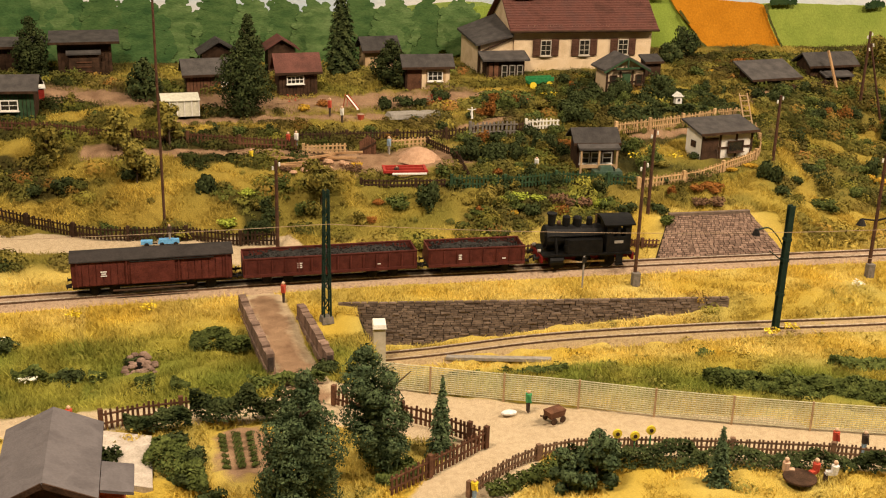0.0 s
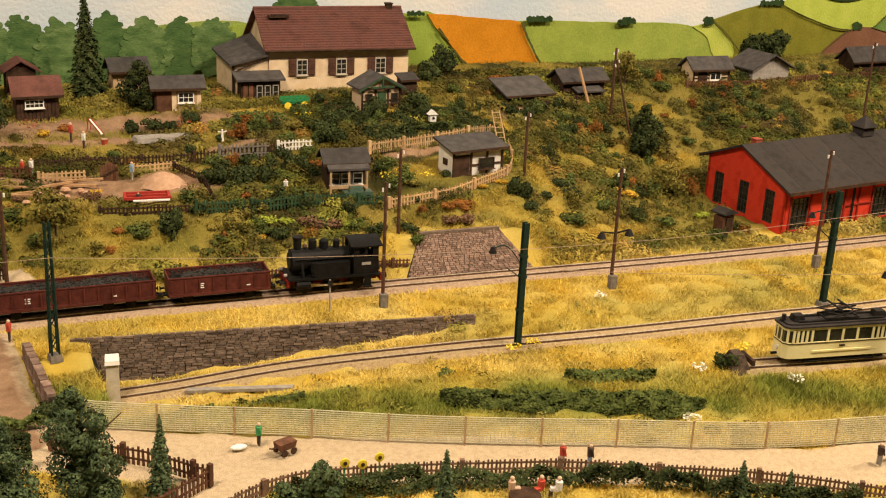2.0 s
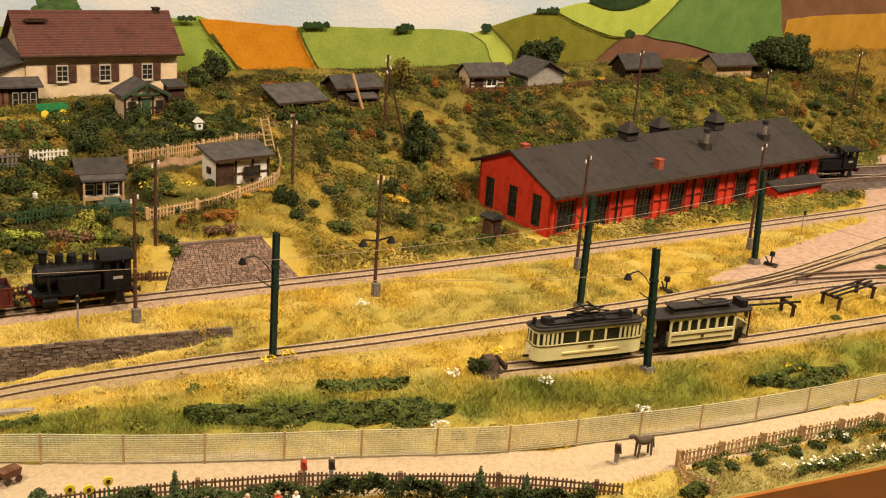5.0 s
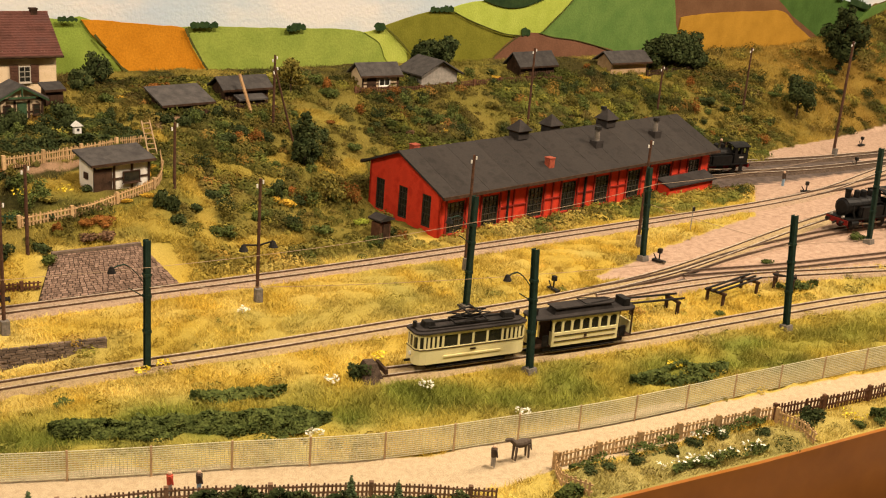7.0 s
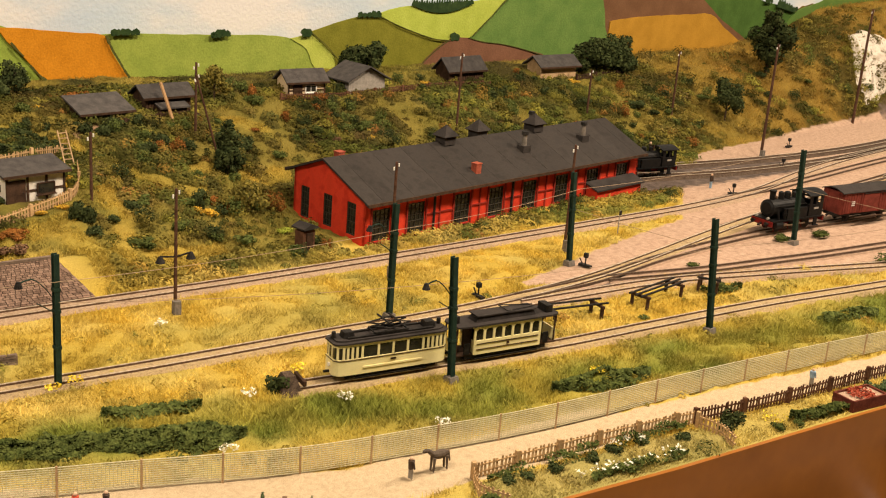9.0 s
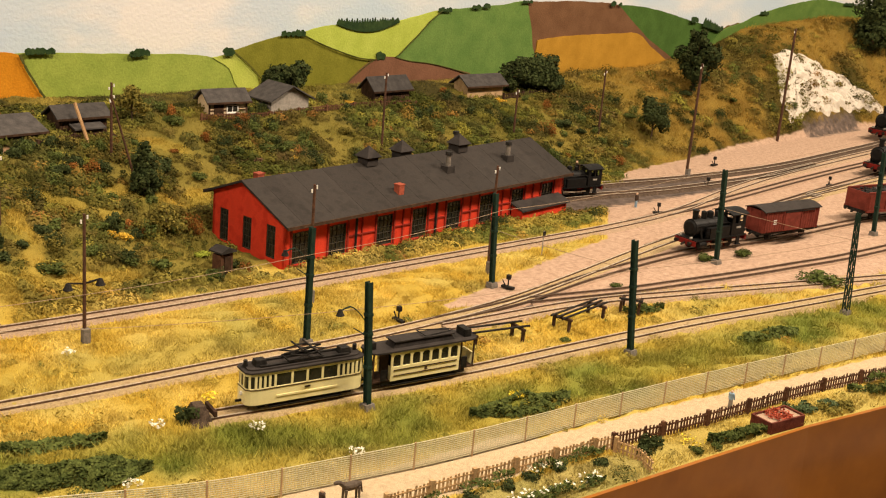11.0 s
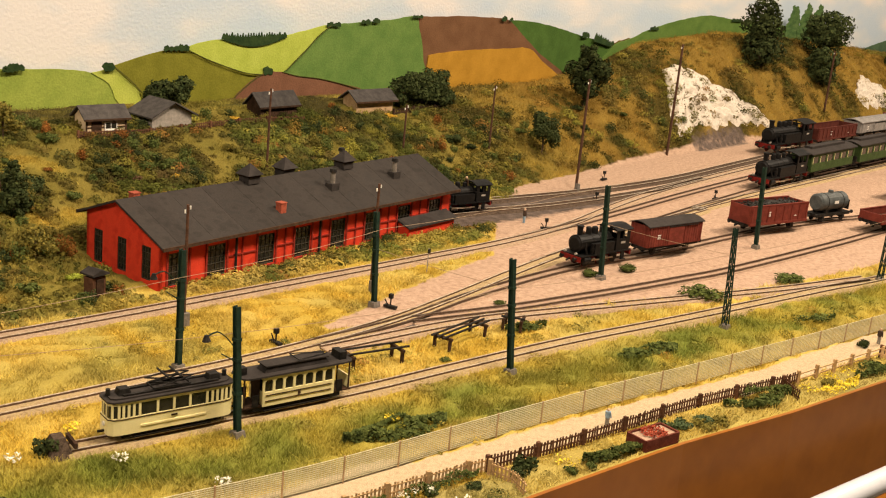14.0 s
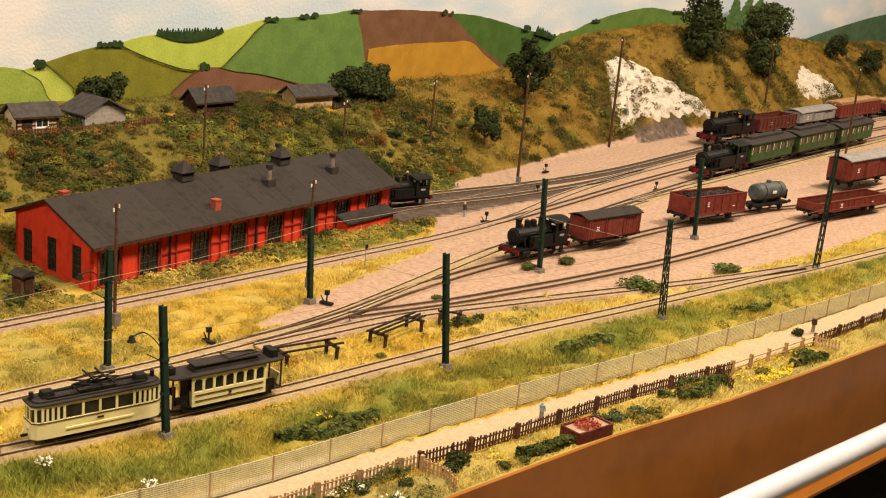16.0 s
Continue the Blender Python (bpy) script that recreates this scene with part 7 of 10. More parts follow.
hut((0.914, 1.504), (0.984, 1.512), 0.036, 0.020, 0.012, M_TIMBER, M_FELT, "weathered shed under a large grey felt roof", style="mono", over=0.008, z=hz(0.95, 1.505) - 0.012, planks=M_TIMBER)
hut((1.018, 1.528), (1.092, 1.532), 0.036, 0.034, 0.012, M_TIMBER, M_FELT, "black-brown boarded hut with a lower lean-to", planks=M_TIMBER, annex=(0.22, 0.80, 0.016, 0.022), z=0.1045)
hut((0.566, 1.286), (0.612, 1.281), 0.030, 0.034, 0.010, M_TIMBER, M_FELT, "small glazed garden hut with a stepped grey roof", veranda=True, windows=((0.2, 0.010, 0.011, 0.013, 1, 2), (0.5, 0.010, 0.011, 0.013, 1, 2), (0.8, 0.010, 0.011, 0.013, 1, 2)))
hut((0.732, 1.292), (0.806, 1.302), 0.034, 0.033, 0.007, M_WHITE, M_FELT, "white half-timbered hut with a dark shallow roof", style="mono", over=0.006, beams=M_TIMBER, windows=((0.66, 0.011, 0.022, 0.013, 1, 1),), door=(0.16, 0.024, 0.029, M_TIMBER), side_window=True, frame=M_TIMBER)
hut((1.296, 1.588), (1.366, 1.585), 0.036, 0.026, 0.014, M_PLASTER, M_FELT, "half-timbered hut on the hilltop with a grey roof", beams=M_TIMBER, windows=((0.60, 0.010, 0.020, 0.011, 2, 1),), door=(0.25, 0.016, 0.022, M_TIMBER))
hut((1.412, 1.582), (1.492, 1.588), 0.054, 0.026, 0.020, M_CONC, M_FELT, "grey hut with a dark gable roof on the hilltop", style="gablefront", over=0.008)
hut((1.656, 1.612), (1.745, 1.618), 0.036, 0.025, 0.018, M_TIMBER, M_FELT, "dark boarded hut with a grey roof on the hilltop", planks=M_TIMBER)
hut((1.900, 1.622), (1.998, 1.622), 0.040, 0.028, 0.014, M_TRIM, M_FELT, "tan hut with a dark felt roof on the hilltop", over=0.008)


def farmhouse():
    L, D, EV, RG = 0.2112, 0.1194, 0.0711, 0.1141
    th = thing("farmhouse", "cream plastered house with a red-brown tiled roof and brown shutters", "house", (0.5895, 1.6191, 0.118), -1.2)
    t = 0.003
    part("front_wall", MB().box((L / 2, t / 2, EV / 2), (L, t, EV)), M_PLASTER, th)
    part("back_wall", MB().box((L / 2, D - t / 2, EV / 2), (L, t, EV)), M_PLASTER, th)
    for x in (t / 2, L - t / 2):
        part("gable_wall", MB().prism([(t, 0), (D - t, 0), (D - t, EV), (D / 2, RG - 0.002), (t, EV)], "x", x - t / 2, x + t / 2), M_PLASTER, th)
    for s in (0, 1):
        rows = 17
        rf = MB()
        for r in range(rows):
            f0, f1 = r / rows, (r + 1.15) / rows
            y0, z0 = -0.008 + (D / 2 + 0.008) * f0, EV - 0.008 + (RG - EV + 0.008) * f0
            y1, z1 = -0.008 + (D / 2 + 0.008) * min(f1, 1), EV - 0.008 + (RG - EV + 0.008) * min(f1, 1)
            if s:
                y0, y1 = D - y0, D - y1
            n = 48
            for i in range(n):
                x0, x1 = -0.008 + (L + 0.016) * i / n, -0.008 + (L + 0.016) * (i + 0.97) / n
                k = 0.0022 + 0.0003 * ((i * 7 + r * 5) % 3)
                rf.add([(x0, y0, z0 + k), (x1, y0, z0 + k), (x1, y1, z1 + 0.0008), (x0, y1, z1 + 0.0008), (x0, y0, z0), (x1, y0, z0)], [(0, 1, 2, 3), (4, 5, 1, 0)])
        deck = MB().add([(-0.008, -0.0078 if not s else D + 0.0078, EV - 0.0095), (L + 0.008, -0.0078 if not s else D + 0.0078, EV - 0.0095), (L + 0.008, D / 2, RG - 0.0012), (-0.008, D / 2, RG - 0.0012), (-0.008, -0.0078 if not s else D + 0.0078, EV - 0.0078), (L + 0.008, -0.0078 if not s else D + 0.0078, EV - 0.0078), (L + 0.008, D / 2, RG + 0.0002), (-0.008, D / 2, RG + 0.0002)], [(0, 3, 2, 1), (4, 5, 6, 7), (0, 1, 5, 4), (1, 2, 6, 5), (2, 3, 7, 6), (3, 0, 4, 7)])
        slab = part("roof", deck, M_TILE, th, "red-brown tiled roof slope")
        tagged(part("roof_tiles", rf, M_TILE, slab), kind="stuff")
    part("ridge_tile", MB().cyl((-0.008, D / 2, RG + 0.001), (L + 0.008, D / 2, RG + 0.001), 0.0022, n=8), M_TILE, th)
    part("skylight", MB().box((0.024, D * 0.33, RG - 0.0085), (0.030, 0.008, 0.0035)), M_TIMBER, th)
    for x in (0.018, 0.030):
        part("skylight_pane", MB().box((x, D * 0.33, RG - 0.0062), (0.009, 0.006, 0.0012)), M_GLASS, th)
    part("chimney", MB().box((L - 0.012, D / 2, RG + 0.000), (0.009, 0.009, 0.012)).box((L - 0.012, D / 2, RG + 0.0065), (0.011, 0.011, 0.002)), M_TIMBER, th)
    part("gutter", MB().cyl((-0.008, -0.0095, EV - 0.0075), (L + 0.008, -0.0095, EV - 0.0075), 0.0016, n=8), M_TIMBER, th)
    for x in (0.048, 0.107, 0.167):
        window_unit(th, pose(x, -0.0008, 0.028), 0.0150, 0.0215, frame=M_WINFRAME, cols=2, rows=3)
        for s in (-1, 1):
            sh = part("shutter", MB().box((x + s * 0.0140, -0.0011, 0.0390), (0.0110, 0.0018, 0.0245)), M_SHUTTER, th, "brown window shutter")
            for j in range(6):
                part("shutter_slat", MB().box((x + s * 0.0140, -0.0022, 0.0295 + 0.0038 * j), (0.0082, 0.0007, 0.0022)), M_SHUTTER, sh)
    # side wing with a lean-to roof
    part("wing", MB().add([(-0.052, 0.002, -0.004), (-0.0005, 0.002, -0.004), (-0.0005, 0.088, -0.004), (-0.056, 0.088, -0.004), (-0.052, 0.002, 0.0435), (-0.0005, 0.002, 0.0560), (-0.0005, 0.088, 0.0700), (-0.056, 0.088, 0.0500)], [(0, 3, 2, 1), (4, 5, 6, 7), (0, 1, 5, 4), (1, 2, 6, 5), (2, 3, 7, 6), (3, 0, 4, 7)]), M_PLASTER, th, "plastered side wing")
    part("wing_roof", MB().add([(-0.058, -0.007, 0.0435), (-0.0035, -0.007, 0.0565), (-0.0035, 0.092, 0.0720), (-0.062, 0.092, 0.0508), (-0.058, -0.007, 0.0465), (-0.0035, -0.007, 0.0595), (-0.0035, 0.092, 0.0750), (-0.062, 0.092, 0.0538)], [(0, 3, 2, 1), (4, 5, 6, 7), (0, 1, 5, 4), (1, 2, 6, 5), (2, 3, 7, 6), (3, 0, 4, 7)]), M_FELT, th, "grey felt lean-to roof")
    part("corner_post", MB().box((-0.0515, 0.0005, 0.020), (0.003, 0.003, 0.046)), M_TIMBER, th)
    part("drain", MB().cyl((-0.047, -0.0025, 0.036), (-0.004, -0.0025, 0.054), 0.0011, n=6).cyl((-0.047, -0.0025, 0.036), (-0.047, -0.0025, 0.028), 0.0011, n=6), M_TIMBER, th, "thin dark rainwater pipe")
    # dark porch in front of the wing
    part("porch", MB().prism([(-0.046, -0.008), (0.010, -0.008), (0.010, 0.024), (-0.046, 0.024)], "y", -0.024, -0.0005), M_TIMBER, th, "dark timber porch")
    part("porch_roof", MB().prism([(-0.031, 0.0260), (-0.0008, 0.0335), (-0.0008, 0.0360), (-0.031, 0.0285)], "x", -0.054, 0.016), M_FELT, th)
    for x in (-0.020, -0.0085, 0.003):
        window_unit(th, pose(x, -0.0246, 0.000), 0.0075, 0.019, frame=M_CONC, cols=1, rows=2, sill=False)
    for x in (-0.040, -0.032):
        part("porch_board", MB().box((x, -0.0246, 0.008), (0.006, 0.001, 0.030)), M_FENCE, th)


farmhouse()


def privy():
    th = thing("small_hut", "tiny weathered wooden hut beside the engine shed", "hut", (1.078, 1.190, hz(1.078, 1.19) - 0.002), 10)
    part("body", MB().box((0, 0, 0.013), (0.020, 0.016, 0.026)), M_FENCE, th)
    part("roof", MB().prism([(-0.013, 0.029), (0.013, 0.029), (0.013, 0.031), (0, 0.036), (-0.013, 0.031)], "y", -0.012, 0.012), M_ROOF, th)
    part("door", MB().box((0, -0.0096, 0.013), (0.011, 0.0012, 0.022)), M_TIMBER, th)


privy()


def front_hut():
    # hut in the near garden: broad grey felt roof with its gable to the front, lower annex beside it
    th = thing("garden_house", "near garden house with a broad grey felt roof", "hut", (-0.011, 0.762, 0.0), -1)
    part("body", MB().prism([(-0.028, 0), (0.028, 0), (0.028, 0.037), (0, 0.049), (-0.028, 0.037)], "y", -0.042, 0.046), M_TIMBER, th)
    part("annex", MB().prism([(0.0285, 0), (0.049, 0), (0.049, 0.029), (0.0285, 0.033)], "y", -0.032, -0.010), M_BRICK, th)
    for s in (-1, 1):
        part("roof", MB().prism([(s * 0.034, 0.0345), (0, 0.050), (0, 0.0525), (s * 0.034, 0.0370)], "y", -0.052, 0.054), M_SLATE, th, "grey felt roof slope")
        part("barge_board", MB().bar((s * 0.034, -0.0525, 0.0350), (0, -0.0525, 0.0505), 0.0012, 0.004), M_TIMBER, th)
    part("annex_roof", MB().prism([(0.0345, 0.0350), (0.056, 0.0305), (0.056, 0.0328), (0.0345, 0.0372)], "y", -0.042, -0.004), M_SLATE, th)
    window_unit(th, pose(0.010, -0.0428, 0.012), 0.014, 0.014)
    d = part("door", MB().box((-0.012, -0.0428, 0.014), (0.013, 0.0014, 0.027)), M_FENCE, th, "boarded hut door")
    part("door_handle", MB().box((-0.008, -0.0440, 0.014), (0.0008, 0.0012, 0.0016)), M_IRON, d)
    part("planter", MB().box((0.050, -0.052, 0.004), (0.018, 0.010, 0.008)), M_BRICK, th)


front_hut()


# ---- fences ----
def fence(pts, h, mat, label, gap=0.0042, posts=0.06, zoff=0.0, post_mat=None, rails_only=False):
    """Picket fence along the ground."""
    path = [Vector((p.x, p.y, hz(p.x, p.y) + zoff)) for p in curve_points([(a, b) for a, b in pts], 0.012)]
    th = thing("picket_fence", label, "fence", group="garden fences")
    for k in (0.32, 0.78):
        part("rail", MB().ribbon([(p.x, p.y, p.z + h * k) for p in path], [(-0.0006, -0.0007), (0.0006, -0.0007), (0.0006, 0.0007), (-0.0006, 0.0007)]), mat, th)
    rnd = random.Random(len(pts) * 7 + int(h * 1e5))
    picket = MB().box((0, 0, h / 2), (gap * 0.56, 0.0009, h), 0, 0.75).mesh("picket")
    picket.materials.append(mat)
    acc, since = 0.0, 9.0
    for a, b in zip(path, path[1:]):
        d = (b - a).length
        ang = math.degrees(math.atan2(b.y - a.y, b.x - a.x))
        while acc < d:
            p = a.lerp(b, acc / d)
            since += gap
            if since >= posts:
                part("post", MB().box((p.x, p.y, p.z + h * 0.54), (0.0036, 0.0036, h * 1.12), ang), post_mat or mat, th)
                since = 0.0
            elif not rails_only:
                ob = part("picket", picket, mat, th)
                ob.matrix_basis = pose(p.x, p.y, p.z, rnd.uniform(-2, 2), rnd.uniform(-4, 4), ang + rnd.uniform(-4, 4)) @ Matrix.Diagonal((1, 1, rnd.uniform(0.92, 1.05), 1))
            acc += gap
        acc -= d
    return th


GARDEN_FENCE = "brown picket fence along the garden"
fence([(0.019, 0.872), (0.055, 0.880), (0.089, 0.882)], 0.017, M_FENCE, GARDEN_FENCE)
fence([(0.205, 0.880), (0.24, 0.850), (0.269, 0.830), (0.309, 0.785)], 0.016, M_FENCE, GARDEN_FENCE)
fence([(0.309, 0.785), (0.265, 0.757), (0.221, 0.731)], 0.017, M_FENCE, GARDEN_FENCE)
fence([(0.277, 0.719), (0.318, 0.748), (0.352, 0.762), (0.389, 0.764), (0.455, 0.750), (0.53, 0.729), (0.582, 0.712), (0.64, 0.684), (0.719, 0.645), (0.794, 0.594)], 0.0118, M_LIGHTFENCE, "brown picket fence round the allotments beside the sand road", gap=0.0034, posts=0.075)
fence([(0.873, 0.613), (0.938, 0.608), (1.018, 0.600), (1.107, 0.588), (1.125, 0.584)], 0.014, M_PALE, "pale wooden fence beside the sand road", posts=0.045)
fence([(0.873, 0.613), (0.858, 0.588), (0.868, 0.562)], 0.013, M_PALE, "short pale picket fence at the bed's end")
fence([(1.122, 0.578), (1.125, 0.552), (1.116, 0.530)], 0.014, M_PALE, "short pale picket fence at the bed's end")
fence([(1.125, 0.584), (1.208, 0.571), (1.297, 0.561), (1.393, 0.553), (1.48, 0.540), (1.565, 0.524), (1.609, 0.516)], 0.015, M_FENCE, "dark brown picket fence beside the sand road")
fence([(1.609, 0.516), (1.715, 0.505), (1.80, 0.496)], 0.015, M_PALE, "pale rail fence beside the sand road", rails_only=True, posts=0.04, gap=0.008)
fence([(1.80, 0.496), (2.3, 0.455), (2.8, 0.42)], 0.015, M_FENCE, "brown picket fence at the far beds", gap=0.006)
fence([(1.580, 0.520), (1.556, 0.487)], 0.014, M_FENCE, "short brown fence across the bed")
fence([(1.80, 0.494), (1.805, 0.464)], 0.014, M_PALE, "short pale fence across the bed")
fence([(-0.25, 1.37), (-0.10, 1.345), (-0.06, 1.325), (0.002, 1.283), (0.056, 1.270), (0.104, 1.262), (0.157, 1.236), (0.20, 1.222)], 0.015, M_TIMBER, "dark picket fence along the cinder path")
fence([(0.356, 1.188), (0.484, 1.180), (0.628, 1.170)], 0.010, M_FENCE, "low brown fence beside the main line")
fence([(-0.25, 1.50), (-0.059, 1.471), (0.007, 1.445), (0.079, 1.427), (0.173, 1.399), (0.245, 1.385)], 0.013, M_FENCE, GARDEN_FENCE)
fence([(0.250, 1.373), (0.302, 1.372)], 0.011, M_PALE, "new pale wooden fence panel", gap=0.005)
fence([(0.357, 1.380), (0.410, 1.382)], 0.011, M_PALE, "new pale wooden fence panel", gap=0.005)
fence([(0.245, 1.402), (0.305, 1.403), (0.412, 1.400), (0.538, 1.400)], 0.014, M_TIMBER, "dark garden fence on the terrace")
fence([(0.304, 1.286), (0.400, 1.268)], 0.010, M_TIMBER, "low dark fence round the plot")
fence([(0.406, 1.265), (0.472, 1.258), (0.542, 1.258), (0.628, 1.243)], 0.015, M_GREENFENCE, "dark green picket fence below the hut garden")
fence([(0.628, 1.241), (0.675, 1.247), (0.714, 1.253), (0.760, 1.270), (0.808, 1.292), (0.835, 1.330), (0.856, 1.385)], 0.013, M_PALE, "weathered pale picket fence round the white hut")
fence([(0.655, 1.382), (0.757, 1.397), (0.850, 1.416)], 0.016, M_PALE, "pale boarded garden fence", gap=0.003, posts=0.05)
fence([(0.465, 1.400), (0.495, 1.398), (0.526, 1.394)], 0.019, M_DARKCONC, "grey picket fence at the terrace steps", gap=0.0052)
fence([(0.541, 1.405), (0.562, 1.403), (0.584, 1.400)], 0.013, M_WHITE, "short white picket fence in the garden", gap=0.0045)
fence([(0.405, 1.382), (0.425, 1.335), (0.430, 1.27)], 0.010, M_TIMBER, "dark fence beside the sandy plot")
fence([(0.97, 1.49), (1.02, 1.505), (1.10, 1.515)], 0.010, M_TIMBER, "dark fence by the hut on the slope")
fence([(1.275, 1.574), (1.39, 1.574), (1.506, 1.588), (1.643, 1.600), (1.75, 1.60)], 0.010, M_FENCE, "brown fence along the hilltop gardens", gap=0.005)
fence([(1.99, 1.61), (2.08, 1.62), (2.16, 1.62)], 0.012, M_TIMBER, "dark fence below the hilltop trees", gap=0.005)


def mesh_fence():
    pts = [(0.232, 0.912), (0.256, 0.899), (0.328, 0.867), (0.394, 0.840), (0.479, 0.800), (0.563, 0.766), (0.631, 0.741), (0.755, 0.694), (0.866, 0.670), (0.963, 0.652), (1.05, 0.642), (1.141, 0.634), (1.259, 0.622), (1.376, 0.608), (1.498, 0.591), (1.69, 0.567), (1.861, 0.548), (1.984, 0.536), (2.4, 0.50), (3.2, 0.43), (4.5, 0.32)]
    path = curve_points(pts, 0.012)
    h = 0.024
    th = thing("wire_mesh_fence", "long pale wire mesh fence on thin posts beside the sand road", "fence")
    for k in range(13):
        z = 0.001 + (h - 0.001) * k / 12
        part("wire", MB().ribbon([(p.x, p.y, p.z + z) for p in path if p.x < 2.5 or k % 3 == 0], [(-0.00035, -0.00035), (0.00035, -0.00035), (0.00035, 0.00035), (-0.00035, 0.00035)]), M_MESH, th)
    acc, since = 0.0, 9.0
    up = MB()
    for a, b in zip(path, path[1:]):
        d = (b - a).length
        while acc < d:
            p = a.lerp(b, acc / d)
            since += 0.0030
            if since > 0.062:
                part("post", MB().cyl((p.x, p.y, -0.002), (p.x, p.y, h + 0.001), 0.0010, n=6), M_TRIM, th)
                since = 0.0
            elif p.x < 2.5:
                up.bar((p.x, p.y, 0.001), (p.x, p.y, h), 0.00042)
            acc += 0.0030
        acc -= d
    tagged(part("wire_weave", up, M_MESH, th), kind="stuff")


mesh_fence()


# ---- plants ----
def quad_mesh(name, c, size, seed, flat=0.0, tint=None, k=4, nrm=None, loose=0.38):
    """Many small leaf faces at the points c, turned roughly towards nrm where it is given."""
    rng = np.random.default_rng(seed)
    n = len(c)
    u = rng.normal(size=(n, 3))
    u[:, 2] *= 1 - flat
    u /= np.linalg.norm(u, axis=1)[:, None]
    w = np.cross(u, rng.normal(size=(n, 3)))
    if nrm is not None:
        face = nrm + loose * rng.normal(size=(n, 3))
        face /= np.linalg.norm(face, axis=1)[:, None]
        u = np.cross(face, u)
        u /= np.maximum(np.linalg.norm(u, axis=1), 1e-6)[:, None]
        w = np.cross(face, u)
    w /= np.linalg.norm(w, axis=1)[:, None]
    s = (size * rng.uniform(0.6, 1.35, n))[:, None]
    v = (np.stack([c - u * s, c + w * s * 0.6, c + u * s, c - w * s * 0.6], 1) if k == 4 else np.stack([c - u * s, c + w * s, c + u * s - w * s * 0.4], 1)).reshape(-1, 3)
    me = bpy.data.meshes.new(name)
    me.vertices.add(k * n)
    me.vertices.foreach_set("co", v.astype(np.float32).ravel())
    me.loops.add(k * n)
    me.loops.foreach_set("vertex_index", np.arange(k * n, dtype=np.int32))
    me.polygons.add(n)
    me.polygons.foreach_set("loop_start", np.arange(0, k * n, k, dtype=np.int32))
    me.update(calc_edges=True)
    if tint is not None:
        a = me.color_attributes.new("tint", "FLOAT_COLOR", "POINT")
        a.data.foreach_set("color", np.repeat(np.concatenate([tint, np.ones((n, 1))], 1), k, 0).astype(np.float32).ravel())
    return me


def crown_points(n, blobs, seed):
    """Points in the outer shells of several blobs (x, y, z, r, squash), and the way each one faces."""
    rng = np.random.default_rng(seed)
    vol = np.array([b[3] ** 2 for b in blobs])
    pick = rng.choice(len(blobs), n, p=vol / vol.sum())
    d = rng.normal(size=(n, 3))
    d /= np.linalg.norm(d, axis=1)[:, None]
    B = np.array(blobs)[pick]
    lump = 1 + 0.22 * np.sin(d[:, 0] * 7 + B[:, 0] * 900) * np.sin(d[:, 1] * 6 + B[:, 1] * 700 + 1) + 0.12 * np.sin(d[:, 2] * 11)
    r = B[:, 3] * lump * rng.uniform(0.6, 1.0, n) ** 0.4
    p = B[:, :3] + d * r[:, None]
    p[:, 2] = B[:, 2] + d[:, 2] * r * B[:, 4]
    return p, d


def bush_mesh(seed, n=260, leaf=0.0023):
    rnd = random.Random(seed)
    blobs = [(0, 0, 0.45, 0.55, 0.8)]
    for i in range(6):
        a = rnd.uniform(0, 6.28)
        blobs.append((math.cos(a) * 0.5, math.sin(a) * 0.5, rnd.uniform(0.2, 0.7), rnd.uniform(0.3, 0.5), 0.85))
    c, d = crown_points(n, blobs, seed)
    c[:, 2] = np.maximum(c[:, 2], -0.1)
    return quad_mesh("foliage", c, leaf, seed, nrm=d)


BUSHES = {}


def bush(x, y, r, mat, squash=1.0, label="", z=None):
    """A low shrub of many small leaves, scaled to its radius."""
    k = (mat.name, int(x * 9973) % 4, r > 0.016)
    if k not in BUSHES:
        BUSHES[k] = bush_mesh(len(BUSHES) + 11, 1050 if k[2] else 520, 0.094 if k[2] else 0.132)
        BUSHES[k].materials.append(mat)
    what = {"dark_green_foliage": "dark green", "green_foliage": "green", "olive_foliage": "olive yellow", "autumn_foliage": "rust-coloured", "blue_green_needles": "blue-green", "lime_foliage": "lime green", "mauve_brown_foliage": "dull brown", "golden_foliage": "golden orange"}[mat.name]
    ob = new("bush", BUSHES[k])
    ob.matrix_basis = Matrix.Translation((x, y, (hz(x, y) if z is None else z) - 0.001)) @ Matrix.Rotation(x * 50, 4, "Z") @ Matrix.Diagonal((r, r, r * squash, 1))
    return tagged(ob, label or "small " + what + " shrub on the layout", "bush", "shrubs")


def trunk(th, h, r, limbs, seed):
    rnd = random.Random(seed)
    part("trunk", MB().cyl((0, 0, -0.004), (rnd.uniform(-0.002, 0.002), 0, h * 0.55), r, r * 0.6, 7).cyl((rnd.uniform(-0.002, 0.002), 0, h * 0.55), (0, 0, h * 0.9), r * 0.6, r * 0.25, 6), M_BARK, th)
    for i in range(limbs):
        a, k = rnd.uniform(0, 6.28), rnd.uniform(0.3, 0.75)
        part("limb", MB().cyl((0, 0, h * k), (math.cos(a) * h * 0.2, math.sin(a) * h * 0.2, h * (k + 0.16)), r * 0.4, r * 0.15, 5), M_BARK, th)


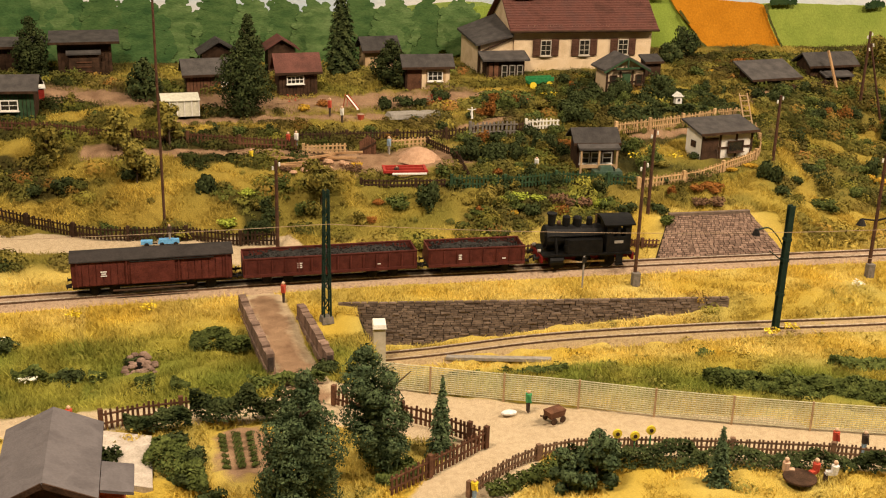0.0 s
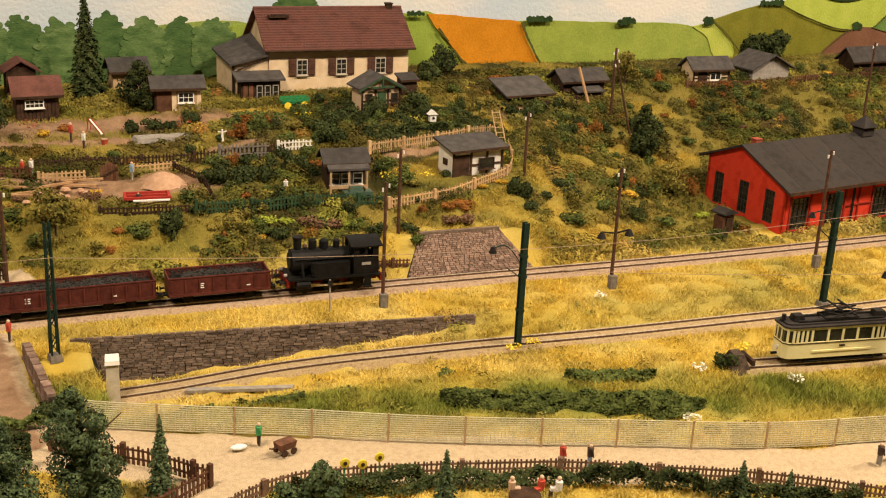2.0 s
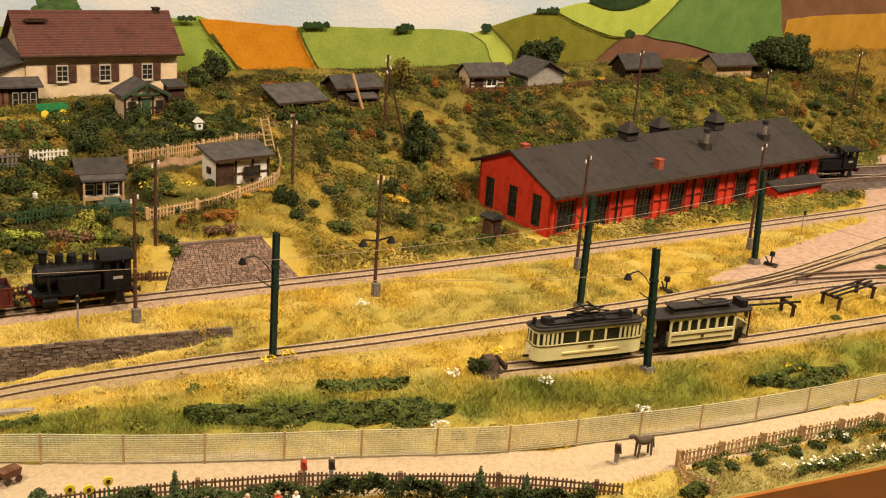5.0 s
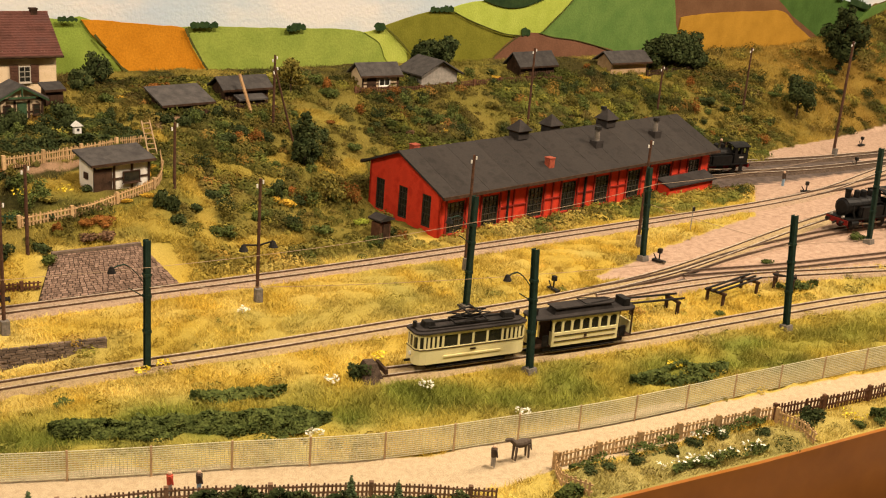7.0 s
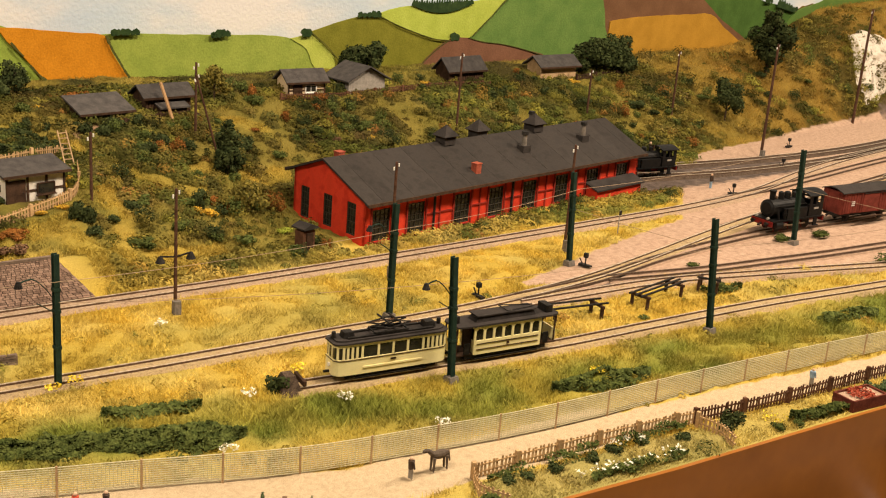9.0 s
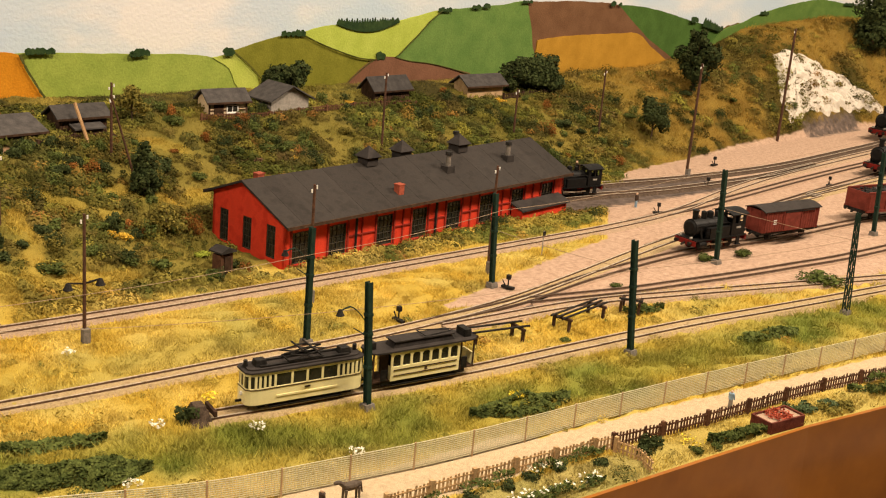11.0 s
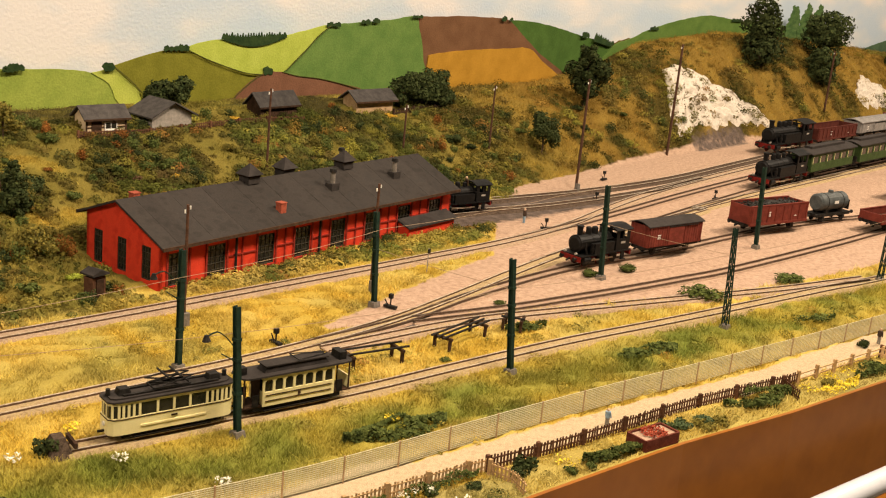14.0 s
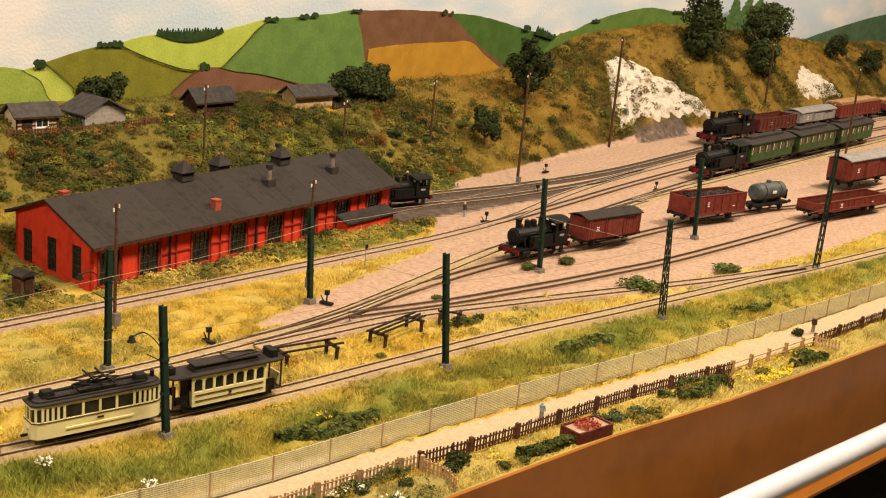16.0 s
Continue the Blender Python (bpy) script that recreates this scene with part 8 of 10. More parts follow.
def tree(x, y, h, r, mat, label, seed, low=0.25, n=2400, leaf=0.0023, z=None):
    th = thing("tree", label, "tree", (x, y, hz(x, y) if z is None else z), seed * 40, "trees")
    trunk(th, h, h * 0.028, 6, seed)
    rnd = random.Random(seed)
    blobs = [(0, 0, h * 0.62, r * 0.6, 1.15)]
    for i in range(11):
        a, u = rnd.uniform(0, 6.28), rnd.uniform(low, 0.92)
        wide = r * (1.0 if u < 0.6 else 1.0 - (u - 0.6) * 1.5) * 0.62
        blobs.append((math.cos(a) * wide, math.sin(a) * wide, h * u, r * rnd.uniform(0.30, 0.46), 0.95))
    c, d = crown_points(n, blobs, seed)
    part("crown", quad_mesh("crown", c, leaf, seed, nrm=d), mat, th)
    return th


def conifer(x, y, h, r, label, seed, mat=M_NEEDLE, n=1500, leaf=0.0020, z=None):
    th = thing("fir_tree", label, "tree", (x, y, hz(x, y) if z is None else z), seed * 31, "fir trees")
    part("trunk", MB().cyl((0, 0, -0.004), (0, 0, h * 0.95), h * 0.022, h * 0.004, 7), M_BARK, th)
    rng = np.random.default_rng(seed)
    tiers = max(8, int(h / 0.0075))
    u = 1 - np.sqrt(rng.uniform(0, 1, n))
    step = (u * tiers) % 1.0
    a = rng.uniform(0, 6.2832, n)
    lobe = 0.74 + 0.26 * np.sin(a * 6 + np.floor(u * tiers) * 2.1)
    rad = r * (1 - u) ** 0.85 * (1.0 - 0.42 * step) * lobe * rng.uniform(0.35, 1, n) ** 0.5
    c = np.stack([np.cos(a) * rad, np.sin(a) * rad, h * (0.05 + 0.95 * u) - 0.30 * rad], 1)
    way = np.stack([np.cos(a) * 0.55, np.sin(a) * 0.55, np.full(n, 0.8)], 1)
    part("crown", quad_mesh("crown", c, leaf, seed, nrm=way, loose=0.4), mat, th)
    return th


def column_tree(x, y, h, profile, mat, label, seed, n, leaf, lean=0.0):
    """A dense tree leafed to the ground in uneven lumps."""
    th = thing("tree", label, "tree", (x, y, hz(x, y)), 0, "trees")
    trunk(th, h * 0.9, h * 0.026, 3, seed)
    rnd = random.Random(seed)
    us, rs = zip(*profile)
    blobs = []
    for i in range(24):
        u, a = (i + 0.5) / 24, i * 2.4 + rnd.uniform(-0.6, 0.6)
        r = float(np.interp(u, us, rs))
        k = max(0.006, r * rnd.uniform(0.34, 0.74))
        out = (r - k * 0.55) * rnd.uniform(0.55, 1.12)
        blobs.append((math.cos(a) * out + lean * u, math.sin(a) * out, h * (0.03 + 0.94 * u), k, 0.9))
    c, d = crown_points(n, blobs, seed)
    part("crown", quad_mesh("crown", c, leaf, seed, nrm=d), mat, th)
    return th


def cover_patch(a, b, w, mat, label, n=1600, h=0.008, leaf=0.0019):
    """A low mass of leaves along the line from a to b."""
    rng = np.random.default_rng(int(abs(a[0]) * 1000 + abs(a[1]) * 100))
    t, s = rng.uniform(0, 1, n), rng.uniform(-1, 1, n)
    x, y = a[0] + (b[0] - a[0]) * t, a[1] + (b[1] - a[1]) * t
    d = math.hypot(b[0] - a[0], b[1] - a[1]) or 1.0
    half = w * (1 - np.abs(2 * t - 1) ** 4) * (0.25 + 1.5 * vnoise(x, y, 38, 3))
    x, y = x - (b[1] - a[1]) / d * s * half, y + (b[0] - a[0]) / d * s * half
    top = h * (0.35 + 1.3 * vnoise(x, y, 75, 8)) * (1 - s ** 4 * 0.7)
    z = heights(x, y) + top * rng.uniform(0.25, 1, n) ** 0.6
    gap = vnoise(x, y, 60, 19) > (0.30 if h < 0.012 and n < 8000 else 0.0)
    x, y, z = x[gap], y[gap], z[gap]
    tagged(part("ground_cover", quad_mesh("ground_cover", np.stack([x, y, z], 1), leaf, n, nrm=np.stack([0.5 * np.cos(x * 500), 0.5 * np.sin(y * 450) - 0.25, np.ones(len(x))], 1), loose=0.5), mat), label, "ground cover", kind="stuff")


# near gardens
column_tree(0.226, 0.770, 0.104, ((0, 0.010), (0.10, 0.016), (0.35, 0.022), (0.55, 0.017), (0.75, 0.019), (0.92, 0.010), (1, 0.003)), M_NEEDLE, "dense dark green column-shaped tree in the near garden", 3, 24000, 0.0011, -0.016)
column_tree(0.157, 0.733, 0.106, ((0, 0.022), (0.2, 0.030), (0.45, 0.028), (0.65, 0.017), (0.85, 0.009), (1, 0.002)), M_NEEDLE, "broad dense dark green tree in the near garden", 5, 32000, 0.0011, 0.004)
column_tree(0.192, 1.502, 0.088, ((0, 0.016), (0.2, 0.030), (0.5, 0.034), (0.8, 0.022), (1, 0.005)), M_LEAFDARK, "dense dark tree in the garden", 12, 9500, 0.0017)
column_tree(-0.072, 1.645, 0.080, ((0, 0.016), (0.3, 0.023), (0.7, 0.018), (1, 0.005)), M_LEAFDARK, "dark tree beside the boarded shed", 13, 5500, 0.0018)
column_tree(0.212, 1.640, 0.084, ((0, 0.012), (0.35, 0.022), (0.7, 0.014), (1, 0.003)), M_LEAFDARK, "dark tree between the huts", 14, 5000, 0.0018)
column_tree(0.402, 1.588, 0.062, ((0, 0.016), (0.4, 0.024), (0.8, 0.014), (1, 0.004)), M_LEAFDARK, "dark green garden tree", 15, 5200, 0.0018)
column_tree(0.070, 1.562, 0.050, ((0, 0.018), (0.4, 0.022), (0.8, 0.012), (1, 0.004)), M_LEAFDARK, "dark green garden tree", 25, 2600, 0.0024)
conifer(0.273, 0.787, 0.066, 0.015, "slim blue-green fir behind the picket fence", 2, leaf=0.0013, n=3200)
conifer(0.463, 0.697, 0.050, 0.014, "slim blue-green fir in the allotment", 4, leaf=0.0012, n=2800)
conifer(0.683, 0.634, 0.034, 0.012, "small blue-green fir beside the hedge", 6, n=1800, leaf=0.0012)
conifer(0.716, 0.618, 0.028, 0.010, "small blue-green fir beside the hedge", 8, n=1600, leaf=0.0012)
tree(0.372, 0.712, 0.050, 0.017, M_NEEDLE, "small dark green garden tree", 7, low=0.05, n=5760, leaf=0.0014)
tree(0.350, 0.716, 0.034, 0.013, M_NEEDLE, "small dark green garden tree", 9, low=0.05, n=3840, leaf=0.0014)
# gardens on the hill
conifer(0.345, 1.655, 0.142, 0.036, "tall dark fir towering over the garden huts", 11, M_LEAFDARK, n=9000, leaf=0.0022)
tree(0.870, 1.640, 0.048, 0.024, M_LEAFDARK, "dark tree beside the farmhouse", 16, n=2240)
tree(0.840, 1.625, 0.026, 0.018, M_LEAFDARK, "low dark tree beside the farmhouse", 26, n=1440)
column_tree(1.071, 1.380, 0.078, ((0, 0.010), (0.25, 0.022), (0.5, 0.016), (0.8, 0.015), (1, 0.004)), M_LEAFDARK, "dark green tree on the slope", 17, 3400, 0.0023)
tree(1.150, 1.565, 0.064, 0.026, M_LEAFOLIVE, "thin autumn tree beside the dark hut", 18, n=1120, leaf=0.0025)
tree(1.480, 1.665, 0.052, 0.030, M_LEAFDARK, "round dark tree behind the hilltop huts", 19, n=2560, leaf=0.0028)
tree(1.525, 1.668, 0.056, 0.030, M_LEAFDARK, "round dark tree behind the hilltop huts", 20, n=2560, leaf=0.0028)
for i, (x, h) in enumerate(((2.050, 0.066), (2.100, 0.074), (2.150, 0.070))):
    tree(x, 1.640, h, 0.036, M_LEAFDARK, "round dark tree in a clump on the hilltop", 30 + i, n=2720, leaf=0.0033)
tree(2.297, 1.463, 0.082, 0.036, M_LEAFDARK, "dark tree on the bank above the yard", 36, n=3040, leaf=0.0031)
column_tree(2.600, 1.590, 0.150, ((0, 0.006), (0.22, 0.008), (0.30, 0.050), (0.45, 0.034), (0.62, 0.052), (0.74, 0.026), (0.88, 0.036), (1, 0.010)), M_LEAFDARK, "tall dark pine at the shoulder of the hill", 37, 5200, 0.0040)
column_tree(3.430, 1.600, 0.190, ((0, 0.012), (0.06, 0.030), (0.2, 0.062), (0.42, 0.044), (0.55, 0.066), (0.72, 0.036), (0.86, 0.050), (1, 0.016)), M_LEAFDARK, "tall dark pine above the chalk face", 38, 6200, 0.0048)
column_tree(3.840, 1.600, 0.180, ((0, 0.006), (0.40, 0.010), (0.48, 0.066), (0.62, 0.046), (0.78, 0.068), (0.90, 0.042), (1, 0.018)), M_LEAFDARK, "tall dark pine with a bare trunk on the hill", 39, 5600, 0.0048)
column_tree(3.770, 1.570, 0.105, ((0, 0.016), (0.25, 0.050), (0.5, 0.044), (0.75, 0.050), (1, 0.014)), M_LEAFDARK, "dark pine on the hill", 40, 4200, 0.0048)
tree(4.420, 1.600, 0.100, 0.045, M_LEAFDARK, "dark round tree on the hill", 41, n=2400, leaf=0.0043)
tree(4.640, 1.560, 0.090, 0.050, M_LEAFDARK, "dark round tree on the hill", 42, n=2400, leaf=0.0043)
tree(0.035, 1.415, 0.046, 0.020, M_LEAFOLIVE, "yellowish leafy tree on the hillside", 43, n=1600)
tree(0.095, 1.412, 0.050, 0.017, M_LEAFOLIVE, "yellowish leafy tree by the garden fence", 44, n=1600)
tree(-0.045, 1.400, 0.050, 0.022, M_LEAFOLIVE, "yellowish leafy tree on the hillside", 45, n=1760)
tree(0.055, 1.345, 0.046, 0.022, M_LEAFOLIVE, "yellow-green leafy tree on the hillside", 46, n=1760)
tree(0.255, 1.268, 0.055, 0.024, M_LEAFOLIVE, "yellow-green leafy tree above the main line", 47, n=2080)
tree(1.050, 1.285, 0.045, 0.026, M_LEAFOLIVE, "thin yellow-green tree on the slope", 48, n=960)

for x, y, r, sq in ((0.372, 1.240, 0.014, 1.6), (0.182, 1.245, 0.017, 1.3), (0.127, 1.306, 0.013, 1.2), (0.812, 1.246, 0.012, 1.9), (0.727, 1.300, 0.010, 0.8), (0.487, 1.216, 0.012, 1.3), (0.596, 1.200, 0.014, 1.0), (0.640, 1.200, 0.012, 0.9), (0.500, 1.325, 0.017, 1.2), (0.545, 1.345, 0.019, 1.3), (0.470, 1.318, 0.020, 1.1), (0.440, 1.325, 0.020, 1.1), (1.003, 1.440, 0.015, 1.3), (0.960, 1.425, 0.016, 1.0), (1.133, 1.450, 0.016, 0.9), (0.700, 1.475, 0.019, 1.3), (0.770, 1.500, 0.020, 1.2), (0.640, 1.455, 0.018, 1.1), (0.610, 1.430, 0.020, 1.0), (0.455, 1.515, 0.017, 1.0)):
    bush(x, y, r, M_LEAFDARK, sq)
for x, y, r, sq in ((0.643, 1.186, 0.012, 0.9), (0.540, 1.228, 0.018, 0.5), (0.470, 1.225, 0.016, 0.6), (0.430, 1.225, 0.015, 0.6), (0.405, 1.290, 0.014, 1.0), (0.965, 1.300, 0.016, 0.8), (0.860, 1.205, 0.020, 0.6), (0.968, 1.225, 0.016, 0.6), (1.003, 1.212, 0.016, 0.6), (1.390, 1.490, 0.019, 0.8), (1.343, 1.492, 0.017, 0.8), (0.600, 1.500, 0.018, 0.9), (0.560, 1.480, 0.016, 0.9), (0.520, 1.500, 0.018, 0.8), (0.340, 1.250, 0.016, 0.7), (0.210, 1.300, 0.016, 0.6), (0.020, 1.300, 0.013, 0.8), (0.850, 1.560, 0.016, 0.8)):
    bush(x, y, r, M_LEAFMID, sq)
for x, y, r, sq in ((0.307, 1.235, 0.007, 1.0), (0.320, 1.260, 0.008, 0.8), (1.01, 1.300, 0.010, 1.6), (1.022, 1.290, 0.007, 1.4), (0.935, 1.595, 0.013, 1.1), (0.955, 1.600, 0.012, 1.0), (1.232, 1.590, 0.010, 1.8), (0.440, 1.505, 0.009, 0.7), (0.295, 1.520, 0.012, 0.7), (0.720, 1.232, 0.018, 0.6), (0.790, 1.360, 0.012, 0.8), (0.500, 1.455, 0.014, 0.5), (1.180, 1.495, 0.009, 0.8), (0.700, 1.235, 0.012, 0.5)):
    bush(x, y, r, M_LEAFAUTUMN, sq)
# dense low cover and hedges in the foreground
for x, y, r, sq in ((0.565, 0.925, 0.010, 0.5), (0.150, 0.924, 0.012, 1.0)):
    bush(x, y, r, M_LEAFMID, sq, "flat dark green ground cover on the grass bank")
for x, y, r, sq in ((0.825, 0.841, 0.014, 1.2), (0.208, 0.952, 0.014, 1.0), (-0.010, 0.985, 0.014, 0.9), (0.046, 1.015, 0.012, 0.8), (0.022, 0.820, 0.014, 0.9), (0.074, 0.842, 0.014, 0.8), (0.086, 0.806, 0.013, 1.0), (0.080, 0.778, 0.014, 0.9), (0.095, 0.750, 0.012, 0.9), (-0.07, 1.06, 0.016, 0.8)):
    bush(x, y, r, M_LEAFDARK, sq)
LOW = "flat dark green ground cover on the grass bank"
for a, b, w, n, h in (((0.530, 0.858), (0.750, 0.772), 0.024, 12000, 0.010), ((1.055, 0.706), (1.175, 0.684), 0.018, 4200, 0.010), ((1.49, 0.692), (1.585, 0.668), 0.011, 1800, 0.008), ((0.100, 1.052), (0.148, 1.010), 0.022, 2600, 0.011), ((0.045, 0.958), (0.090, 0.944), 0.012, 1300, 0.008), ((1.465, 0.532), (1.575, 0.502), 0.013, 2600, 0.010), ((1.690, 0.480), (1.775, 0.466), 0.009, 1300, 0.008), ((0.140, 0.945), (0.205, 0.925), 0.012, 1500, 0.009)):
    cover_patch(a, b, w, M_LEAFMID, LOW if a[1] > 0.6 else "dense green planting in the front bed", n, h)
for a, b, w, n, h in (((0.660, 0.866), (0.745, 0.843), 0.012, 1700, 0.008), ((1.215, 0.540), (1.290, 0.521), 0.007, 1200, 0.008), ((0.300, 0.930), (0.420, 0.905), 0.010, 1400, 0.007), ((1.44, 0.83), (1.50, 0.812), 0.010, 900, 0.007), ((0.84, 0.575), (0.86, 0.565), 0.006, 400, 0.008), ((1.80, 0.628), (1.90, 0.606), 0.012, 1500, 0.009), ((-0.06, 1.005), (0.02, 0.985), 0.012, 1500, 0.010)):
    cover_patch(a, b, w, M_LEAFMID, "bright green low plants in the grass", n, h)
cover_patch((0.088, 0.872), (0.188, 0.851), 0.0105, M_LEAFDARK, "tall clipped dark green hedge behind the vegetable plot", 5200, 0.024, 0.0016)
cover_patch((0.036, 0.868), (0.088, 0.858), 0.009, M_LEAFDARK, "dark green shrubs inside the picket fence", 2400, 0.015, 0.0016)
cover_patch((0.058, 0.835), (0.092, 0.760), 0.014, M_LEAFMID, "dense mixed shrubs beside the pale terrace", 3600, 0.014, 0.0016)
cover_patch((0.250, 0.762), (0.215, 0.748), 0.008, M_LEAFMID, "low green plants by the picket fence", 900, 0.008, 0.0016)
cover_patch((0.655, 1.411), (0.850, 1.424), 0.010, M_LEAFDARK, "clipped dark garden hedge behind the pale fence", 3800, 0.014)
cover_patch((0.880, 0.603), (1.112, 0.583), 0.006, M_LEAFMID, "low dark plants along the pale fence", 1600, 0.009, 0.0015)
cover_patch((0.945, 0.561), (1.070, 0.546), 0.006, M_LEAFMID, "leafy row of white-flowering plants in the front bed", 2000, 0.009, 0.0015)
cover_patch((1.600, 0.480), (1.690, 0.476), 0.008, M_FLOWER_Y, "bright yellow flowering carpet in the front bed", 700, 0.006, 0.0014)
bush(1.158, 0.564, 0.013, M_LEAFDARK, 1.2, "dark shrub at the pale fence")
for x, y in ((1.353, 0.534), (1.375, 0.528), (1.405, 0.522)):
    bush(x, y, 0.012, M_NEEDLE, 0.9, "grey-green shrub in the front bed")
# single shrubs that stand out on the hillside
for mat, spots in (
    (M_LEAFLIME, ((0.460, 1.235, 0.012, 0.6), (0.480, 1.238, 0.014, 0.6), (0.502, 1.235, 0.011, 0.6), (0.572, 1.218, 0.012, 0.7), (0.150, 1.262, 0.013, 0.6), (0.175, 1.290, 0.012, 0.6), (1.075, 1.235, 0.012, 0.6), (1.245, 1.412, 0.014, 0.6))),
    (M_LEAFMAUVE, ((0.528, 1.224, 0.018, 0.8), (0.552, 1.221, 0.014, 0.8), (0.712, 1.207, 0.014, 0.7), (0.694, 1.210, 0.012, 0.7), (0.300, 1.318, 0.012, 0.8), (0.225, 1.335, 0.012, 0.5), (0.265, 1.330, 0.012, 0.5), (1.315, 1.470, 0.013, 0.6))),
    (M_LEAFGOLD, ((0.272, 1.508, 0.012, 0.6), (0.303, 1.328, 0.011, 0.7), (0.464, 1.219, 0.010, 0.6), (0.765, 1.268, 0.010, 0.5), (0.792, 1.274, 0.011, 0.5), (0.990, 1.276, 0.012, 0.8), (0.974, 1.284, 0.010, 0.8), (0.815, 1.335, 0.012, 0.6), (0.832, 1.352, 0.010, 0.6), (1.598, 1.616, 0.014, 0.35), (1.978, 1.606, 0.015, 0.35), (1.385, 1.470, 0.012, 0.6), (0.875, 1.560, 0.012, 0.7))),
    (M_LEAFOLIVE, ((0.541, 1.495, 0.014, 0.8), (0.576, 1.457, 0.013, 0.7), (0.600, 1.500, 0.012, 0.6), (0.570, 1.276, 0.010, 0.8), (0.675, 1.284, 0.013, 0.7), (0.655, 1.290, 0.010, 0.8), (1.352, 1.502, 0.012, 0.8), (1.290, 1.500, 0.016, 0.5))),
    (M_LEAFDARK, ((0.050, 1.356, 0.015, 1.0), (0.070, 1.358, 0.013, 1.0), (-0.029, 1.364, 0.015, 1.0), (-0.060, 1.368, 0.013, 1.0), (0.133, 1.306, 0.014, 1.5), (0.178, 1.244, 0.017, 1.4), (0.374, 1.250, 0.014, 1.6), (0.802, 1.253, 0.014, 1.7), (1.096, 1.420, 0.018, 1.5), (1.088, 1.400, 0.014, 1.2), (0.981, 1.300, 0.014, 1.6), (0.809, 1.222, 0.013, 0.9), (0.641, 1.548, 0.012, 1.4), (0.720, 1.440, 0.014, 1.4), (0.747, 1.450, 0.014, 1.3), (0.765, 1.462, 0.013, 1.2), (0.544, 1.384, 0.015, 1.1), (0.497, 1.385, 0.015, 1.0), (0.601, 1.412, 0.015, 1.3), (0.622, 1.410, 0.014, 1.2), (0.885, 1.284, 0.015, 0.9), (0.974, 1.425, 0.013, 1.3), (0.842, 1.250, 0.012, 0.8), (1.341, 1.518, 0.014, 0.9), (1.412, 1.474, 0.018, 0.8), (1.257, 1.482, 0.013, 1.0), (1.143, 1.463, 0.016, 0.9), (2.066, 1.514, 0.022, 0.7), (2.095, 1.490, 0.016, 0.7), (1.943, 1.536, 0.018, 0.7), (2.566, 1.584, 0.018, 0.8), (2.523, 1.522, 0.014, 0.8), (0.930, 1.470, 0.016, 1.0), (0.955, 1.485, 0.014, 1.2), (0.985, 1.492, 0.015, 1.0), (0.900, 1.470, 0.015, 1.1), (0.620, 1.452, 0.014, 1.2), (0.655, 1.470, 0.015, 1.3), (0.690, 1.475, 0.012, 1.5), (0.640, 1.360, 0.013, 1.2), (0.625, 1.335, 0.014, 1.3), (0.460, 1.372, 0.013, 1.0), (0.485, 1.350, 0.014, 1.0), (0.520, 1.360, 0.015, 0.9), (0.470, 1.320, 0.013, 0.8), (0.375, 1.508, 0.013, 1.1), (0.405, 1.512, 0.015, 0.9), (0.428, 1.508, 0.012, 0.9))),
    (M_LEAFMID, ((1.374, 1.489, 0.015, 0.8), (1.221, 1.567, 0.017, 0.9), (0.905, 1.300, 0.016, 0.7), (0.935, 1.255, 0.015, 0.6), (0.960, 1.235, 0.014, 0.6), (1.110, 1.500, 0.017, 0.8), (1.190, 1.440, 0.015, 0.7), (0.500, 1.490, 0.012, 0.9), (0.520, 1.465, 0.013, 0.9), (0.595, 1.470, 0.012, 0.9), (0.555, 1.425, 0.013, 0.9), (0.600, 1.420, 0.014, 0.9), (0.575, 1.390, 0.013, 0.9), (2.290, 1.520, 0.018, 0.6), (2.700, 1.545, 0.016, 0.6), (2.180, 1.450, 0.016, 0.6))),
):
    for x, y, r, sq in spots:
        bush(x, y, r, mat, sq)
# shrubs scattered over the gardens and slopes
SCATTER = {}
rnd = random.Random(77)
for x0, x1, y0, y1, n, r0, r1, kinds in ((-0.05, 0.52, 1.41, 1.56, 46, 0.006, 0.012, "DDMOA"), (0.50, 0.90, 1.425, 1.530, 95, 0.006, 0.014, "DDDMMODDMA"), (0.42, 0.70, 1.20, 1.39, 85, 0.006, 0.014, "DDMOMDMMOA"), (-0.12, 0.46, 1.215, 1.335, 80, 0.008, 0.016, "OODMOD"), (0.84, 1.14, 1.17, 1.50, 90, 0.008, 0.017, "DDMOMMODMOA"), (1.20, 2.20, 1.40, 1.64, 150, 0.008, 0.017, "DDMOMMDMOOA"), (2.2, 3.0, 1.48, 1.60, 18, 0.012, 0.020, "DMOO")):
    for i in range(n):
        x, y, r = rnd.uniform(x0, x1), rnd.uniform(y0, y1), rnd.uniform(r0, r1)
        kind = {"D": M_LEAFDARK, "M": M_LEAFMID, "O": M_LEAFOLIVE, "A": M_LEAFAUTUMN}[rnd.choice(kinds)]
        sq = rnd.uniform(0.9, 1.9)
        one = np.array([x]), np.array([y])
        sand, yard, ash, plot = zones(*one)
        if max(sand[0], yard[0], ash[0], plot[0]) > 0.3 or any(f[0] - 0.008 < x < f[1] + 0.008 and f[2] - 0.022 < y < f[3] + 0.006 for f in FOOTPRINTS):
            continue
        if (0.60 < x < 0.80 and y < 1.21) or 1.12 < x < 1.82 and y < 1.37 + (x - 1.148) * 0.121:
            continue
        if rnd.random() < 0.55 - 0.55 * float(thicket(*one)[0]) + 0.6 * float(glade(*one)[0]):
            continue
        SCATTER.setdefault(kind.name, (kind, []))[1].append((x, y, r, sq))
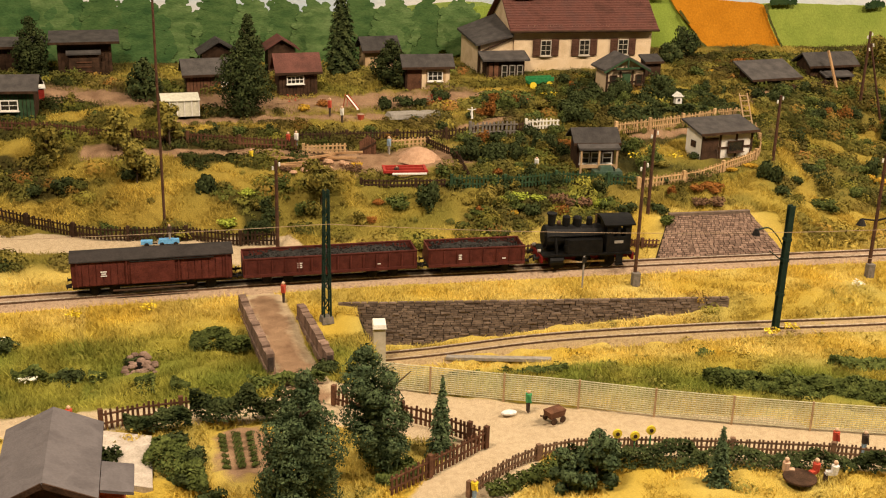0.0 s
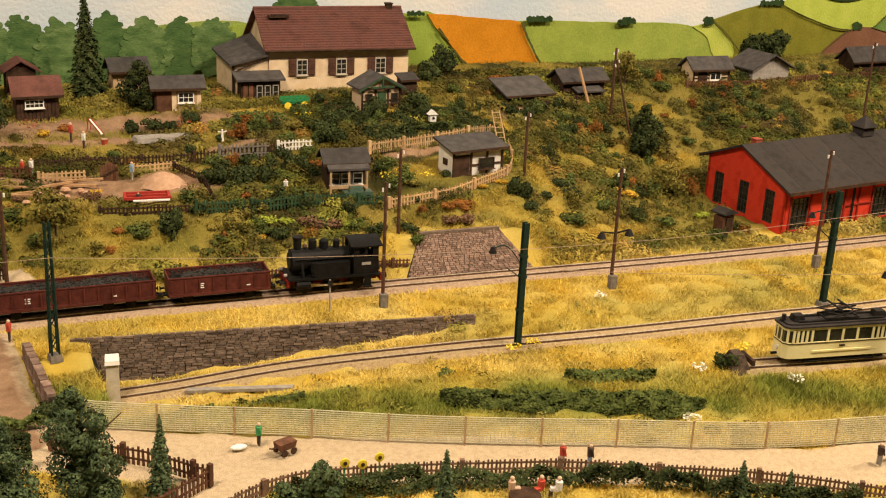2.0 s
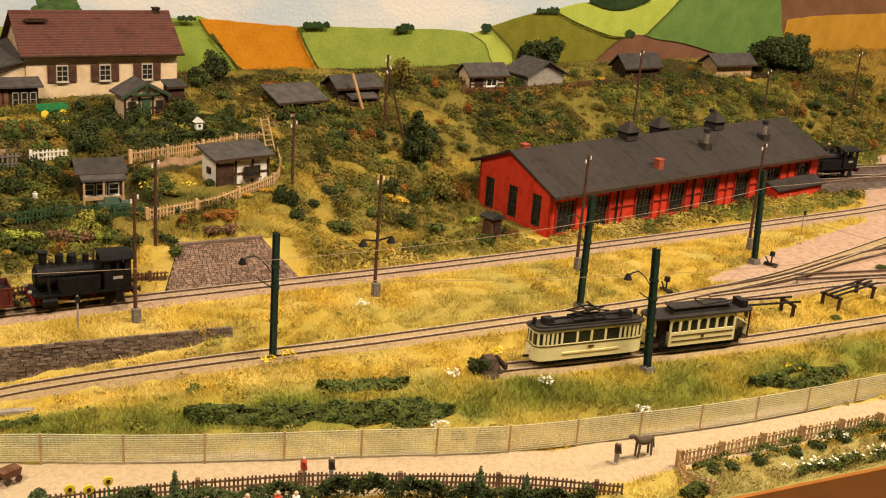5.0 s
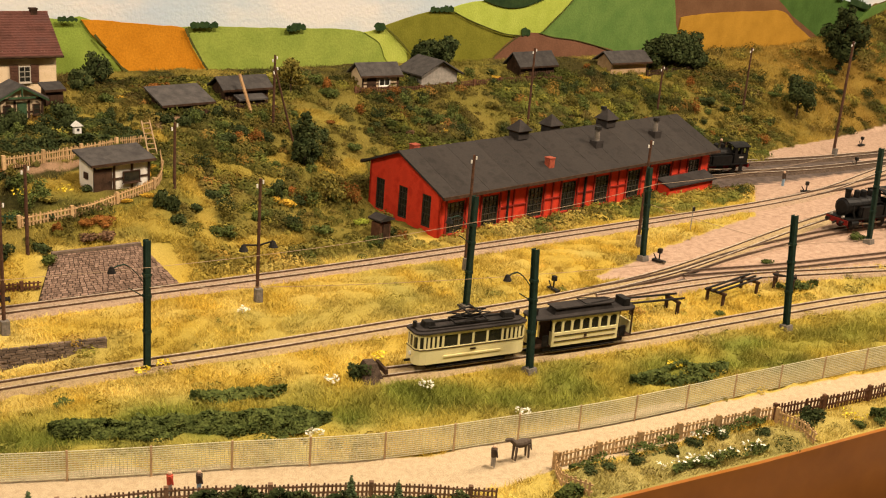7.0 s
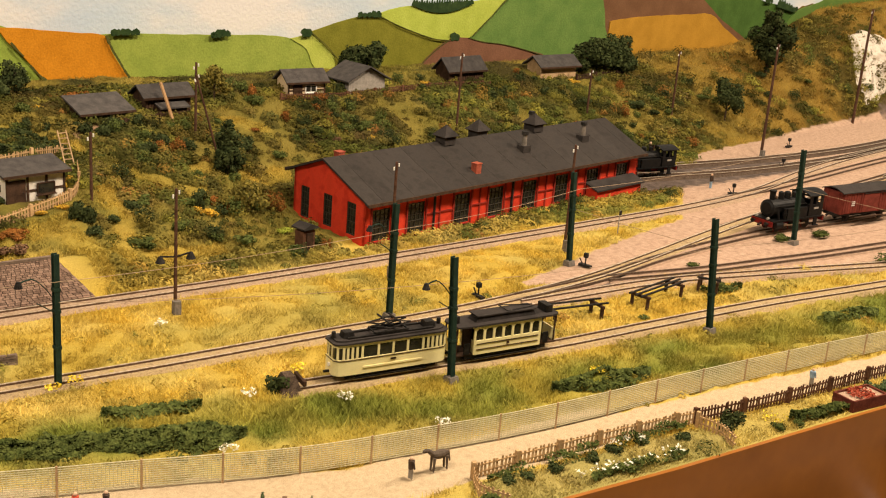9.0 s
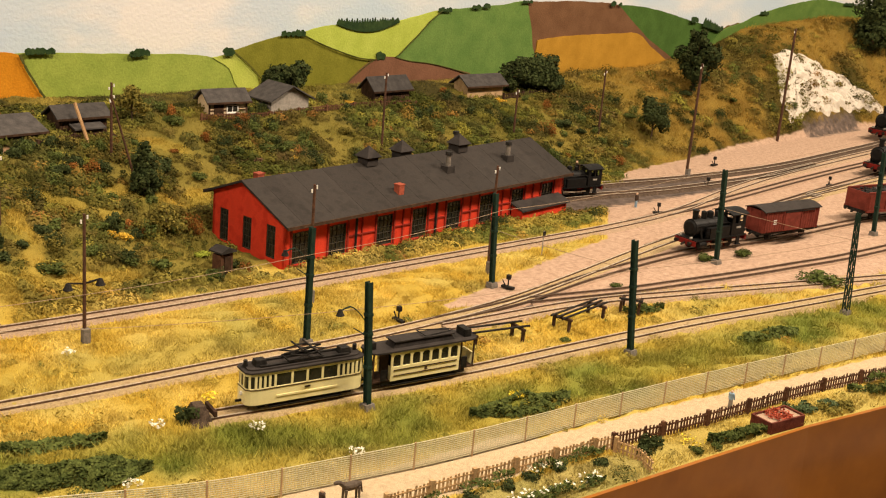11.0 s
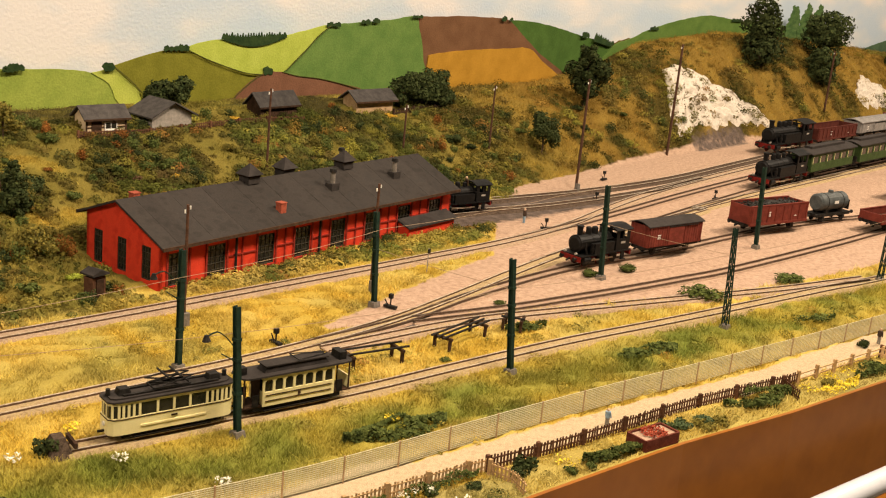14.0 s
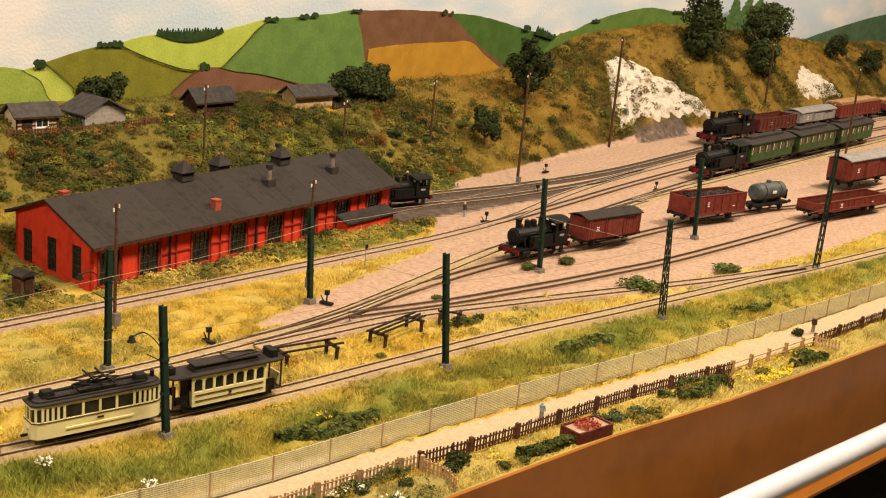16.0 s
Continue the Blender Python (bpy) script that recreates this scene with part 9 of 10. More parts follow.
for kind, spots in SCATTER.values():
    # one mass of shrubs for each kind of foliage
    co, ways, rng = [], [], np.random.default_rng(len(spots))
    for x, y, r, sq in spots:
        c, d = crown_points(int(300 + 26000 * (r - 0.006)), [(0, 0, 0.45, 0.5, 0.8)] + [(math.cos(a) * 0.5, math.sin(a) * 0.5, h, q, 0.85) for a, h, q in zip(rng.uniform(0, 6.28, 7), rng.uniform(0.15, 0.75, 7), rng.uniform(0.28, 0.5, 7))], int(abs(x) * 9000))
        c[:, 2] = np.maximum(c[:, 2], -0.1) * sq
        co.append(c * r + np.array((x, y, hz(x, y) - 0.001)))
        ways.append(d)
    me = quad_mesh("hillside_shrubs", np.concatenate(co), 0.0014, len(spots), k=3, nrm=np.concatenate(ways))
    me.materials.append(kind)
    tagged(new("hillside_shrubs", me), {"dark_green_foliage": "dark green", "green_foliage": "green", "olive_foliage": "olive yellow", "autumn_foliage": "rust-coloured"}[kind.name] + " shrubs growing over the gardens and slopes", "shrubs", kind="stuff")
for a, b in (((0.360, 0.744), (0.470, 0.729)), ((0.455, 0.733), (0.590, 0.690)), ((0.575, 0.697), (0.668, 0.652)), ((0.650, 0.650), (0.765, 0.592))):
    cover_patch(a, b, 0.0085, M_LEAFDARK, "dark green garden hedge inside the picket fence", 3200, 0.0135, 0.0016)
for i in range(5):
    bush(0.300 + i * 0.014, 0.722 + i * 0.005, 0.012, M_LEAFMID, 0.8, "green garden hedge inside the picket fence")
for i in range(9):
    bush(0.780 + i * 0.009, 1.480 - i * 0.006, 0.010, M_LEAFDARK, 1.0, "clipped dark garden hedge")
# yard
for x, y, r in ((1.748, 0.925, 0.017), (1.822, 0.912, 0.018), (1.802, 0.766, 0.034), (2.012, 0.736, 0.026), (1.519, 0.906, 0.011), (1.480, 0.818, 0.014), (1.300, 0.803, 0.008)):
    bush(x, y, r, M_LEAFMID, 0.55, "green weed clump in the gravel yard")
# beds along the front edge
for x, y, r, m in ((0.895, 0.592, 0.008, 0), (0.915, 0.590, 0.008, 0), (0.945, 0.588, 0.009, 0), (0.985, 0.585, 0.009, 0), (1.015, 0.584, 0.010, 0), (1.050, 0.582, 0.010, 0), (1.090, 0.570, 0.009, 0), (1.142, 0.560, 0.011, 0), (1.190, 0.535, 0.009, 1), (1.215, 0.530, 0.008, 1), (1.255, 0.532, 0.011, 1), (1.280, 0.530, 0.009, 1), (1.350, 0.532, 0.013, 0), (1.395, 0.515, 0.014, 2), (1.420, 0.508, 0.012, 2), (1.495, 0.512, 0.015, 1), (1.525, 0.508, 0.015, 1), (1.740, 0.483, 0.018, 1), (1.640, 0.490, 0.012, 2)):
    bush(x, y, r, (M_LEAFDARK, M_LEAFMID, M_LEAFOLIVE)[m], 0.75, "small garden plant in the front bed")


def blossoms(x, y, r, mat, n, h, label):
    rng = np.random.default_rng(int(abs(x) * 9000))
    a, d = rng.uniform(0, 6.28, n), r * np.sqrt(rng.uniform(0, 1, n))
    px, py = x + np.cos(a) * d, y + np.sin(a) * d
    c = np.stack([px, py, heights(px, py) + h * rng.uniform(0.7, 1.1, n)], 1)
    tagged(part("flower_clump", quad_mesh("flower_clump", c, 0.0016, int(abs(x) * 9000), flat=0.6), mat), label, "flowers", "flower clumps")


YC, WC = "clump of bright yellow flowers in the grass", "clump of white flowers in the grass"
for x, y in ((0.650, 0.950), (0.672, 0.952), (1.127, 0.712), (0.864, 0.868), (-0.01, 1.105), (0.06, 1.11)):
    blossoms(x, y, 0.008, M_FLOWER_Y, 60, 0.007, YC)
for x, y in ((0.792, 0.840), (0.866, 0.789), (0.912, 0.700), (0.722, 0.752), (0.800, 1.035), (-0.045, 0.990), (-0.075, 1.06)):
    blossoms(x, y, 0.008, M_FLOWER_W, 45, 0.007, WC)
for i in range(8):
    blossoms(0.950 + i * 0.0155, 0.5605 - i * 0.0019, 0.007, M_FLOWER_W, 12, 0.010, "white flowers in the front bed")
for x, y in ((1.015, 0.584), (1.045, 0.580), (1.030, 0.583)):
    blossoms(x, y, 0.005, M_FLOWER_W, 10, 0.010, "white flowers in the front bed")
for x, y in ((1.66, 0.50), (1.60, 0.495), (1.20, 0.548), (1.70, 0.492)):
    blossoms(x, y, 0.014, M_FLOWER_Y, 40, 0.004, "yellow flowers in the front bed")
for x, y in ((0.445, 1.508), (0.255, 1.53), (0.56, 1.475), (0.53, 1.50)):
    blossoms(x, y, 0.012, M_FLOWER_R, 40, 0.008, "red and orange garden flowers")
for x, y in ((0.46, 1.49), (0.60, 1.49), (0.10, 1.45), (0.70, 1.30), (0.65, 1.30)):
    blossoms(x, y, 0.012, M_FLOWER_Y, 40, 0.006, "small yellow garden flowers")


# ---- grass and ground cover ----
def tracks_clear(x, y):
    """True where no rail or sleeper lies."""
    ok = np.ones(len(x), bool)
    for pts in (MAIN, TRAM, STUB):
        ok &= line_dist(x, y, [(p[0], p[1]) for p in pts]) > 0.0185
    return ok


SHED_BOX = lambda x, y: (x > 1.136) & (x < 1.78) & (y > 1.166 + (x - 1.160) * 0.1124) & (y < 1.328 + (x - 1.160) * 0.1124)


def grass(name, n, x0, x1, y0, y1, seed, length, label, open_only=False):
    rng = np.random.default_rng(seed)
    x, y = rng.uniform(x0, x1, n), rng.uniform(y0, y1, n)
    sand, yard, ash, garden = zones(x, y)
    edge = vnoise(x, y, 60, 5) * 0.5 - 0.25
    keep = (sand + edge < 0.42) & (yard + edge < 0.42) & (ash + edge < 0.4) & (garden < 0.7) & tracks_clear(x, y) & ~SHED_BOX(x, y) & (y > front_edge(x) + 0.004)
    keep &= ~((x > 0.615) & (x < 0.785) & (y > 1.145) & (y < 1.192))
    keep &= ~((x > 0.016) & (x < 0.058) & (y > 0.772) & (y < 0.866)) & ~((x > 0.100) & (x < 0.150) & (y > 0.772) & (y < 0.858))
    keep &= ~((x > 0.24) & (x < 0.66) & (np.abs(y - (1.0940 - 0.1464 * (x - 0.245))) < 0.007))
    keep &= rng.random(n) < (glade(x, y) if open_only else 0.25 + 0.9 * vnoise(x, y, 40, 9))
    x, y = x[keep], y[keep]
    z = heights(x, y) - 0.002
    k = len(x)
    ln = length * rng.uniform(0.5, 1.25, k) * (0.7 + 0.6 * vnoise(x, y, 20, 12)) * (1 + 0.45 * bank_weight(x, y))
    lean = rng.normal(size=(k, 2)) * 0.60
    tip = np.stack([x + lean[:, 0] * ln, y + lean[:, 1] * ln, z + ln], 1)
    a = rng.uniform(0, 3.14, k)
    w = 0.00036 + 0.00022 * rng.random(k)
    off = np.stack([np.cos(a) * w, np.sin(a) * w, np.zeros(k)], 1)
    base = np.stack([x, y, z], 1)
    v = np.stack([base - off, base + off, tip], 1).reshape(-1, 3)
    me = bpy.data.meshes.new(name)
    me.vertices.add(3 * k)
    me.vertices.foreach_set("co", v.astype(np.float32).ravel())
    me.loops.add(3 * k)
    me.loops.foreach_set("vertex_index", np.arange(3 * k, dtype=np.int32))
    me.polygons.add(k)
    me.polygons.foreach_set("loop_start", np.arange(0, 3 * k, 3, dtype=np.int32))
    me.update(calc_edges=True)
    col = me.color_attributes.new("tint", "FLOAT_COLOR", "POINT")
    t = grass_tint(x, y) * (rng.uniform(0.82, 1.18, k) * (0.66 + 0.68 * vnoise(x, y, 42, 77)))[:, None]
    col.data.foreach_set("color", np.repeat(np.concatenate([t, np.ones((k, 1))], 1), 3, 0).astype(np.float32).ravel())
    me.materials.append(M_GRASS)
    tagged(new(name, me), label, "grass", kind="stuff")


grass("grass", 800000, -0.35, 1.45, 0.50, 1.20, 1, 0.0047, "golden yellow static grass with green patches along the tracks")
grass("grass", 230000, 1.45, 2.6, 0.40, 1.20, 2, 0.0060, "golden and green static grass beside the yard")
grass("grass", 330000, -0.35, 2.3, 1.19, 1.75, 3, 0.0052, "ochre and green grass on the hillside")
grass("grass", 420000, -0.20, 1.25, 1.15, 1.55, 6, 0.0044, "golden tufted grass in the glades of the hillside", True)
grass("grass", 170000, 2.1, 5.1, 1.36, 1.76, 4, 0.0090, "golden brown grass on the far hill")
grass("grass", 25000, 2.5, 5.0, 0.25, 0.75, 5, 0.0080, "golden grass beside the far tram track")


def ground_cover(n, x0, x1, y0, y1, seed, size, per, dark, label):
    """Clumps of foam flock on the slopes."""
    rng = np.random.default_rng(seed)
    x, y = rng.uniform(x0, x1, n), rng.uniform(y0, y1, n)
    sand, yard, ash, garden = zones(x, y)
    dens = np.where(y > 1.19, thicket(x, y) * 0.75 + vnoise(x, y, 30, seed + 50) * 0.25, vnoise(x, y, 14, seed + 50))
    keep = (np.maximum.reduce([sand, yard, ash, garden * 0.8]) < 0.3) & tracks_clear(x, y) & ~SHED_BOX(x, y) & (rng.random(n) < np.clip(dens * 1.9 - 0.2, 0.10, 1) * (1 - 0.9 * glade(x, y)))
    keep &= ~((x > 0.61) & (x < 0.79) & (y > 1.14) & (y < 1.195)) & (y > front_edge(x) + 0.008)
    keep &= ~((x > 0.60) & (x < 0.80) & (y < 1.20) & (y > 1.13))
    keep &= ~((x > 0.55) & (x < 0.83) & (y > 1.26) & (y < 1.375)) & ~((x > 0.53) & (x < 0.83) & (y > 1.585))
    x, y = x[keep], y[keep]
    k = len(x)
    r = size * np.where(rng.random(k) < 0.16, rng.uniform(1.7, 3.0, k), rng.uniform(0.6, 1.3, k))
    pick, v, w = rng.random(k), vnoise(x, y, 11, seed + 7), vnoise(x, y, 23, seed + 3)
    own = grass_tint(x, y)
    dk = np.clip((w * 0.7 + v * 0.3) * 2.0 - 1.0 + dark + thicket(x, y) * 0.45 + rng.normal(size=k) * np.where(r > 1.5 * size, 0.22, 0.06), 0, 1)
    deep = mixc(DEEP, GREEN, np.clip(rng.random(k) * np.where(r > 1.5 * size, 0.6, 0.2) + vnoise(x, y, 24, seed + 9) * 1.5 - 0.5, 0, 1))
    bright = np.clip(vnoise(x, y, 27, seed + 13) * 4 - 2.7 + rng.normal(size=k) * np.where(r > 1.5 * size, 0.5, 0.1), 0, 1)[:, None]
    deep = deep * (1 - bright) + np.array([(0.34, 0.31, 0.05)]) * bright
    pal = deep * dk[:, None] + (own * 0.6 + mixc(OLIVE, BROWN, np.clip(vnoise(x, y, 19, seed + 21) * 1.6 - 0.3, 0, 1)) * 0.4) * (1 - dk)[:, None]
    pal = np.where(((pick > 0.95) & (r > 1.5 * size))[:, None], pal * 0.35 + mixc(RUST, (0.42, 0.26, 0.05), rng.random(k)) * 0.65, pal)
    pal = np.where(((pick < 0.08) & (y > 1.19) & (r > 1.5 * size))[:, None], pal * 0.4 + mixc((0.34, 0.31, 0.05), (0.42, 0.33, 0.06), rng.random(k)) * 0.6, pal)
    pal = pal * np.where(r > 1.5 * size, rng.uniform(0.7, 1.25, k), rng.uniform(0.88, 1.12, k))[:, None]
    pal = pal * np.where(y > 1.19, 0.36 + 0.66 * vnoise(x, y, 13, seed + 31), 1.0)[:, None]
    per_clump = np.maximum(8, per * (r / size) ** 1.7).astype(int)
    own_clump = np.repeat(np.arange(k), per_clump)
    n2 = len(own_clump)
    d = rng.normal(size=(n2, 3))
    d /= np.linalg.norm(d, axis=1)[:, None]
    d[:, 2] = np.abs(d[:, 2])
    lump = 1 + 0.22 * np.sin(d[:, 0] * 8 + own_clump) * np.sin(d[:, 1] * 7 + own_clump * 2.3)
    c = np.stack([x, y, heights(x, y) - 0.001], 1)[own_clump] + d * np.array([(1, 1, 0.72)]) * (r[own_clump] * lump * rng.uniform(0.55, 1, n2) ** 0.4)[:, None]
    me = quad_mesh("ground_cover", c, size * 0.30, seed, tint=pal[own_clump], k=3, nrm=d, loose=0.22)
    me.materials.append(M_COVER)
    tagged(new("ground_cover", me), label, "ground cover", kind="stuff")


ground_cover(16500, -0.35, 1.2, 1.195, 1.66, 21, 0.0056, 40, 0.30, "dark green, olive and brown flock shrubs in the hillside gardens")
ground_cover(16500, 0.78, 2.25, 1.145, 1.64, 22, 0.0058, 40, 0.26, "dark green and olive flock on the slope by the shed")
ground_cover(6500, 2.05, 4.9, 1.42, 1.72, 23, 0.0080, 22, 0.10, "olive flock on the far hill")
ground_cover(2600, -0.35, 2.2, 0.50, 1.05, 24, 0.0045, 24, 0.05, "green flock tufts in the grass bank")


# ---- chalk face ----
def chalk(x0, x1, y0, y1, lo, hi, seed, label):
    """A rough rock face lying on the slope, its edges sunk into the ground."""
    rng = np.random.default_rng(seed)
    nx, ny = 60, 36
    pts = []
    for i in range(nx):
        u = i / (nx - 1)
        a, b = lo(u) - 0.02 * math.sin(u * 23) - 0.02 * math.sin(u * 57), hi(u) + 0.03 * math.sin(u * 33) + 0.02 * math.sin(u * 71)
        for j in range(ny):
            v = j / (ny - 1)
            x, y = x0 + (x1 - x0) * u + 0.004 * math.sin(v * 19), y0 + (y1 - y0) * (a + max(b - a, 0.02) * v)
            bulge = 0.55 * math.sin(u * 17 + 3 * math.sin(v * 9)) * math.sin(v * 13 + u * 5) + 0.35 * math.sin(u * 41 + v * 17) * math.sin(v * 31 - u * 23) + rng.uniform(-0.22, 0.22)
            rim = min(1.0, 7 * min(u, 1 - u, v, 1 - v))
            pts.append((x, y - 0.006 * abs(bulge) * rim, hz(x, y) - 0.005 + rim * (0.011 + 0.008 * bulge)))
    fs = [(i * ny + j, (i + 1) * ny + j, (i + 1) * ny + j + 1, i * ny + j + 1) for i in range(nx - 1) for j in range(ny - 1)]
    tagged(part("chalk_face", MB().add(pts, fs), M_CHALK, smooth=True), label, "rock face", kind="structure")


chalk(2.85, 3.38, 1.455, 1.625, lambda u: 0.16 if u < 0.5 else 0.20, lambda u: float(np.interp(u, [0, 0.19, 0.34, 0.65, 0.96, 1.0], [0.16, 0.94, 0.90, 0.52, 0.28, 0.22])), 1, "bright white chalk quarry face in the hillside")
chalk(3.98, 4.30, 1.50, 1.60, lambda u: 0.05, lambda u: 0.9 - 1.2 * abs(u - 0.4), 2, "smaller pale chalk patch in the hillside")


# ---- bridge path, portal and culvert ----
def parapet(a, b, label):
    th = thing("parapet", label, "wall", kind="structure")
    a, b = Vector((*a, 0)), Vector((*b, 0))
    n, rnd = 15, random.Random(int(a.x * 1000))
    part("core", MB().bar(a + Vector((0, 0, 0.002)), b + Vector((0, 0, 0.002)), 0.005, 0.014), M_JOINT, th)
    for i in range(n):
        p, q = a.lerp(b, i / n), a.lerp(b, (i + 0.92) / n)
        k = rnd.uniform(0.0, 0.0025)
        part("stone", MB().bar(p + Vector((0, 0, 0.004 + k)), q + Vector((0, 0, 0.004 + k)), 0.0072, 0.013), M_PAVE, th)
        for s in (-1, 1):
            part("stone", MB().bar(p + Vector((s * 0.0012, 0, -0.006)), q + Vector((s * 0.0012, 0, -0.006)), 0.0068, 0.008), M_PAVE, th)


parapet((0.150, 1.105), (0.162, 0.960), "rough stone parapet along the sandy bridge path")
parapet((0.204, 1.075), (0.214, 0.955), "rough stone parapet along the sandy bridge path")
th = thing("tunnel_portal", "pale concrete end of the tram tunnel portal", "portal", (0.276, 1.052, -0.058), 0, kind="structure")
part("pier", MB().box((0, -0.012, 0.024), (0.013, 0.018, 0.062), -8, 0.88), M_WINFRAME, th)
part("cap", MB().box((0, -0.012, 0.0565), (0.0135, 0.019, 0.004), -8, 0.9), M_WHITE, th)
# solid dark block in place of the shade inside the tunnel opening
part("dark_mouth", MB().box((-0.014, 0.014, 0.020), (0.008, 0.034, 0.044)), M_IRON, th)
th = thing("culvert", "dark drain opening ringed with stones in the grass bank", "culvert", (0.049, 1.002, hz(0.049, 1.002) - 0.002))
part("pipe", MB().cyl((0, 0.02, 0.003), (0, -0.002, 0.006), 0.0036, n=12), M_IRON, th)
rnd = random.Random(5)
for i in range(34):
    a, k = rnd.uniform(0, 6.28), rnd.uniform(0.0055, 0.019)
    u, w = math.cos(a) * k * 0.8, math.sin(a) * k
    part("stone", MB().ball((u, -0.004 + 0.9 * w, 0.0055 + 0.30 * w + rnd.uniform(-0.001, 0.0015)), rnd.uniform(0.0022, 0.0036), (1.25, 1.0, 0.8), 7, 4), M_PAVE, th)
tagged(part("gutter_plank", MB().bar((0.343, 1.033, hz(0.343, 1.033) + 0.002), (0.434, 0.983, hz(0.434, 0.983) + 0.002), 0.007, 0.003), M_CONC), "grey plank lying beside the tram track", "plank")


tagged(part("terrace", MB().prism([(0.020, 0.866), (0.020, 0.790), (0.056, 0.772), (0.057, 0.850)], "z", -0.004, 0.0028), M_TERRACE), "pale paved terrace beside the garden house", "terrace", kind="structure")


# ---- overhead wires ----
def wire(pts, label, r=0.00026, sag=0.004):
    line = [Vector(pts[0])]
    for a, b in zip(pts, pts[1:]):
        a, b = Vector(a), Vector(b)
        line += [a.lerp(b, k / 8) - Vector((0, 0, sag * 4 * (k / 8) * (1 - k / 8))) for k in range(1, 9)]
    mb = MB().ribbon([tuple(p) for p in line], [(r * math.cos(i * 1.0472), r * math.sin(i * 1.0472)) for i in range(6)])
    tagged(part("overhead_wire", mb, M_WIRE), label, "wire", "overhead wires")


wire([(-0.3, 1.08, 0.10), (0.228, 1.050, 0.100), (0.658, 0.952, 0.100), (1.032, 0.940, 0.104), (1.365, 0.985, 0.104), (1.742, 1.0, 0.104), (2.4, 1.06, 0.104)], "thin copper contact wire over the tram track")
wire([(0.658, 0.952, 0.080), (0.988, 0.790, 0.098), (1.335, 0.740, 0.100), (1.716, 0.684, 0.100), (2.166, 0.66, 0.10)], "thin copper contact wire over the tram siding")
wire([(1.365, 0.992, 0.075), (1.335, 0.733, 0.098)], "thin span wire between two masts", 0.0003, 0.002)
wire([(1.742, 0.900, 0.085), (1.716, 0.676, 0.100)], "thin span wire between two masts", 0.0003, 0.002)


# ---- figures: plain shapes ----
def doll(x, y, mat, label, h=0.020, sit=False, rz=0.0, z=None):
    mb = MB()
    if sit:
        mb.cyl((0, 0, 0.006), (0, 0, 0.013), 0.0026, 0.0030, 8).box((0.003, 0, 0.0065), (0.007, 0.004, 0.0028)).box((0.006, 0, 0.003), (0.0024, 0.004, 0.006)).ball((0, 0, 0.0155), 0.0019)
    else:
        for s in (-1, 1):
            mb.cyl((0, s * 0.0014, 0), (0, s * 0.0010, h * 0.48), 0.0011, 0.0015, 7).cyl((0, s * 0.0028, h * 0.80), (0.0012, s * 0.0034, h * 0.48), 0.0009, 0.0007, 6)
        mb.cyl((0, 0, h * 0.46), (0, 0, h * 0.84), 0.0024, 0.0028, 8).ball((0, 0, h * 0.92), h * 0.085)
    ob = part("figurine", mb, mat)
    lower = (M_FIGDARK, M_FIGBLUE, M_CONC)[int(x * 1000) % 3]
    ob.data.materials.append(M_SKIN)
    ob.data.materials.append(lower if lower != mat else M_CONC)
    for f in ob.data.polygons:
        if f.center.z > (0.0138 if sit else h * 0.85):
            f.material_index = 1
        elif f.center.z < (0.006 if sit else h * 0.45):
            f.material_index = 2
    ob.matrix_basis = pose(x, y, hz(x, y) if z is None else z, 0, 0, rz)
    tagged(ob, label, "figurine", "figurines")


doll(0.192, 1.112, M_FIGRED, "tiny painted figurine in red at the crossing", 0.022)
doll(0.360, 0.835, M_FIGGREEN, "tiny painted figurine in green on the sand road")
doll(0.578, 0.725, M_FIGRED, "tiny painted figurine in red at the fence")
doll(0.598, 0.716, M_FIGDARK, "tiny painted figurine in dark coat at the fence")
doll(0.828, 0.640, M_FIGDARK, "tiny dark figurine leading a horse")
doll(1.309, 0.579, M_FIGBLUE, "tiny blue figurine on a bicycle by the fence", 0.019)
doll(-0.005, 0.880, M_FIGRED, "tiny painted figurine in red on the side road")
doll(0.086, 1.250, M_FIGDARK, "tiny figurine driving the blue tractor", 0.016, z=hz(0.086, 1.25) + 0.008)
doll(0.234, 1.390, M_FIGRED, "tiny painted figurine in red by the fence")
doll(0.244, 1.392, M_FIGWHITE, "tiny painted figurine in white by the fence")
doll(0.352, 1.360, M_FIGBLUE, "tiny painted figurine in light blue by the sand plot", 0.022)
doll(0.348, 1.297, M_FIGDARK, "tiny figurine kneeling in the red frame", 0.012)
doll(0.186, 1.355, M_FLOWER_Y, "tiny painted figurine in yellow on the hillside", 0.016)
doll(0.312, 1.462, M_FIGWHITE, "tiny pale figurine in the garden", 0.022)
doll(0.300, 1.485, M_FIGRED, "tiny orange figurine in the garden", 0.024)
doll(0.516, 1.287, M_FIGWHITE, "tiny pale figurine beside the glazed hut", 0.016)
doll(1.980, 1.390, M_FIGDARK, "tiny dark figurine by the shed track", 0.028)
doll(1.900, 1.180, M_FIGDARK, "tiny dark figurine in the ash yard", 0.026)
doll(0.280, 0.716, M_FLOWER_Y, "tiny painted figurine in yellow on the side road", 0.016)
doll(0.540, 0.690, M_FIGRED, "tiny seated figurine in red at the garden table", sit=True, rz=200)
doll(0.552, 0.684, M_FIGWHITE, "tiny seated figurine in white at the garden table", sit=True, rz=160)
doll(0.518, 0.696, M_SKIN, "tiny seated figurine at the garden table", sit=True, rz=-20)
doll(1.850, 0.520, M_FIGDARK, "tiny dark figurine by the far fence", 0.022)
bush(1.822, 0.530, 0.009, M_LEAFDARK, 1.2, "small round shrub at the far fence")

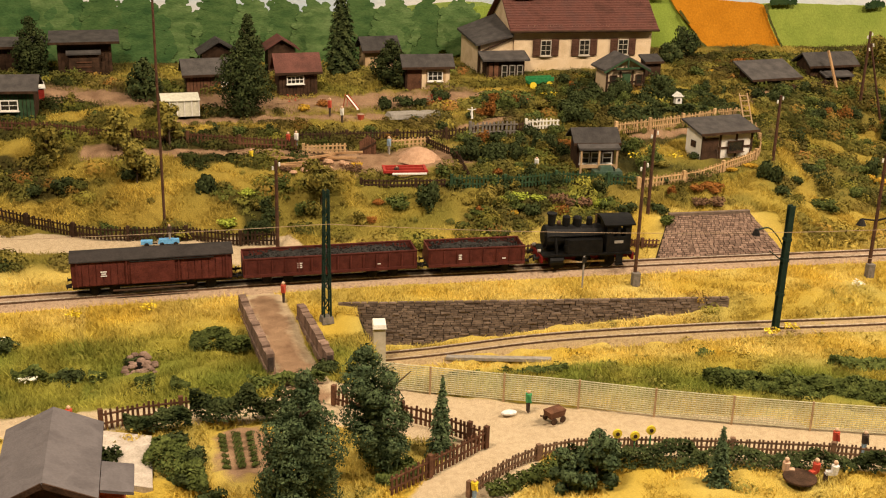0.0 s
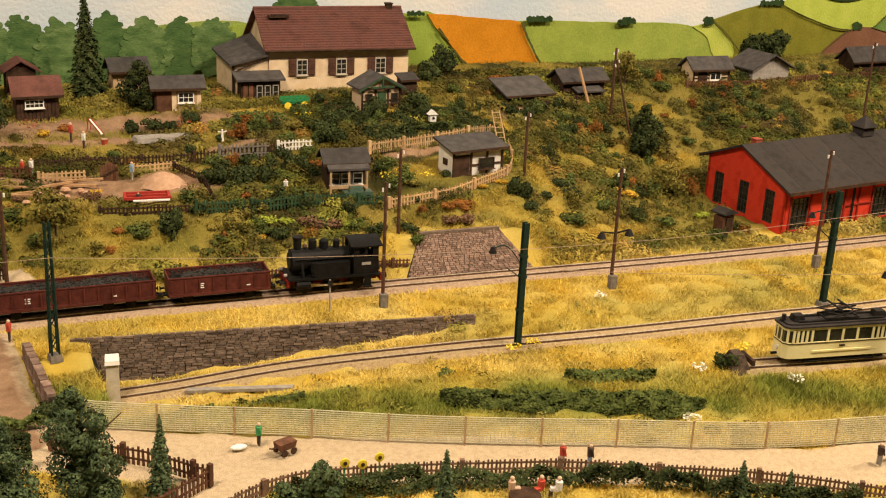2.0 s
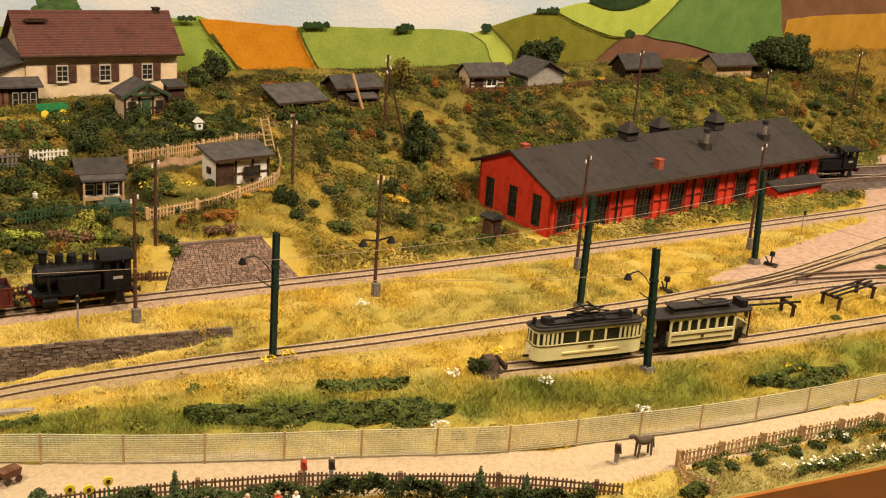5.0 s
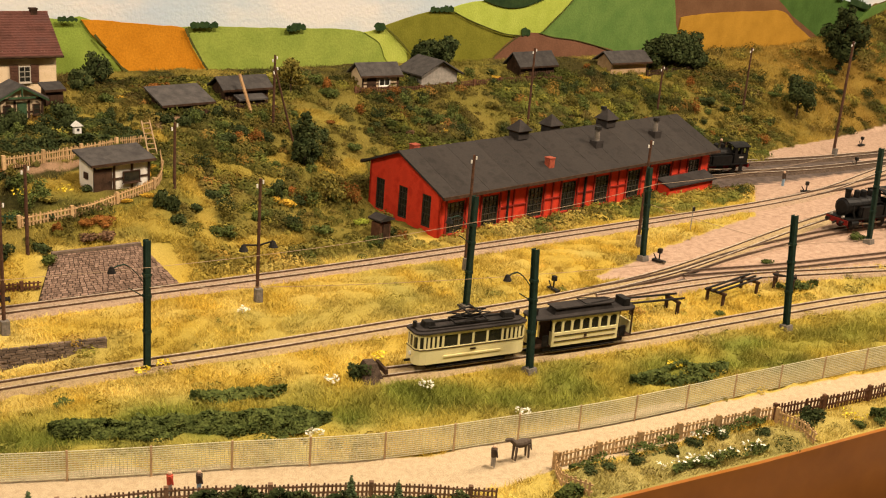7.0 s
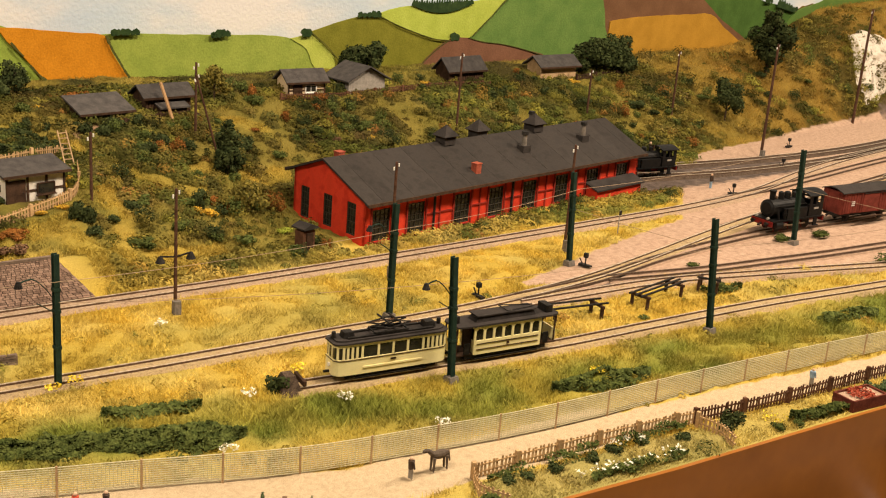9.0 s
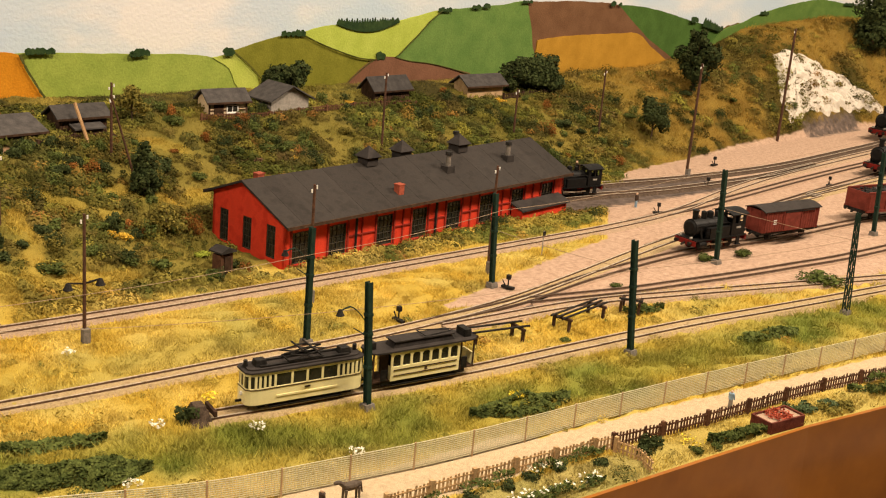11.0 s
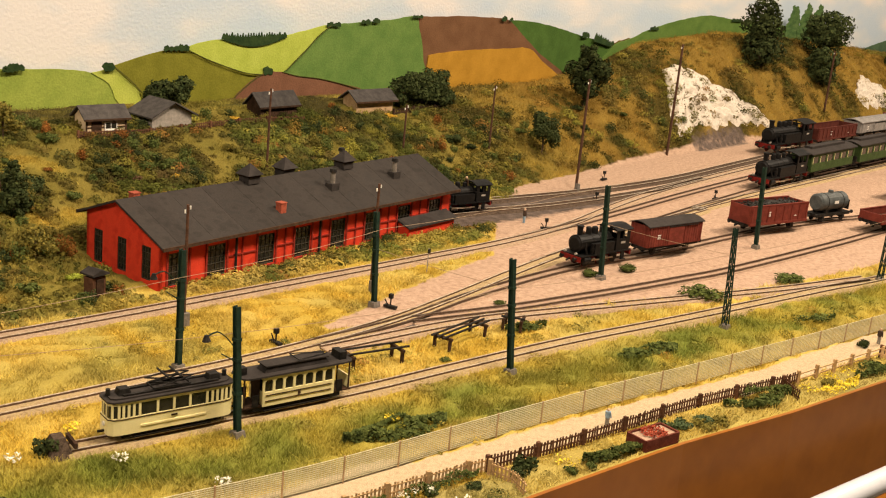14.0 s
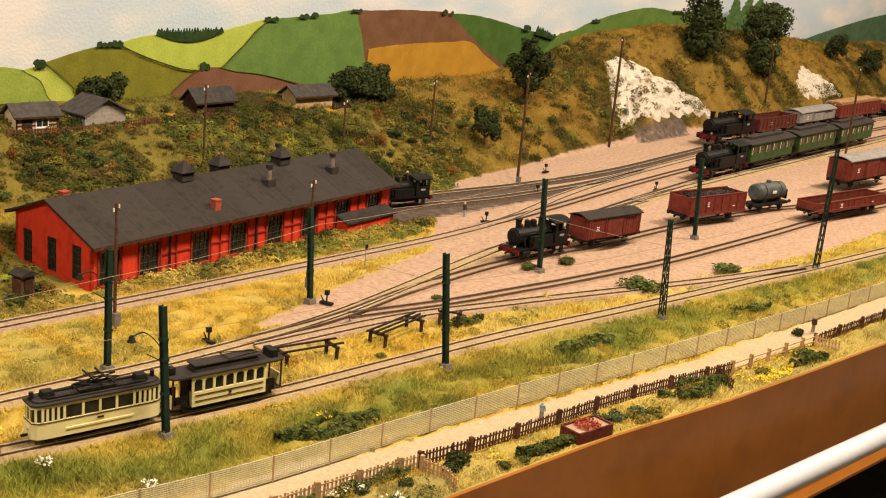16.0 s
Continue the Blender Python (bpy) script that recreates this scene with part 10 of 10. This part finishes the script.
mb = MB().ball((0, 0, 0.0145), 0.0052, (1.75, 0.72, 0.80), 10, 6).cyl((0.007, 0, 0.016), (0.0125, 0, 0.0205), 0.0026, 0.0016, 8).ball((0.0145, 0, 0.0205), 0.0022, (1.6, 0.8, 0.8))
for sx, sy in ((-1, -1), (-1, 1), (1, -1), (1, 1)):
    mb.cyl((sx * 0.0062, sy * 0.0022, 0.013), (sx * 0.0068, sy * 0.0022, 0), 0.0014, 0.0009, 6)
mb.cyl((-0.0085, 0, 0.016), (-0.011, 0, 0.006), 0.0012, 0.0006, 6)
ob = part("toy_horse", mb, M_HORSE)
ob.matrix_basis = pose(0.858, 0.640, 0, 0, 0, 175)
tagged(ob, "small grey painted toy horse on the sand road", "figurine")

# ---- garden and road things ----
mb = MB().cyl((0, 0, 0), (0, 0, 0.012), 0.0034, 0.0022, 9).cyl((0, 0, 0.012), (0, 0, 0.019), 0.0022, 0.0016, 8).ball((0, 0, 0.021), 0.0019)
for k in (-1, 1):
    mb.bar((k * 0.0015, 0, 0.017), (k * 0.0085, 0, 0.019), 0.0016)
ob = part("scarecrow", mb, M_FIGWHITE)
ob.matrix_basis = pose(0.480, 1.447, hz(0.480, 1.447)) @ Matrix.Scale(0.68, 4)
tagged(ob, "small white scarecrow with spread arms among the flowers", "scarecrow")
th = thing("bird_house", "small white bird house with a dark roof behind the hedge", "bird house", (0.765, 1.436, hz(0.765, 1.436)))
part("box", MB().box((0, 0, 0.010), (0.009, 0.007, 0.010)), M_FIGWHITE, th)
part("hole", MB().cyl((0, -0.0036, 0.010), (0, -0.0044, 0.010), 0.0018, n=8), M_IRON, th)
part("roof", MB().prism([(-0.007, 0.0145), (0.007, 0.0145), (0, 0.0205)], "y", -0.005, 0.005), M_FIGWHITE, th)
part("post", MB().cyl((0, 0, -0.002), (0, 0, 0.005), 0.0012, n=6), M_TIMBER, th)
th = thing("garden_gate", "round-topped brown wooden gate standing by the sandy plot", "gate", (0.327, 1.366, hz(0.327, 1.366)), 4)
for j in range(7):
    x = -0.009 + 0.003 * j
    part("board", MB().box((x, 0, 0.0075 + 0.001 * (3 - abs(j - 3))), (0.0026, 0.0014, 0.017 + 0.002 * (3 - abs(j - 3)))), M_FENCE, th)
part("brace", MB().bar((-0.010, -0.0012, 0.004), (0.010, -0.0012, 0.013), 0.0012, 0.002), M_TIMBER, th)
th = thing("slide", "orange and white garden slide on the lawn", "slide", (0.333, 1.500, hz(0.333, 1.500)), 15)
th.scale = (0.75, 0.75, 0.75)
part("chute", MB().bar((0.004, -0.012, 0.004), (-0.004, 0.018, 0.024), 0.005, 0.0014), M_FIGWHITE, th)
for k in (-1, 1):
    part("rail", MB().bar((0.004 + k * 0.0028, -0.012, 0.0055), (-0.004 + k * 0.0028, 0.018, 0.0255), 0.0008, 0.002), M_FLOWER_R, th)
    part("leg", MB().bar((-0.004 + k * 0.0025, 0.018, 0.024), (-0.005 + k * 0.0035, 0.022, 0.0), 0.0011), M_FLOWER_R, th)
th = thing("flower_pot", "orange tub of red flowers on the lawn", "flower pot", (0.338, 1.470, hz(0.338, 1.470)))
part("tub", MB().cyl((0, 0, 0), (0, 0, 0.007), 0.0035, 0.0048, 12), M_FLOWER_R, th)
part("soil", MB().cyl((0, 0, 0.006), (0, 0, 0.0074), 0.0042, n=12), M_YARDBED, th)
rnd = random.Random(31)
for i in range(9):
    x, y = 0.250 + rnd.uniform(-0.02, 0.05), 1.338 + rnd.uniform(-0.018, 0.010)
    ob = part("rubble_stone", MB().ball((0, 0, 0.002), 0.0045, (rnd.uniform(0.8, 1.6), rnd.uniform(0.7, 1.1), rnd.uniform(0.5, 0.8)), 7, 4), M_SANDPILE)
    ob.matrix_basis = pose(x, y, hz(x, y), 0, 0, rnd.uniform(0, 180))
    tagged(ob, "reddish lump of rubble on the garden slope", "stone", "rubble stones")
th = thing("hand_cart", "brown wooden hand cart on the sand road", "cart", (0.376, 0.815, 0), 20)
part("tray", MB().box((0, 0, 0.008), (0.014, 0.009, 0.006), 0, 1.15), M_FENCE, th)
for sx in (-1, 1):
    for sy in (-1, 1):
        part("wheel", MB().cyl((sx * 0.0045, sy * 0.0052, 0.003), (sx * 0.0045, sy * 0.0060, 0.003), 0.003, n=10), M_TIMBER, th)
part("shaft", MB().bar((-0.007, 0, 0.006), (-0.015, 0, 0.009), 0.001), M_TIMBER, th)
tagged(part("sack", MB().ball((0.343, 0.833, 0.002), 0.004, (1.8, 1, 0.5)), M_FIGWHITE), "pale sack lying on the sand road", "sack")

th = thing("tractor", "light blue tractor with a trailer on the cinder path", "tractor", (0.080, 1.250, hz(0.08, 1.25)), -2)
part("body", MB().box((0.004, 0, 0.009), (0.030, 0.011, 0.008), 0, 0.85), M_BLUE, th)
part("bonnet", MB().box((0.020, 0, 0.0085), (0.012, 0.009, 0.007), 0, 0.9), M_BLUE, th)
part("trailer", MB().box((-0.030, 0, 0.008), (0.020, 0.011, 0.006)), M_BLUE, th)
part("drawbar", MB().bar((-0.012, 0, 0.005), (-0.022, 0, 0.005), 0.0016), M_IRON, th)
for sx in (-0.030, -0.004, 0.020):
    for sy in (-1, 1):
        part("wheel", MB().cyl((sx, sy * 0.0055, 0.0042), (sx, sy * 0.0072, 0.0042), 0.0042, n=12), M_IRON, th)

sized(th, 0.62)

z = hz(0.358, 1.303)
th = thing("sandpit_frame", "red painted timber frame lying on the sandy plot", "timber frame", (0.358, 1.300, z + 0.002), -6)
for y, w in ((-0.011, 0.052), (0.011, 0.050), (0.0, 0.047)):
    part("red_beam", MB().box((0, y, 0.002), (w, 0.0026, 0.003)), M_REDPAINT, th)
for x in (-0.024, 0.024):
    part("red_beam", MB().box((x, 0, 0.0022), (0.003, 0.025, 0.003)), M_REDPAINT, th)
part("white_board", MB().box((0.004, -0.017, 0.001), (0.040, 0.003, 0.0015)), M_FIGWHITE, th)
mb = MB()
n = 18
pts = [(0, 0, 0.012)]
for r, zz in ((0.010, 0.009), (0.020, 0.003), (0.027, -0.004)):
    pts += [(math.cos(6.2832 * i / n) * r * (1 + 0.12 * math.sin(i * 2.7)), math.sin(6.2832 * i / n) * r, zz) for i in range(n)]
mb.add(pts, [(0, 1 + i, 1 + (i + 1) % n) for i in range(n)] + [(1 + k * n + i, 1 + (k + 1) * n + i, 1 + (k + 1) * n + (i + 1) % n, 1 + k * n + (i + 1) % n) for k in range(2) for i in range(n)])
ob = part("sand_heap", mb, M_SANDPILE, smooth=True)
ob.location = (0.385, 1.345, hz(0.385, 1.345))
tagged(ob, "heap of reddish sand by the garden fence", "sand heap")
tagged(part("garden_bed", MB().box((0.410, 1.475, hz(0.41, 1.475) + 0.002), (0.075, 0.024, 0.006), 3, 0.9), M_CONC), "grey stone-edged garden bed", "garden bed")
for i in range(7):
    rnd = random.Random(i)
    x, y = 0.250 + rnd.uniform(-0.03, 0.05), 1.345 + rnd.uniform(-0.015, 0.012)
    ob = part("plank", MB().box((0, 0, 0.0015), (0.045, 0.0035, 0.0022)), M_LOAD)
    ob.matrix_basis = pose(x, y, hz(x, y) + 0.001 + 0.002 * (i % 3), 0, rnd.uniform(-6, 6), rnd.uniform(-25, 35))
    tagged(ob, "loose brown plank beside the garden path", "plank", "loose planks")

z = hz(0.11, 1.505)
th = thing("greenhouse", "small milky white greenhouse in the garden", "greenhouse", (0.112, 1.500, z), 3)
part("front_panel", MB().box((0, -0.010, 0.010), (0.046, 0.001, 0.020)), M_GREENHOUSE, th)
part("back_panel", MB().box((0, 0.010, 0.012), (0.046, 0.001, 0.024)), M_GREENHOUSE, th)
for s in (-1, 1):
    part("side_panel", MB().prism([(-0.0095, 0), (0.0095, 0), (0.0095, 0.024), (-0.0095, 0.020)], "x", s * 0.0225 - 0.0005, s * 0.0225 + 0.0005), M_GREENHOUSE, th)
part("roof_panel", MB().prism([(-0.012, 0.0200), (0.012, 0.0250), (0.012, 0.0258), (-0.012, 0.0208)], "x", -0.024, 0.024), M_GREENHOUSE, th)
for k in range(6):
    part("glazing_bar", MB().box((-0.0225 + 0.009 * k, -0.0110, 0.010), (0.0010, 0.001, 0.020)), M_FIGWHITE, th)

th = thing("garden_stall", "red stall with a white cover in the garden", "stall", (-0.062, 1.560, hz(-0.062, 1.56)), 5)
part("counter", MB().box((0, 0, 0.010), (0.016, 0.014, 0.012)), M_REDPAINT, th)
part("cover", MB().box((0, 0, 0.021), (0.020, 0.017, 0.007), 0, 0.8), M_FIGWHITE, th)
for sx in (-1, 1):
    for sy in (-1, 1):
        part("leg", MB().box((sx * 0.0065, sy * 0.0055, 0.003), (0.0018, 0.0018, 0.008)), M_REDPAINT, th)

th = thing("green_cart", "bright green hay cart with yellow wheels", "cart", (0.600, 1.530, hz(0.6, 1.53)), 4)
part("tray", MB().box((0, 0, 0.009), (0.036, 0.011, 0.004)), M_GREENPAINT, th)
for s in (-1, 1):
    part("side_board", MB().box((0, s * 0.0058, 0.013), (0.038, 0.001, 0.006), 0, 1.0), M_GREENPAINT, th)
    for x in (-0.012, 0.012):
        part("wheel", MB().cyl((x, s * 0.0062, 0.005), (x, s * 0.0072, 0.005), 0.005, n=14), M_FLOWER_Y, th)
th = thing("parked_car", "small dark green car beside the glazed hut", "car", (0.596, 1.262, hz(0.596, 1.262)), -6)
part("body", MB().box((0, 0, 0.007), (0.036, 0.015, 0.007), 0, 0.94), M_CARPAINT, th)
part("cabin", MB().box((-0.002, 0, 0.0125), (0.018, 0.0135, 0.006), 0, 0.8), M_CARPAINT, th)
part("windscreen", MB().box((0.0075, 0, 0.0125), (0.0012, 0.011, 0.004)), M_GLASS, th)
for x in (-0.011, 0.011):
    for s in (-1, 1):
        part("wheel", MB().cyl((x, s * 0.0068, 0.0036), (x, s * 0.0080, 0.0036), 0.0036, n=12), M_IRON, th)

th = thing("ladder", "pale wooden ladder leaning against the garden bank", "ladder", (0.845, 1.377, hz(0.845, 1.377)), 0)
for s in (-1, 1):
    part("stile", MB().bar((s * 0.006, 0, 0), (s * 0.0055, 0.030, 0.048), 0.0014), M_TRIM, th)
for i in range(8):
    t = (i + 0.5) / 8
    part("rung", MB().bar((-0.006, 0.030 * t, 0.048 * t), (0.006, 0.030 * t, 0.048 * t), 0.0010), M_TRIM, th)
ob = part("leaning_plank", MB().bar((1.048, 1.498, hz(1.048, 1.498)), (1.035, 1.515, hz(1.035, 1.515) + 0.050), 0.006, 0.002), M_LOAD)
tagged(ob, "long plank leaning on the dark hut", "plank")

th = thing("raised_bed", "red-brown timber raised bed with red plants", "raised bed", (1.316, 0.527, 0), -8)
for s in (-1, 1):
    part("side_board", MB().box((0, s * 0.0125, 0.005), (0.050, 0.002, 0.012)), M_BEDBOARD, th)
    part("end_board", MB().box((s * 0.025, 0, 0.005), (0.002, 0.023, 0.012)), M_BEDBOARD, th)
part("soil", MB().box((0, 0, 0.005), (0.0478, 0.0228, 0.008)), M_YARDBED, th)
blossoms(1.316, 0.527, 0.014, M_FLOWER_R, 420, 0.012, "dull red plants filling the raised bed")

th = thing("garden_table", "round brown garden table on the lawn", "table", (0.523, 0.684, 0))
part("tabletop", MB().cyl((0, 0, 0.0055), (0, 0, 0.0070), 0.0125, n=18), M_TIMBER, th)
part("leg", MB().cyl((0, 0, 0), (0, 0, 0.0056), 0.002, n=8), M_TIMBER, th)
for x, y in ((0.404, 0.752), (0.416, 0.746), (0.432, 0.752)):
    th = thing("sunflower", "tall yellow sunflower at the picket fence", "flower", (x, y, 0), 0, "sunflowers")
    part("stem", MB().cyl((0, 0, 0), (0, 0, 0.018), 0.0006, n=5), M_GREENPAINT, th)
    part("petal_ring", MB().cyl((0, -0.0008, 0.0195), (0, 0.0008, 0.0195), 0.0038, n=14), M_FLOWER_Y, th)
    part("seed_head", MB().cyl((0, -0.0014, 0.0195), (0, -0.0006, 0.0195), 0.0016, n=10), M_TIMBER, th)
for i in range(3):
    for j in range(7):
        bush(0.110 + i * 0.011, 0.795 + j * 0.008, 0.0042, M_LEAFMID, 0.9, "green cabbage plant in a garden row", 0.0)


def pipe_rack(x, y, rz, L, n, label):
    th = thing("pipe_rack", label, "rack", (x, y, 0), rz, "pipe racks")
    for k in (-0.38, 0.38):
        for s in (-1, 1):
            part("leg", MB().box((k * L, s * 0.011, 0.006), (0.0034, 0.0030, 0.014)), M_TIMBER, th)
        part("crossbar", MB().box((k * L, 0, 0.0142), (0.0034, 0.028, 0.0030)), M_TIMBER, th)
    for i in range(n):
        part("pipe", MB().cyl((-L / 2, -0.008 + 0.016 * i / max(1, n - 1), 0.0175), (L / 2, -0.008 + 0.016 * i / max(1, n - 1), 0.0175), 0.0014, n=8), M_IRON, th)


pipe_rack(1.222, 0.842, -12, 0.085, 2, "low timber rack with rusty iron pipes")
pipe_rack(1.362, 0.836, 8, 0.100, 3, "low timber rack stacked with dark pipes")
pipe_rack(1.455, 0.830, -60, 0.030, 1, "short timber rack beside the yard")


def switch_lantern(x, y, z=None):
    th = thing("switch_lantern", "small black point lever with a white-topped lantern", "point lever", (x, y, hz(x, y) if z is None else z), x * 77, "point levers")
    part("base", MB().box((0, 0, 0.0015), (0.018, 0.006, 0.003)), M_IRON, th)
    part("post", MB().cyl((0, 0, 0.003), (0, 0, 0.013), 0.0010, n=6), M_IRON, th)
    part("lantern", MB().box((0, 0, 0.0155), (0.005, 0.005, 0.006)), M_IRON, th)
    part("lens", MB().box((0, -0.0027, 0.0155), (0.003, 0.0006, 0.003)), M_FIGWHITE, th, "white lantern glass")
    part("lever", MB().bar((0.004, 0, 0.003), (0.009, 0, 0.010), 0.0012), M_IRON, th)


for x, y in ((1.376, 0.972), (1.168, 0.948), (2.353, 1.336), (2.17, 1.222), (1.905, 1.135), (2.44, 1.120)):
    switch_lantern(x, y)
for x, y in ((1.538, 1.063), (0.508, 1.098)):
    th = thing("marker_post", "thin grey marker post with a small dark board", "marker post", (x, y, hz(x, y)), 0, "marker posts")
    part("post", MB().cyl((0, 0, -0.002), (0, 0, 0.034), 0.0009, n=6), M_CONC, th)
    part("board", MB().box((0, -0.0012, 0.030), (0.005, 0.0010, 0.006)), M_IRON, th)
th = thing("buffer_stop", "earth buffer stop overgrown with dark moss", "buffer stop", (0.833, 0.838, 0), -12)
part("bank", MB().box((0, 0, 0.007), (0.022, 0.030, 0.018), 0, 0.45), M_DARKBALLAST, th)
part("beam", MB().box((0.0125, 0, 0.009), (0.003, 0.026, 0.005)), M_TIMBER, th)
